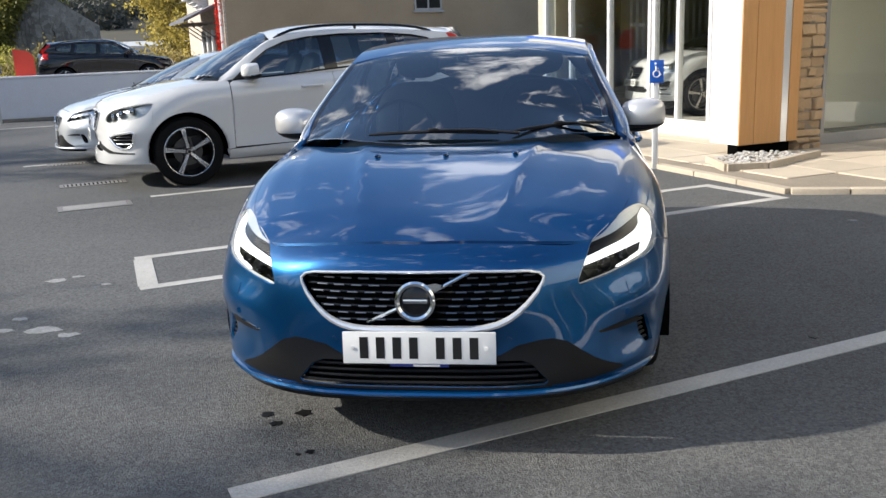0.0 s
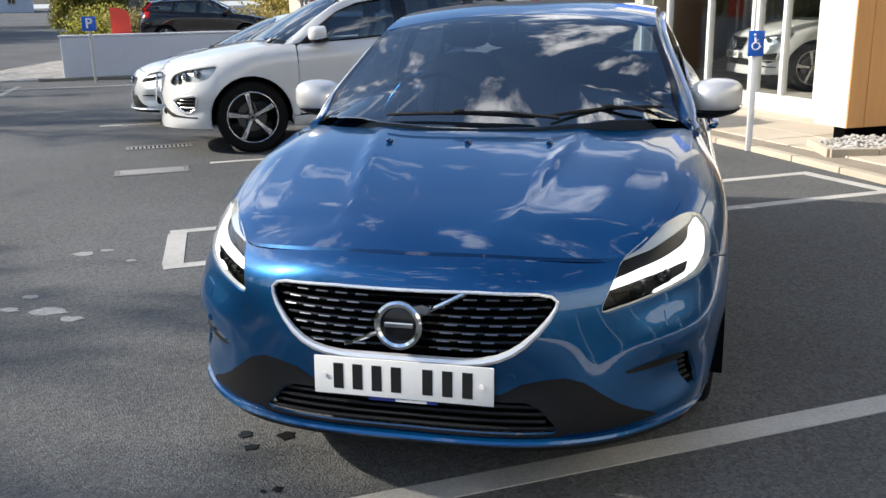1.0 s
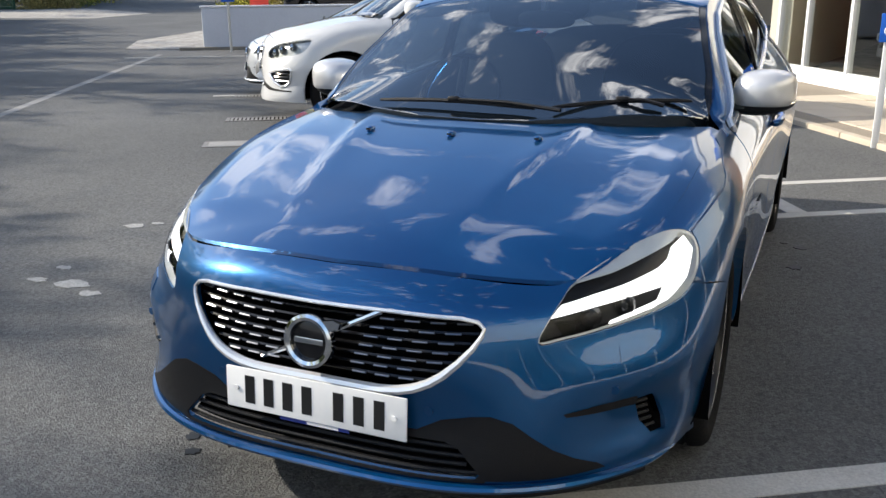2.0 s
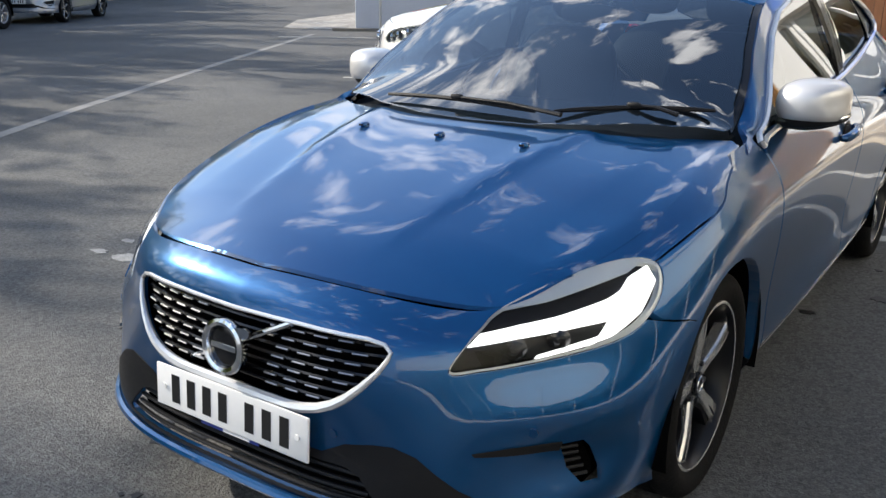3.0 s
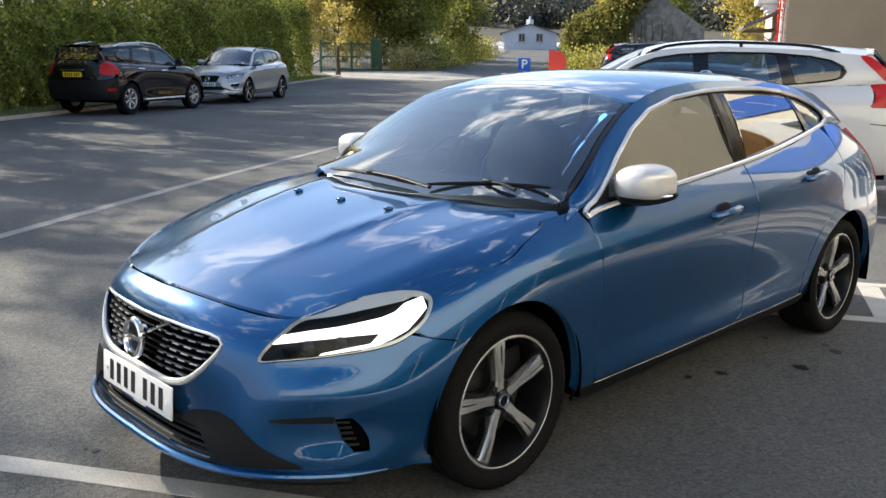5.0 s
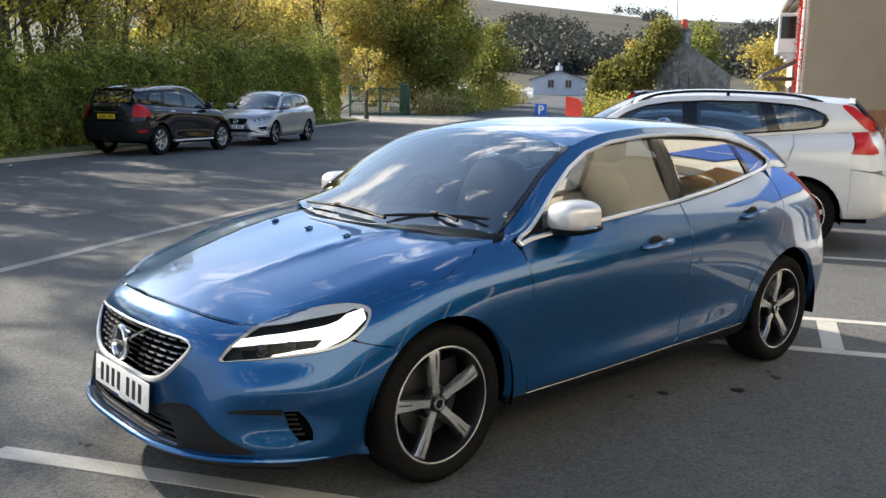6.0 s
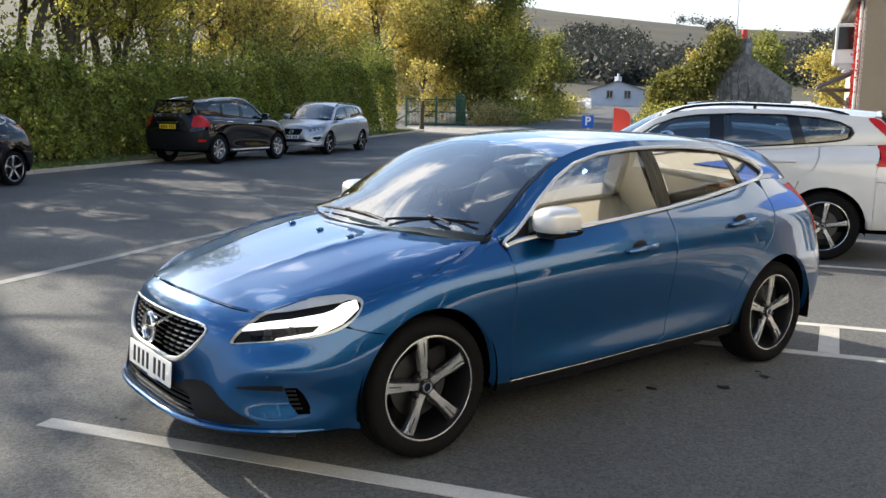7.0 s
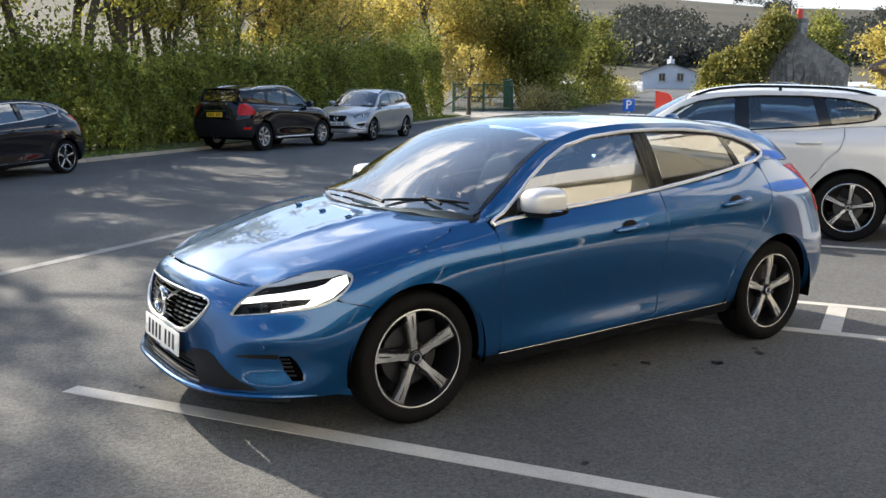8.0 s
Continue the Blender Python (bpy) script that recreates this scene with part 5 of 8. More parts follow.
def suv(paint, label, rails=True, low_rear=False, group="", plate_back=False, cladding=None, fog=True):
    """A tall five-door estate on big wheels; low_rear: short lamps beside the tailgate instead of tall ones."""
    car = thing("suv_car", label, "car", group)
    base = hatch_shell(False)
    ym = ((-.93, 0, 2.647, 3.48), (-.90, 0, 2.774, 3.74))
    zm = ((.2, .3, .45, .62, .72, .90, 1.0, 1.18), (.25, .37, .56, .79, .915, 1.07, 1.13, 1.24))
    rows = warp(base.rows.tolist(), 1.045, ym, zm)
    rows[-1] = [(x, y + .13 * min(1, max(0, y - 3.0) / .3), z) for x, y, z in rows[-1]]
    rows[-2] = [(x, y + .06 * min(1, max(0, y - 3.0) / .3), z) for x, y, z in rows[-2]]
    zz = lambda z: float(np.interp(z, zm[0], zm[1]))
    crest = [(float(np.interp(y, *ym)), zz(z) + .012) for y, z in ((-.82, .712), (-.7, .755), (-.5, .805), (-.25, .865), (0, .915), (.2, .952), (.5, .985))]
    dome = [(.10, 1.10), (.35, 1.25), (.65, 1.42), (.95, 1.56), (1.2, 1.625), (1.6, 1.665), (2.1, 1.665), (2.6, 1.64), (3.1, 1.60), (3.5, 1.55), (3.7, 1.50)]
    rail = [(.10, .785, 1.085), (.40, .775, 1.105), (.6, .742, 1.235), (.8, .705, 1.375), (1.0, .675, 1.49), (1.3, .662, 1.558), (1.8, .668, 1.585), (2.4, .660, 1.570), (3.0, .640, 1.530), (3.4, .610, 1.490), (3.7, .58, 1.44)]
    S = Shell(rows, crest, dome, rail, ridge=((-.72, .26, .30, .42, .006, .05),), fall=[(-.85, .63, .11), (-.65, .63, .105), (-.5, .70, .078), (-.285, .775, .07), (0, .80, .055), (.42, .81, .045)])
    fx, fy, lo = S.fx, S.fy, S.low
    AF, AR, R, RA = (0, .37), (2.774, .37), .365, .415
    belt = lambda y: float(S.belt(y)[2])
    st = .045
    edge = [S.along[-1](np.array(u)) for u in np.linspace(0, 6, 30)]
    front = [(float(p[0]), float(p[1]) + .003) for p in edge if p[1] < .36]
    half = front[1:] + [(.775, .37), (.62, .25), (.40, .16), (.20, .118), (0, .108)]
    sheet("bonnet", [front[0]] + half + [(-x, y) for x, y in reversed(half[:-1])], S.hood, paint, car, step=st, mirror=False)
    both = lambda u, z: (math.copysign(S.low(abs(u), z)[0], u), *S.low(abs(u), z)[1:])
    sym = lambda h: [p for p in h if p[0] > .004] + [(-u, z) for u, z in reversed(h) if u > .004]
    gr = [fx(max(x, 1e-3), z) for x, z in ((0, .83), (.30, .825), (.36, .80), (.34, .73), (.28, .635), (.20, .610), (0, .605))]
    il = [fx(max(x, 1e-3), z) for x, z in ((0, .50), (.42, .50), (.50, .43), (.47, .40), (0, .395))]
    fog_h = [fx(.60, .553), fx(.70, .583), fy(-.56, .606), fy(-.535, .59), fy(-.555, .47), fy(-.60, .435), fx(.74, .425), fx(.69, .46)] if fog else []
    lamp = smooth_loop([fx(.52, .712), fx(.545, .80), fx(.62, .842), fx(.73, .872), fy(-.44, .888), fy(-.345, .897), fy(-.322, .872), fy(-.40, .778), fy(-.52, .735), fx(.66, .702)], 3)
    arcf = lambda c, r, a0, a1: [fy(y, z) for y, z in arc(c[0], c[1], r, a0, a1, 14)]
    shut = [(u, float(S.along[-1](np.array(u))[2]) - .004) for u in np.linspace(0, 1.7, 10)]
    full = shut + lamp[8::-1] + lamp[29:17:-1] + [fy(-.335, .80)] + arcf(AF, RA, 149, 196) + [(u, .27) for u in np.linspace(4.0, 0, 14)]
    holes = [sym(gr), sym(il)] + ([fog_h, [(-u, z) for u, z in fog_h]] if fog else [])
    sheet("front_bumper", full + [(-u, z) for u, z in reversed(full) if u > 1e-3], both, paint, car, holes=holes, step=st, sx=.32, mirror=False)
    top_line = [(u, float(S.along[-1](np.array(u))[2]) - .004) for u in np.linspace(1.75, 5.95, 28)]
    wing = top_line + [fy(.485, 1.075), fy(.492, .90), fy(.492, .60), fy(.488, .42), fy(.488, .372), fy(.40, .36)] + arcf(AF, RA, -4, 149) + [fy(-.33, .80)] + lamp[18:7:-1]
    sheet("wing", wing, lo, paint, car, step=st, sx=.36, skirt=.03)
    d1 = [fy(.50, 1.06), fy(.50, .80), fy(.50, .60), fy(.494, .40), fy(.502, .382), fy(1.5, .395), fy(1.56, .43), fy(1.60, .70), fy(1.64, belt(1.64) - .004)] + [fy(y, belt(y) - .004) for y in np.linspace(1.5, .55, 10)]
    sheet("front_door", d1, lo, paint, car, step=st, sx=.62, skirt=.02)
    d2 = [fy(2.15, .40), fy(1.52, .395), fy(1.57, .43), fy(1.61, .70), fy(1.65, belt(1.65) - .004)] + [fy(y, belt(y) - .004) for y in np.linspace(1.75, 2.675, 10)] + [fy(2.68, 1.10), fy(2.64, .98), fy(2.50, .85)] + [fy(y, z) for y, z in arc(AR[0], AR[1], RA + .08, 128, 176, 7)]
    sheet("rear_door", d2, lo, paint, car, step=st, sx=.5, skirt=.02)
    sheet("sill", [fy(.40, .355), fy(1.0, .378), fy(1.5, .388), fy(2.2, .393), fy(2.33, .39), fy(2.33, .27), fy(1.2, .26), fy(.42, .26)], lo, cladding or paint, car, step=.06, sx=.55)
    last = S.nu - 1
    if low_rear:
        tl = [(11.05, .92), (10.85, 1.04), (11.0, 1.185), (12.1, 1.17), (12.35, 1.05), (12.3, .92)]
    else:
        tl = [(11.0, 1.02), (11.0, 1.07), (10.92, 1.15), (10.78, 1.235), (11.3, 1.235), (11.75, 1.14), (12.0, 1.08), (12.0, 1.02)]
        sheet("tail_panel", [(11.01, .862), (11.01, 1.012), (12.0, 1.012), (12.0, .862), (11.6, .842)], lo, paint, car, step=.06, sx=.36)
    rq = [fy(2.69, 1.11), fy(2.65, .98), fy(2.51, .855)] + [fy(y, z) for y, z in arc(AR[0], AR[1], RA + .072, 128, 176, 7)] + [fy(2.35, .39)] + arcf(AR, RA, 180, -2) + [fy(3.25, .35), (11.0, .36), (11.0, .86)]
    rq += ([(10.85, 1.04), (11.0, 1.18), (11.1, 1.235)] if low_rear else [(11.0, 1.0), (10.92, 1.12), (10.78, 1.232)]) + [(u, float(S.along[-1](np.array(u))[2]) - .004) for u in np.linspace(10.7, 9.80, 7)]
    sheet("rear_quarter", rq, lo, paint, car, step=st, sx=.4, skirt=.03)
    sheet("rear_bumper", [(11.01, .35), (11.01, .855), (11.6, .83)] + [(u, .80) for u in np.linspace(12, last, 6)] + [(u, .36) for u in np.linspace(last, 12, 6)], lo, cladding or paint, car, step=.06, sx=.36)
    tg = [(12.02, .86), (12.02, .81)] + [(u, .81) for u in np.linspace(12.3, last, 6)] + [(u, 1.236) for u in np.linspace(last, 12, 6)] + [(11.4, 1.236), (11.8, 1.12)]
    if low_rear:
        tg = [(11.3, .86), (11.7, .835), (12.1, .81)] + [(u, .81) for u in np.linspace(12.3, last, 6)] + [(u, 1.236) for u in np.linspace(last, 11.15, 9)]
    sheet("tailgate", tg, lo, paint, car, step=.06, sx=.36)
    sheet("tail_lamp", smooth_loop(tl, 3), lo, TAIL_RED, car, "red tail lamp", step=.04, sx=.36, push=.006 if low_rear else .003)
    if not low_rear:
        up_l = [(3.14, 1.50), (3.24, 1.495), (3.34, 1.42), (3.575, 1.243), (3.42, 1.243), (3.28, 1.36)]
        sheet("tail_lamp", smooth_loop(up_l, 3), S.flank, TAIL_RED, car, "red upper tail lamp", step=.05, push=.006)
    rx, rz = (lambda y: float(S.rail_x(y))), (lambda y: float(S.rail_z(y)))
    ws = [(0, .118), (.20, .128), (.40, .17), (.60, .262), (.74, .385), (.755, .43)] + [(rx(y) - .03, y) for y in np.linspace(.5, .95, 8)] + [(.45, 1.0), (.25, 1.025), (0, 1.035)]
    sheet("windscreen", ws + [(-x, y) for x, y in reversed(ws[1:-1])], S.top, SCREEN, car, step=.08, skirt=.004, mirror=False)
    sheet("screen_edge", [(rx(y) - .002, y) for y in np.linspace(.40, 1.0, 9)] + [(rx(y) - .028, y) for y in np.linspace(.98, .43, 8)], S.top, paint, car, step=.05)
    end = 3.26 if not low_rear else 3.36
    roof = [(0, 1.045), (.25, 1.035), (.45, 1.01), (rx(1.0), 1.0)] + [(rx(y), y) for y in np.linspace(1.1, end - .1, 16)] + [(.5, end), (0, end + .02)]
    sheet("roof", roof + [(-x, y) for x, y in reversed(roof[1:-1])], S.top, paint, car, step=.08, mirror=False)
    # rear window and spoiler
    ez = lambda x: S.top(x, end)[2]
    wz, wy = 1.24, 3.54
    rw = [(-.52, 0), (.52, 0), (.48, 1), (-.48, 1)]
    sheet("rear_window", [(x, .06 + .86 * k) for x, k in rw], lambda x, k: (x, wy - (wy - end) * k + .012, wz + (ez(0) - wz - .03) * k), DARK_GLASS, car, step=.12, mirror=False, skirt=.003, push=.008)
    sheet("gate_frame", [(-.60, 0), (.60, 0), (.57, 1), (-.57, 1)], lambda x, k: (x, wy - (wy - end) * k, wz + (ez(0) - wz - .02) * k), paint, car, step=.12, mirror=False, skirt=.02)
    bm = bmesh.new()
    tube(bm, [(x, end + .03 - .05 * (x / .55) ** 2, ez(x) - .006) for x in np.linspace(-.56, .56, 15)], .034, 8, flat_by=.4)
    part("roof_spoiler", bm, paint, car)
    wt = [(.56, 1.105), (.66, 1.185), (.80, 1.29), (.95, 1.392), (1.15, 1.468), (1.4, 1.510), (1.8, 1.532), (2.3, 1.528), (2.66, 1.500), (2.86, 1.462), (2.98, 1.405), (3.01, 1.35)]
    wb = [(2.97, 1.292), (2.88, 1.268), (2.7, 1.243), (2.2, 1.198), (1.65, 1.158), (1.1, 1.118), (.6, 1.086), (.52, 1.085)]
    win = wt + wb
    side = [(.36, 1.075), (.41, 1.105)] + [(y, rz(y) - .002) for y in np.linspace(.46, end, 34)] + [(end + .10, 1.40), (3.52, 1.25), (3.2, belt(3.2) + .002)] + [(y, belt(y) + .001) for y in np.linspace(2.8, .5, 22)]
    sheet("side_frame", side, S.flank, paint, car, holes=[win], step=.04, skirt=.02)
    def clip(y0, y1, k0=0., k1=0.):
        tp = [(y, float(np.interp(y, [p[0] for p in wt], [p[1] for p in wt]))) for y in np.linspace(y0, y1, 14)]
        return tp + [(y, float(np.interp(y, [p[0] for p in wb[::-1]], [p[1] for p in wb[::-1]]))) for y in np.linspace(y1 + k1, y0 + k0, 14)]
    sheet("front_window", clip(.68, 1.53, -.02, .04), S.flank, SUV_GLASS, car, step=.1, skirt=.003, push=-.006)
    sheet("rear_door_window", clip(1.68, 2.33, .04, .10), S.flank, SUV_GLASS, car, step=.1, skirt=.003, push=-.006)
    sheet("quarter_window", clip(2.45, 2.97, .10, -.02), S.flank, SUV_GLASS, car, step=.1, skirt=.003, push=-.006)
    for a, b, k in ((1.53, 1.68, .04), (2.33, 2.45, .10)):
        sheet("door_pillar", clip(a, b, k, k), S.flank, GLOSS_BLACK, car, step=.06, push=-.003)
    sheet("mirror_triangle", [(.52, 1.085), (.56, 1.105), (.68, 1.20), (.66, 1.09)], S.flank, BLACK_PLASTIC, car, step=.06, push=-.003)
    bm = bmesh.new()
    tube(bm, [Vector(S.flank(y, z)) + Vector((.004, 0, 0)) for y, z in dense(win, .06)], .009, 6, closed=True, up=(1, 0, 0))
    pair("window_trim", bm, GLOSS_BLACK, car)
    if rails:
        bm = bmesh.new()
        ys = np.linspace(1.05, 2.95, 20)
        tube(bm, [(rx(y) - .03, y, rz(y) + .05 - .05 * (abs(y - 2.0) / .95) ** 6) for y in ys], .016, 8)
        for y in (1.12, 2.0, 2.88):
            cyl(bm, (rx(y) - .03, y, rz(y) - .02), (rx(y) - .03, y, rz(y) + .035), .018, seg=8)
        pair("roof_rail", bm, SATIN if low_rear else GLOSS_BLACK, car, "roof rail")
    # nose
    point = lambda u, z, out=0.0: Vector(both(u, z)) + Vector((0, -out, 0))
    sheet("grille_back", sym(gr), lambda u, z: point(u, z, -.05), VOID, car, step=.1, sx=.32, skirt=0, mirror=False)
    sheet("inlet_back", sym(il), lambda u, z: point(u, z, -.04), BLACK_PLASTIC, car, step=.1, sx=.32, skirt=0, mirror=False)
    bm = bmesh.new()
    tube(bm, [point(u, z, .004) for u, z in dense(sym(gr), .12)], .012, 6, closed=True, up=(0, 1, 0))
    part("grille_rim", bm, SATIN, car)
    for z in (.645, .68, .715, .75, .785):
        um = fx(float(np.interp(z, [.61, .635, .73, .80], [.2, .27, .33, .35])), z)[0]
        bm = bmesh.new()
        tube(bm, [point(u, z, -.01) for u in np.linspace(-um, um, 16)], .008, 6)
        part("grille_bar", bm, GLOSS_BLACK, car)
    emblem(car, (0, -.905, .715), .075, -6)
    if fog:
        sheet("fog_back", fog_h, lambda u, z: Vector(lo(u, z)) - Vector((.03, -.03, 0)), BLACK_PLASTIC, car, step=.08, sx=.32, skirt=0)
        bm = bmesh.new()
        tube(bm, [Vector(lo(u, z)) for u, z in dense(fog_h, .05)], .013, 6, closed=True, up=(0, 1, 0))
        pair("fog_surround", bm, SATIN, car)
        for z in (.482, .522, .556):
            a, b = fx(.70 - (z - .45) * .6, z), fy(-.575, z)
            bm = bmesh.new()
            tube(bm, [Vector(lo(a[0] + (b[0] - a[0]) * k, z)) - Vector((.006, -.008, 0)) for k in np.linspace(.05, 1, 8)], .007, 6)
            pair("fog_slat", bm, SATIN if z < .5 else GLOSS_BLACK, car)
        slot = [fx(.46, .475), fx(.56, .445), fx(.66, .405), fx(.76, .392), fy(-.545, .388), fy(-.545, .374), fx(.75, .376), fx(.62, .384), fx(.50, .42)]
        sheet("lower_slot", slot, lo, BLACK_PLASTIC, car, "black slot above the lower lip", step=.05, sx=.32, push=.003, skirt=.006)
    bowl = sheet("headlamp", lamp, lambda u, z: Vector(lo(u, z)) - Vector((.5, -.7, .2)) * .05, LAMP_GREY, car, "clear headlamp", step=.06, sx=.32, skirt=-.03)
    for (x, z) in ((.575, .762), (.665, .79), (.765, .82)):
        p = Vector(lo(*fx(x, z))) + Vector((-.015, .02, -.005))
        bm = bmesh.new()
        lathe(bm, [(.02, .040), (-.004, .036), (-.012, .022), (-.014, .001)], 16, "y", p)
        for k, b in enumerate(pair("lens", bm, REFLECTOR, car)):
            b.parent = bowl[k]
    for k, b in enumerate(sheet("lamp_cover", lamp, lo, CLEAR_GLASS, car, step=.06, sx=.32, skirt=.004)):
        b.parent, b.visible_shadow = bowl[k], False
    number_plate(car, (0, -.935, .56), -3)
    y_tail = float(S.low(last, .9)[1])
    pl = number_plate(car, (0, y_tail + .012, .92 if low_rear else 1.0), 4, yellow=True, turn=180)
    if low_rear:
        bm = bmesh.new()
        box(bm, -.33, y_tail - .01, 1.005, .33, y_tail + .022, 1.035, bevel=.005)
        part("gate_strip", bm, CHROME, car, "chrome strip over the plate")
        rf = [(11.25, .56), (11.25, .615), (11.9, .615), (11.95, .56)]
        sheet("rear_reflector", rf, lo, TAIL_RED, car, "red rear reflector", step=.06, sx=.36, push=.006)
        bm = bmesh.new()
        tube(bm, [(0, y_tail - .1, .36), (0, y_tail + .10, .36), (0, y_tail + .14, .40), (0, y_tail + .14, .44)], .018, 8)
        ball(bm, (0, y_tail + .14, .455), .025)
        box(bm, -.07, y_tail + .02, .33, .07, y_tail + .05, .42)
        part("tow_bar", bm, BLACK_PLASTIC, car, "black tow ball")
    door_mirror(car, (.955, .72, 1.175), paint, w=.23, h=.17)
    door_handle(car, S, 1.26, 1.50, .985, .99, paint if not low_rear else CHROME, cup=False)
    door_handle(car, S, 2.22, 2.46, 1.04, 1.045, paint if not low_rear else CHROME, cup=False)
    if low_rear:
        bm = bmesh.new()
        box(bm, .80, .52, .315, .955, 2.28, .355, bevel=.012)
        pair("running_board", bm, SATIN, car, "silver running board")
    for x in (-.38, .38):
        seat(car, x, 1.15, .68)
    seat(car, 0, 2.15, .68, True)
    bm = bmesh.new()
    blob(bm, (0, .62, .98), .70, .28, .12, 3.5)
    part("dashboard", bm, SEAT_CLOTH, car)
    bm = bmesh.new()
    box(bm, -.78, -.55, .30, .78, 3.45, .42)
    part("underbody", bm, VOID, car, smooth=False)
    for cy, cz in (AF, AR):
        for s in (1, -1):
            bm = bmesh.new()
            pts = arc(cy, cz, RA + .006, -12, 192, 18)
            a, b = [bm.verts.new((s * .925, y, z)) for y, z in pts], [bm.verts.new((s * .58, y, z)) for y, z in pts]
            for i in range(len(pts) - 1):
                bm.faces.new((a[i], a[i + 1], b[i + 1], b[i]))
            bm.faces.new(b)
            part("wheel_well", bm, VOID, car, smooth=False)
            wheel(car, s * .915, cy, R, .258 if not low_rear else .235, .235, turn=10 + cy * 20, side=s, **({} if not low_rear else dict(spokes=7, back=GREY_FRAME, twin=False)))
    return car

# ---- the place ----
def ground_height(x, y):
    """Level round the cars; the lane climbs gently towards the far house."""
    d = max(0.0, (-x * 0.78 + y * 0.62))
    return 0.0125 * max(0.0, min(d, 60) - 22) + 0.032 * max(0.0, min(d, 140) - 60)


AX, BX = Vector((.86, .51)), Vector((-.51, .86))     # along and across the rows of bays


def slab(name, pts, z, mat, parent=None, thick=0.004, label="", follow=True):
    """A flat piece of that outline, its top at height z over the ground."""
    bm = bmesh.new()
    vs = [bm.verts.new((x, y, (ground_height(x, y) if follow else 0) + z)) for x, y in pts]
    f = bm.faces.new(vs)
    bm.normal_update()
    if f.normal.z < 0:
        bmesh.ops.reverse_faces(bm, faces=[f])
    r = bmesh.ops.extrude_face_region(bm, geom=[f])
    bmesh.ops.translate(bm, vec=(0, 0, -thick), verts=[v for v in r["geom"] if isinstance(v, bmesh.types.BMVert)])
    bmesh.ops.recalc_face_normals(bm, faces=bm.faces)
    return obj(name, bm, mat, False, parent, label)


def strip(p, q, w):
    p, q = Vector(p), Vector(q)
    n = Vector((-(q - p).y, (q - p).x)).normalized() * w / 2
    return [p + n, q + n, q - n, p - n]


def ragged(cx, cy, r, seed, n=14, stretch=(1, 1)):
    rnd = random.Random(seed)
    return [(cx + stretch[0] * r * (.55 + .6 * rnd.random()) * math.cos(k * math.tau / n), cy + stretch[1] * r * (.55 + .6 * rnd.random()) * math.sin(k * math.tau / n)) for k in range(n)]


bm = bmesh.new()
xs = [-900, -500, -300, -200] + list(range(-160, 61, 4)) + [100, 300, 900]
ys = [-900, -300, -100, -60] + list(range(-40, 161, 4)) + [200, 300, 500, 900]
grid = [[bm.verts.new((x, y, ground_height(x, y))) for y in ys] for x in xs]
for i in range(len(xs) - 1):
    for j in range(len(ys) - 1):
        bm.faces.new((grid[i][j], grid[i + 1][j], grid[i + 1][j + 1], grid[i][j + 1]))
tagged(obj("ground", bm, ASPHALT), "dark grey asphalt car park and lane", "ground", kind="structure")


def mark(pts, label, mat=LINE_PAINT, z=.004, name="painted_line", category="road marking"):
    return tagged(slab(name, pts, z, mat), label, category, kind="structure")


U = Vector((.842, .540))
mark(strip((-.57, -1.25), Vector((-.57, -1.25)) + U * 6.0, .105), "worn white bay line on the asphalt")
a0, b0 = Vector((-2.47, 1.93)), Vector((-2.06, 1.17))
mark(strip(a0, a0 + U * 5.15, .095), "white bay line running to the kerb")
mark(strip(b0, b0 + U * 5.25, .095), "white bay line running to the kerb")
n0 = (b0 - a0).normalized()
mark(strip(a0 + U * .05 + n0 * .05, b0 + U * .05 - n0 * .05, .12), "white line closing the bay end")
mark(strip(a0 + U * 3.62 + n0 * .05, b0 + U * 3.62 - n0 * .05, .13), "white line across the bay strip")
mark(strip(a0 + U * 5.10 + n0 * .05, b0 + U * 5.20 - n0 * .05, .10), "white line along the kerb")
mark(strip((-3.60, 4.55), Vector((-3.60, 4.55)) + U * 5.6, .09), "thin white bay line beside the white SUV")
mark(strip((-6.6, 7.1), Vector((-6.6, 7.1)) + U * 4.2, .09), "thin white bay line between parked cars")
mark(strip((-12.9, 12.2), (-8.2, 15.0), .09), "white line in front of the low wall")
# concrete channel between lane and car park
seam = [(-2.0, -4.45), (-4.03, -1.11), (-5.80, 1.53), (-6.75, 3.0), (-9.1, 6.9), (-11.45, 10.85), (-12.9, 13.3)]
for p, q in zip(seam, seam[1:]):
    mark(strip(p, q, .13), "pale concrete drainage channel across the asphalt", CHANNEL, .003, "channel", "channel")
# flecks of old paint
for k, (x, y, r) in enumerate(((-2.2, .38, .10), (-2.02, .30, .07), (-2.42, .36, .06), (-2.45, .56, .05), (-2.71, 1.36, .08), (-2.62, 1.45, .05), (-2.33, 1.27, .04), (2.02, .05, .07), (1.95, .12, .05), (2.6, 3.0, .04))):
    mark(ragged(x, y, r, k, stretch=(1.0, .65)), "small fleck of old white paint", WORN_PAINT, .0035, "paint_fleck", "paint fleck")
for k, (x, y, r) in enumerate(((-.52, -.60, .035), (-.66, -.62, .028), (-.60, -.70, .030), (-.40, -.93, .018), (-.44, -.95, .012), (1.01, 1.98, .045), (.78, 1.62, .030), (1.02, 2.35, .035), (.93, 2.42, .02), (1.62, .35, .022), (.70, 1.45, .02), (.66, 2.3, .02))):
    mark(ragged(x, y, r, 40 + k), "black oil drip on the asphalt", OIL, .003, "oil_drip", "oil stain")


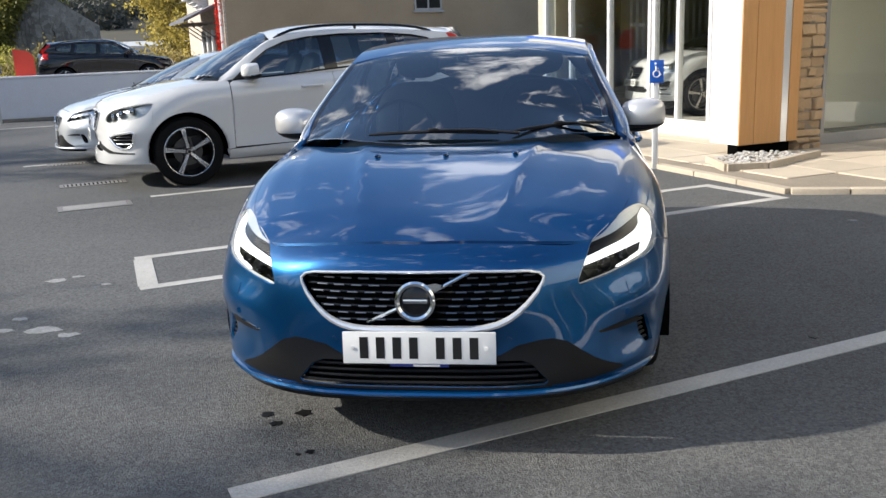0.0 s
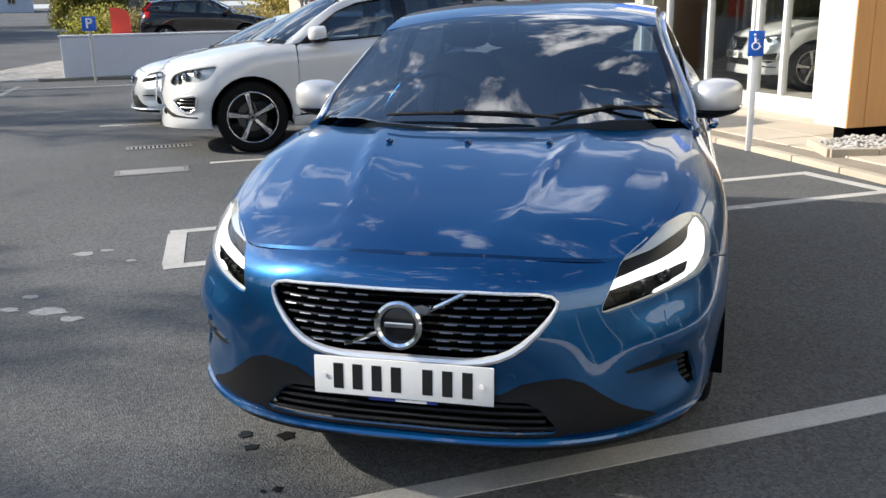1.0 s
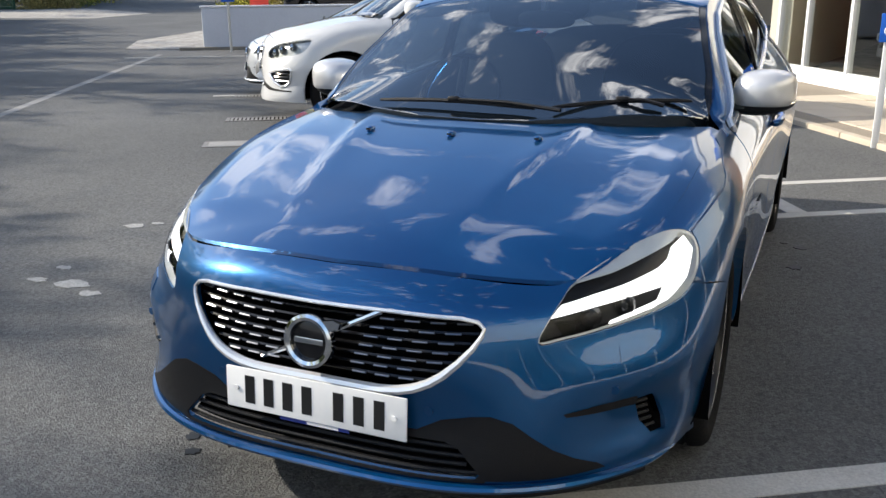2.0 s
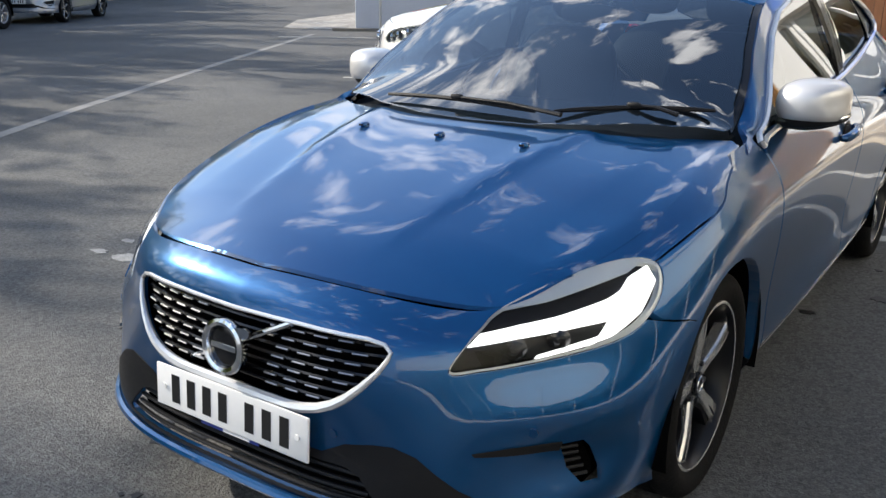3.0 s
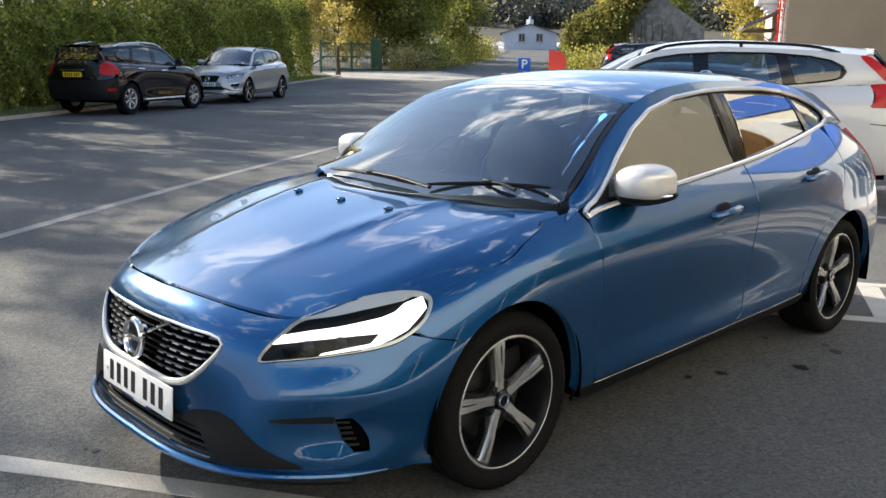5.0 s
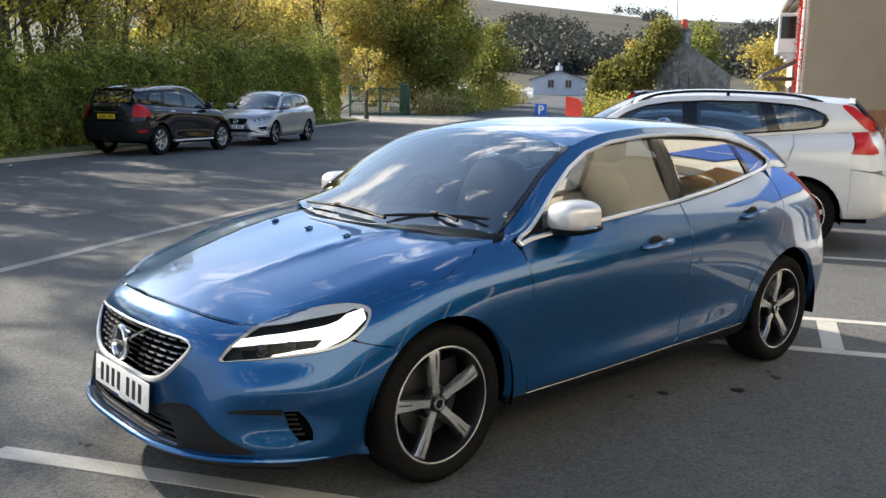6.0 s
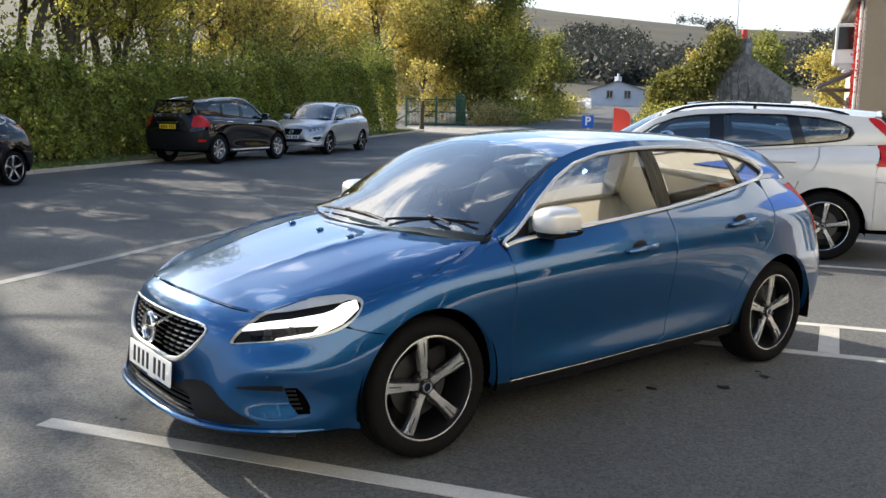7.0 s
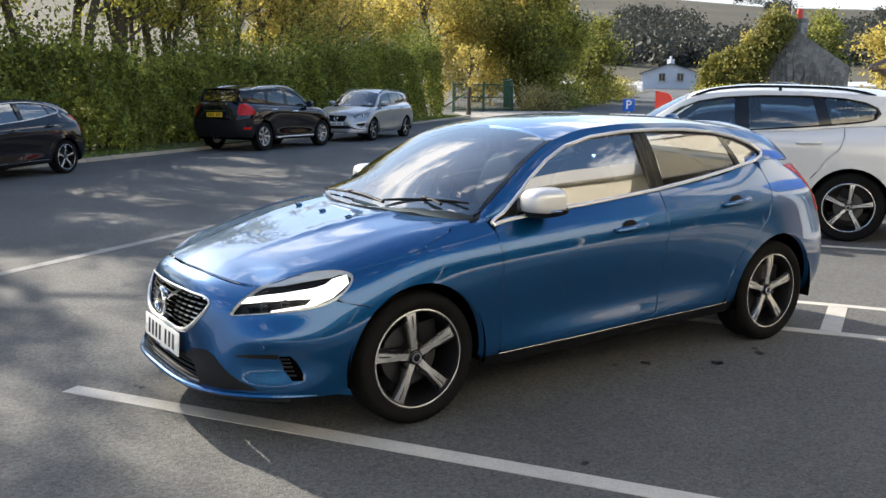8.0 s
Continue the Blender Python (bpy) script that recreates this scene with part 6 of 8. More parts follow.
# drain covers
def drain(cx, cy, w, d, bars_n, label, mat, rim):
    ob = thing("drain_cover", label, "drain cover", at=Matrix.Translation((cx, cy, 0)) @ Matrix.Rotation(math.atan2(U.y, U.x), 4, "Z"))
    bm = bmesh.new()
    for x0, y0, x1, y1 in ((-w / 2 - .04, -d / 2 - .04, w / 2 + .04, -d / 2), (-w / 2 - .04, d / 2, w / 2 + .04, d / 2 + .04), (-w / 2 - .04, -d / 2, -w / 2, d / 2), (w / 2, -d / 2, w / 2 + .04, d / 2)):
        box(bm, x0, y0, -.02, x1, y1, .006)
    part("frame", bm, rim, ob, smooth=False)
    if bars_n:
        # near-black fill below the bars stands in for the dark of the pit
        bm = bmesh.new()
        box(bm, -w / 2, -d / 2, -.02, w / 2, d / 2, .0015)
        part("pit", bm, VOID, ob, smooth=False)
        for k in range(bars_n):
            x = -w / 2 + w * (k + .5) / bars_n
            bm = bmesh.new()
            box(bm, x - w / bars_n * .3, -d / 2, -.01, x + w / bars_n * .3, d / 2, .006)
            part("grate_bar", bm, mat, ob, smooth=False)
    else:
        bm = bmesh.new()
        box(bm, -w / 2 + .004, -d / 2 + .004, -.02, w / 2 - .004, d / 2 - .004, .007, bevel=.002)
        part("lid", bm, mat, ob)


drain(-3.92, 4.05, .58, .24, 0, "pale worn metal access cover in the asphalt", PALE_IRON, IRON)
drain(-4.72, 5.48, .62, .20, 14, "cast iron drain grating in the asphalt", PALE_IRON, IRON)
drain(-6.0, 7.35, .62, .20, 14, "cast iron drain grating below parked cars", PALE_IRON, IRON)

# ---- raised forecourt of the showroom ----
A0, B0 = Vector((1.52, 5.86)), Vector((2.44, 4.18))
edge_line = [A0 + BX * 7.0, A0, B0, Vector((3.4, 4.12)), Vector((8.6, 4.0))]
base = slab("pavement", [*edge_line, (8.6, 12.0), (2.0, 16.0)], .042, JOINT, thick=.3, follow=False)
tagged(base, "raised forecourt of buff paving slabs", "pavement", kind="structure")


def kerb_row(pts, name, parent, w=.13, top=.10, length=.6, mat=KERB_STONE):
    for p, q in zip(pts, pts[1:]):
        p, q = Vector(p), Vector(q)
        n = max(1, round((q - p).length / length))
        for k in range(n):
            a, b = p + (q - p) * (k + .008) / n, p + (q - p) * (k + .992) / n
            d = (b - a).normalized()
            s = Vector((-d.y, d.x))
            bm = bmesh.new()
            g = ground_height(*a)
            box(bm, 0, -w / 2, -.08, (b - a).length, w / 2, top, bevel=.014, seg=2)
            bmesh.ops.transform(bm, matrix=Matrix.Translation((a.x, a.y, g)) @ Matrix.Rotation(math.atan2(d.y, d.x), 4, "Z"), verts=bm.verts)
            part(name, bm, mat, parent)


kerb_row(edge_line, "kerb_stone", base, top=.052, w=.11)
tile = bpy.data.meshes.new("slab")
bm = bmesh.new()
box(bm, -.296, -.296, -.04, .296, .296, .0, bevel=.006, seg=1)
bm.to_mesh(tile)
bm.free()
tile.materials.append(SLAB)
poly = [tuple(p) for p in ([A0 + BX * 6.0 + AX * .1, A0 + AX * .10, B0 + Vector((.02, .10)), Vector((3.4, 4.22)), Vector((8.4, 4.1)), Vector((8.4, 12.0)), Vector((2.0, 13))])]
rnd = random.Random(5)
for i in range(-14, 16):
    for j in range(-16, 16):
        c = A0 + AX * (i * .602) + BX * (j * .602)
        if all(inside(tuple(c + AX * da + BX * db), poly) for da in (-.28, .28) for db in (-.28, .28)) and c.y < 9.5:
            t = new("slab", tile)
            t.parent = base
            t.matrix_local = Matrix.Translation((c.x, c.y, .054 + rnd.uniform(-.003, .003))) @ Matrix.Rotation(math.atan2(AX.y, AX.x), 4, "Z") @ pose(0, 0, 0, rnd.uniform(-.3, .3), rnd.uniform(-.3, .3), 0)


def wall_piece(name, p, q, z0, z1, t, mat, label="", category="wall", parent=None, kind="structure", bevel=.004):
    """A straight upright slab from p to q in the plan, thickness t."""
    p, q = Vector(p), Vector(q)
    d = q - p
    bm = bmesh.new()
    box(bm, 0, -t / 2, z0, d.length, t / 2, z1, bevel=bevel, seg=1)
    bmesh.ops.transform(bm, matrix=Matrix.Translation((p.x, p.y, 0)) @ Matrix.Rotation(math.atan2(d.y, d.x), 4, "Z"), verts=bm.verts)
    ob = obj(name, bm, mat, True, parent)
    if parent is None:
        tagged(ob, label, category, kind=kind)
    elif label:
        ob["label"] = label
    return ob


# showroom: clad corner column, stone pier, glazing
K = Vector((2.40, 6.30))
col = thing("clad_column", "column clad in white and tan panels on a dark plinth", "column")
wall_piece("plinth", K + BX * .12 + AX * .02, K + BX * .12 + AX * .76, .03, .185, .16, VOID, parent=col)
m_col = Matrix.Translation((K.x, K.y, 0)) @ Matrix.Rotation(math.atan2(AX.y, AX.x), 4, "Z")
# the lit stripe on the tan face is put into a satin silver strip
for nm, b, mt in (("white_panel", (0, .008, .17, .02, .47, 2.5), WHITE_FRAME), ("tan_panel", (.0, -.004, .17, .20, .03, 2.5), TAN), ("tan_panel", (.204, -.004, .17, .58, .03, 2.5), TAN), ("tan_panel", (.684, -.004, .17, .83, .03, 2.5), TAN), ("metal_strip", (.584, .002, .17, .680, .028, 2.5), SATIN), ("core", (.03, .035, .18, .81, .45, 2.48), CREAM)):
    bm = bmesh.new()
    box(bm, *b, bevel=.003, seg=1)
    bmesh.ops.transform(bm, matrix=m_col, verts=bm.verts)
    part(nm, bm, mt, col)
# pier of coursed sandstone
pier = thing("stone_pier", "pier of rough coursed sandstone beside the glazing", "pier")
rnd = random.Random(8)
z = .04
while z < 2.45:
    h = rnd.uniform(.055, .15)
    cut = rnd.choice((1, 2, 2, 3))
    wob = rnd.uniform(-.28, .28)
    for k in range(cut):
        bm = bmesh.new()
        x0, x1 = (.845 + .40 * max(0, min(1, (k + e + (wob if 0 < k + e < cut else 0)) / cut)) for e in (0, 1))
        o = rnd.uniform(-.03, .022)
        box(bm, x0 + .004, .05 + o, z + .006, x1 - .004, .42, z + h - .006, bevel=.014, seg=1)
        for v in bm.verts:
            v.co += Vector((rnd.uniform(-.009, .009), rnd.uniform(-.016, .016), rnd.uniform(-.008, .008)))
        bmesh.ops.transform(bm, matrix=m_col, verts=bm.verts)
        part("stone", bm, STONE, pier)
    z += h
bm = bmesh.new()
box(bm, .86, .075, .03, 1.23, .41, 2.48)
bmesh.ops.transform(bm, matrix=m_col, verts=bm.verts)
part("mortar", bm, JOINT, pier, smooth=False)
# gravel bed
bed = thing("gravel_bed", "low raised bed of pale pebbles below the column", "gravel bed")
for p, q in (((2.10, 5.28), (2.02, 5.92)), ((2.10, 5.28), (2.50, 5.36)), ((2.50, 5.36), (3.22, 6.22))):
    wall_piece("edging", p, q, .02, .118, .06, KERB_STONE, parent=bed)
bm = bmesh.new()
rnd = random.Random(3)
bp = [(2.13, 5.31), (2.49, 5.39), (3.16, 6.20), (2.5, 6.4), (2.06, 5.92)]
while len(bm.faces) < 320 * 20:
    x, y = rnd.uniform(2.0, 3.2), rnd.uniform(5.25, 6.5)
    if inside((x, y), bp):
        r = rnd.uniform(.010, .020)
        vs = bmesh.ops.create_icosphere(bm, subdivisions=1, radius=r)["verts"]
        bmesh.ops.transform(bm, matrix=Matrix.Translation((x, y, .088 + rnd.uniform(0, .02))) @ Matrix.Diagonal((1.3, 1, .7, 1)), verts=vs)
tagged(part("gravel", bm, PEBBLE, bed), kind="stuff")
slab("bed_fill", bp, .085, JOINT, bed, thick=.05, follow=False)


def glazing(name, origin, d, posts, z0, z1, label, frame_mat, sill=.12, transoms=(), depth=.07, w=.06):
    """A framed run of shop glass along direction d, with posts at those distances."""
    win = thing(name, label, "window")
    win["kind"] = "structure"
    m = Matrix.Translation((origin.x, origin.y, 0)) @ Matrix.Rotation(math.atan2(d.y, d.x), 4, "Z")
    def fr(x0, zz0, x1, zz1, dep=depth):
        bm = bmesh.new()
        box(bm, x0, -dep / 2, zz0, x1, dep / 2, zz1, bevel=.004, seg=1)
        bmesh.ops.transform(bm, matrix=m, verts=bm.verts)
        part("window_frame", bm, frame_mat, win)
    for p in posts:
        fr(p - w / 2, z0, p + w / 2, z1, depth + .02)
    for a, b in zip(posts, posts[1:]):
        fr(a + w / 2, z0, b - w / 2, z0 + sill)
        fr(a + w / 2, z1 - .08, b - w / 2, z1)
        for t in transoms:
            fr(a + w / 2, t - .025, b - w / 2, t + .025)
        bm = bmesh.new()
        box(bm, a + w / 2, -.005, z0 + sill, b - w / 2, .005, z1 - .08)
        bmesh.ops.transform(bm, matrix=m, verts=bm.verts)
        o = part("pane", bm, SHOP_GLASS, win, smooth=False)
        o.visible_shadow = False
    return win


D0 = Vector((2.80, 7.50))
glazing("window_1", D0, BX, [0, .06, .72, .80, 1.45, 1.98, 2.08, 3.1, 4.2, 5.0], .04, 2.5, "tall white-framed glass doors and shopfront", WHITE_FRAME, sill=.22)
R0 = K + AX * 1.27 + BX * .22
glazing("window_2", R0, AX, [0, .12, 1.9, 3.6], .04, 2.5, "grey-framed shop window beside the stone pier", GREY_FRAME, sill=.14)
E0, E1 = R0 + AX * 3.6, Vector((6.2, -34.0))
glazing("window_3", E1, (E0 - E1).normalized(), [k * 2.1 for k in range(int((E0 - E1).length / 2.1) + 1)] + [(E0 - E1).length], .04, 2.5, "long white-framed showroom glazing", WHITE_FRAME, sill=.3)
# upper walls, roof and back of the showroom
up0, up1 = 2.5, 5.4
DE = D0 + BX * 5.0
wall_piece("wall_north", DE, D0 - BX * .9, up0, up1, .35, CREAM, "cream upper wall over the glass doors")
wall_piece("wall_west", R0 - AX * .9, E0, up0, up1, .35, CREAM, "cream upper wall over the shop window")
wall_piece("wall_east", E1, E0, up0, up1, .35, CREAM, "cream upper wall of the showroom wing")
for p, q in ((DE, D0 - BX * .95), (R0 - AX * .95, E0), (E1, E0)):
    wall_piece("trim", p, q, up1, up1 + .35, .60, WHITE_FRAME, "white gutter board along the roof edge", "trim")
    wall_piece("trim", p, q, up0 - .02, up0 + .14, .46, WHITE_FRAME, "white band over the glazing", "trim")
slab("ceiling", [DE, D0, R0, E0, E1, (22, -34), (22, 22), (2, 22)], up0 + .02, WHITE_FRAME, thick=.1, follow=False)["kind"] = "structure"
slab("roof", [DE, D0, R0, E0, E1, (22, -34), (22, 22), (2, 22)], up1, SHADE_GREY_RENDER, thick=.1, follow=False)["kind"] = "structure"
slab("floor", [DE, D0, R0, E0, E1, (22, -34), (22, 22), (2, 22)], .056, CONCRETE, thick=.2, follow=False)["kind"] = "structure"
wall_piece("wall_back", (22, -34), (22, 22), 0, up1, .3, CREAM, "plain back wall of the showroom")
wall_piece("wall_end", (2, 22), (22, 22), 0, up1, .3, CREAM, "plain end wall of the showroom")
wall_piece("wall_side", DE, (2, 22), 0, up1, .3, CREAM, "plain side wall of the showroom")
wall_piece("wall_south", E1, (22, -34), 0, up1, .3, CREAM, "plain south wall of the showroom")
wall_piece("wall_partition", R0 + AX * .1 + BX * 1.3, R0 + AX * 3.2 + BX * 1.3, .05, 2.5, .1, CREAM, "pale partition inside the shop window")
# fascia sign: white shapes on blue
sign = thing("fascia_sign", "long blue fascia sign with plain white marks", "sign")
out = AX * -.24
wall_piece("panel", DE + out, D0 + out, 3.15, 4.15, .08, SIGN_BLUE, parent=sign)
for k in range(7):
    s0 = .5 + k * .62
    o2 = out - AX * .05
    wall_piece("sign_mark", D0 + BX * s0 + o2, D0 + BX * (s0 + .40), 3.4, 3.9, .02, SIGN_WHITE, parent=sign) if k != 3 else None
# vertical blinds deep inside
blind = thing("vertical_blind", "row of white vertical blind slats inside the showroom", "blind")
for k in range(34):
    p = Vector((1.9 + k * .13, 15.6 + k * .02))
    wall_piece("blind_slat", p, p + Vector((.06, .035)), .9, 2.45, .006, WHITE_FRAME, parent=blind, bevel=0)


# ---- signs ----
def disc_text(body, size, at, mat, parent, name):
    cu = bpy.data.curves.new(name, "FONT")
    cu.body, cu.size, cu.extrude, cu.align_x, cu.align_y = body, size, .002, "CENTER", "CENTER"
    cu.offset = size * .02
    tmp = bpy.data.objects.new("tmp", cu)
    scene.collection.objects.link(tmp)
    bpy.context.view_layer.update()
    me = bpy.data.meshes.new_from_object(tmp.evaluated_get(bpy.context.evaluated_depsgraph_get()))
    bpy.data.objects.remove(tmp)
    me.materials.append(mat)
    o = new(name, me)
    o.parent = parent
    o.matrix_local = at
    return o


ds = thing("disabled_bay_sign", "blue wheelchair sign on a slim white post", "sign", at=pose(1.46, 5.86, 0, 0, 0, 4))
bm = bmesh.new()
box(bm, -.028, -.02, 0, .028, .02, 1.0, bevel=.004)
part("post", bm, WHITE_FRAME, ds)
bm = bmesh.new()
box(bm, -.072, -.036, .90, .072, -.022, 1.135, bevel=.004)
board = part("board", bm, SIGN_BLUE, ds, "blue board")
bm = bmesh.new()
for p, q, r in (((-.012, 1.075), (-.004, 1.025), .009), ((-.004, 1.025), (.022, 1.022), .007), ((.022, 1.022), (.036, .985), .007), ((.036, .985), (.046, .988), .006), ((-.008, 1.05), (.018, 1.05), .006)):
    cyl(bm, (p[0], -.037, p[1]), (q[0], -.037, q[1]), r * .9, seg=8)
ball(bm, (-.014, -.037, 1.098), .012)
pts = arc(-.002, .995, .034, 110, 350, 16)
tube(bm, [(x, -.037, z) for x, z in pts], .006, 6, up=(0, 1, 0))
part("wheelchair_mark", bm, SIGN_WHITE, board, "white wheelchair symbol")
ps = thing("parking_sign", "small blue parking sign with white letter on a grey pole", "sign", at=pose(-11.8, 14.45, ground_height(-11.8, 14.45), 0, 0, 30))
bm = bmesh.new()
cyl(bm, (0, 0, 0), (0, 0, 1.42), .03, seg=12)
part("pole", bm, GALVANISED, ps)
bm = bmesh.new()
box(bm, -.15, -.05, 1.12, .15, -.034, 1.43, bevel=.004)
board = part("board", bm, SIGN_BLUE, ps)
disc_text("P", .30, pose(0, -.053, 1.275, 90), SIGN_WHITE, board, "letter")
rs = thing("red_sign", "red board with one rounded corner behind the white wall", "sign", at=pose(-12.0, 15.95, 0, 0, 0, 32))
bm = bmesh.new()
outl = [(-.22, .3), (.22, .3)] + arc(.0, 1.38, .22, 0, 80, 8) + [(-.22, 1.64)]
f = bm.faces.new([bm.verts.new((x, -.06, z)) for x, z in outl])
e = bmesh.ops.extrude_face_region(bm, geom=[f])
bmesh.ops.translate(bm, vec=(0, .12, 0), verts=[v for v in e["geom"] if isinstance(v, bmesh.types.BMVert)])
bmesh.ops.recalc_face_normals(bm, faces=bm.faces)
part("board", bm, SIGN_RED, rs, smooth=False)
bm = bmesh.new()
box(bm, -.22, -.05, 0, .24, .05, .3)
part("foot", bm, SIGN_RED, rs, smooth=False)

# ---- low white wall, verge behind it ----
W0 = Vector((-13.0, 15.0))
wall_piece("wall_1", W0, W0 + AX * 10.5, 0, .98, .26, SHADE_GREY_RENDER, "low white-painted rendered wall", "wall", bevel=.012)
wall_piece("trim", W0 - AX * .03, W0 + AX * 10.5, .98, 1.025, .31, WHITE_RENDER, "white coping on the low wall", "trim", bevel=.01)
wall_piece("baseboard", W0 - AX * .55 - BX * .22, W0 + AX * 8 - BX * .22, 0, .07, .12, GREY_TIMBER, "dark timber edging at the wall foot", "edging")
tagged(slab("pavement", [W0 + BX * .2 - AX * .2, W0 + AX * 10 + BX * .2, W0 + AX * 10 + BX * 3.0, W0 + BX * 9 - AX * 1.2, W0 + BX * 4 - AX * 2.4, W0 - AX * 2.0 + BX * .6], .012, CONCRETE, thick=.05), "patch of pale broken concrete beside the wall", "pavement", kind="structure")


tagged(slab("gravel_entrance", [(-35.6, 26.6), (-42.2, 30.3), (-42.6, 35.6), (-40.6, 38.6), (-31, 33.5), (-29.5, 28)], .008, CONCRETE, thick=.03), "pale sunlit gravel entrance before the gate", "entrance", kind="structure")
# ---- brown house ----
def house(name, label, p, q, back, eave, ridge, wall_mat, roof_mat, z0=0.0, over=.35):
    """A gabled house: front wall from p to q, going back along its normal; the ridge runs along p-q."""
    ob = thing(name, label, "house")
    p, q = Vector(p), Vector(q)
    d = (q - p).normalized()
    n = Vector((-d.y, d.x))
    c = [p, q, q + n * back, p + n * back]
    bm = bmesh.new()
    lo_, hi_ = [bm.verts.new((v.x, v.y, z0 - .3)) for v in c], [bm.verts.new((v.x, v.y, z0 + eave)) for v in c]
    r0, r1 = p + n * back / 2, q + n * back / 2
    R0_, R1_ = bm.verts.new((r0.x, r0.y, z0 + ridge)), bm.verts.new((r1.x, r1.y, z0 + ridge))
    bm.faces.new((lo_[0], lo_[1], hi_[1], hi_[0]))
    bm.faces.new((lo_[2], lo_[3], hi_[3], hi_[2]))
    bm.faces.new((lo_[1], lo_[2], hi_[2], R1_, hi_[1]))
    bm.faces.new((lo_[3], lo_[0], hi_[0], R0_, hi_[3]))
    bmesh.ops.recalc_face_normals(bm, faces=bm.faces)
    part("wall", bm, wall_mat, ob, smooth=False)
    for s, e0 in ((1, p), (-1, p + n * back)):
        slope = (ridge - eave) / (back / 2)
        a = e0 - n * over * s - d * over
        b = a + d * ((q - p).length + 2 * over)
        cz, tz = z0 + eave - slope * over, z0 + ridge
        m0, m1 = r0 - d * over, r1 + d * over
        bm = bmesh.new()
        f = bm.faces.new([bm.verts.new(v) for v in ((a.x, a.y, cz), (b.x, b.y, cz), (m1.x, m1.y, tz), (m0.x, m0.y, tz))])
        e = bmesh.ops.extrude_face_region(bm, geom=[f])
        bmesh.ops.translate(bm, vec=(0, 0, .12), verts=[v for v in e["geom"] if isinstance(v, bmesh.types.BMVert)])
        bmesh.ops.recalc_face_normals(bm, faces=bm.faces)
        part("roof", bm, roof_mat, ob, smooth=False)
    return ob, d, n


def window_in(ob, at, d, w, h, z, frame_mat=WHITE_FRAME, proud=.04):
    """A framed window on a wall: at: plan point of its middle, d: along the wall."""
    at, d = Vector(at), Vector(d)
    m = Matrix.Translation((at.x, at.y, z)) @ Matrix.Rotation(math.atan2(d.y, d.x), 4, "Z")
    bm = bmesh.new()
    for x0, z0, x1, z1 in ((-w / 2, -h / 2, -w / 2 + .07, h / 2), (w / 2 - .07, -h / 2, w / 2, h / 2), (-w / 2, -h / 2, w / 2, -h / 2 + .08), (-w / 2, h / 2 - .07, w / 2, h / 2), (-.03, -h / 2, .03, h / 2)):
        box(bm, x0, -proud, z0, x1, .02, z1)
    bmesh.ops.transform(bm, matrix=m, verts=bm.verts)
    wdw = part("window", bm, frame_mat, ob, smooth=False)
    bm = bmesh.new()
    box(bm, -w / 2 + .04, -.012, -h / 2 + .04, w / 2 - .04, .03, h / 2 - .04)
    bmesh.ops.transform(bm, matrix=m, verts=bm.verts)
    part("pane", bm, GLOSS_BLACK, wdw, smooth=False)
    bm = bmesh.new()
    box(bm, -w / 2 - .06, -proud - .05, -h / 2 - .07, w / 2 + .06, 0, -h / 2)
    bmesh.ops.transform(bm, matrix=m, verts=bm.verts)
    part("sill", bm, frame_mat, wdw, smooth=False)


C0 = Vector((-10.75, 25.9))
hs, hd, hn = house("brown_house", "tall brown pebbledashed house with a pale front", C0 + BX * 9, C0, 14.0, 5.3, 9.5, BROWN_DASH, SLATE)
window_in(hs, C0 + AX * 7.4 - BX * .01, AX, 1.1, .55, 2.9, GREY_FRAME)
# pale front wall on the lane side with porch, oriel and pipe
fo = -AX * .03
bm = bmesh.new()
box(bm, .04, -.05, 0, 8.95, .05, 5.25)
m_f = Matrix.Translation((C0.x + fo.x, C0.y + fo.y, 0)) @ Matrix.Rotation(math.atan2(BX.y, BX.x), 4, "Z")
bmesh.ops.transform(bm, matrix=m_f, verts=bm.verts)
part("front_wall", bm, PINK_DASH, hs, "pale pebbledash front", smooth=False)


def on_front(name, b, mat, label="", bevel=.01):
    bm = bmesh.new()
    box(bm, *b, bevel=bevel, seg=1)
    bmesh.ops.transform(bm, matrix=m_f, verts=bm.verts)
    return part(name, bm, mat, hs, label)


for x in (1.8, 3.0, 4.2):
    on_front("window", (x - .3, .04, .9, x + .3, .10, 2.0), GLOSS_BLACK)
    on_front("door_post", (x + .42, .04, .3, x + .62, .16, 2.2), WHITE_RENDER)
bm = bmesh.new()
f = bm.faces.new([bm.verts.new(v) for v in ((1.0, .05, 3.0), (5.4, .05, 3.0), (5.4, 1.25, 2.45), (1.0, 1.25, 2.45))])
e = bmesh.ops.extrude_face_region(bm, geom=[f])
bmesh.ops.translate(bm, vec=(0, 0, .09), verts=[v for v in e["geom"] if isinstance(v, bmesh.types.BMVert)])
bmesh.ops.recalc_face_normals(bm, faces=bm.faces)
bmesh.ops.transform(bm, matrix=m_f, verts=bm.verts)
part("porch_roof", bm, SLATE, hs, "slated lean-to porch roof", smooth=False)
for x in (1.15, 2.4, 3.6, 4.9):
    bm = bmesh.new()
    cyl(bm, (x, .06, 1.8), (x, 1.0, 2.50), .02, seg=6)
    cyl(bm, (x, .06, 2.42), (x, 1.15, 2.42), .02, seg=6)
    bmesh.ops.transform(bm, matrix=m_f, verts=bm.verts)
    part("porch_bracket", bm, GREY_TIMBER, hs)
orl = on_front("oriel", (3.2, .05, 3.35, 5.0, .75, 4.75), WHITE_RENDER, "white projecting oriel window", .03)
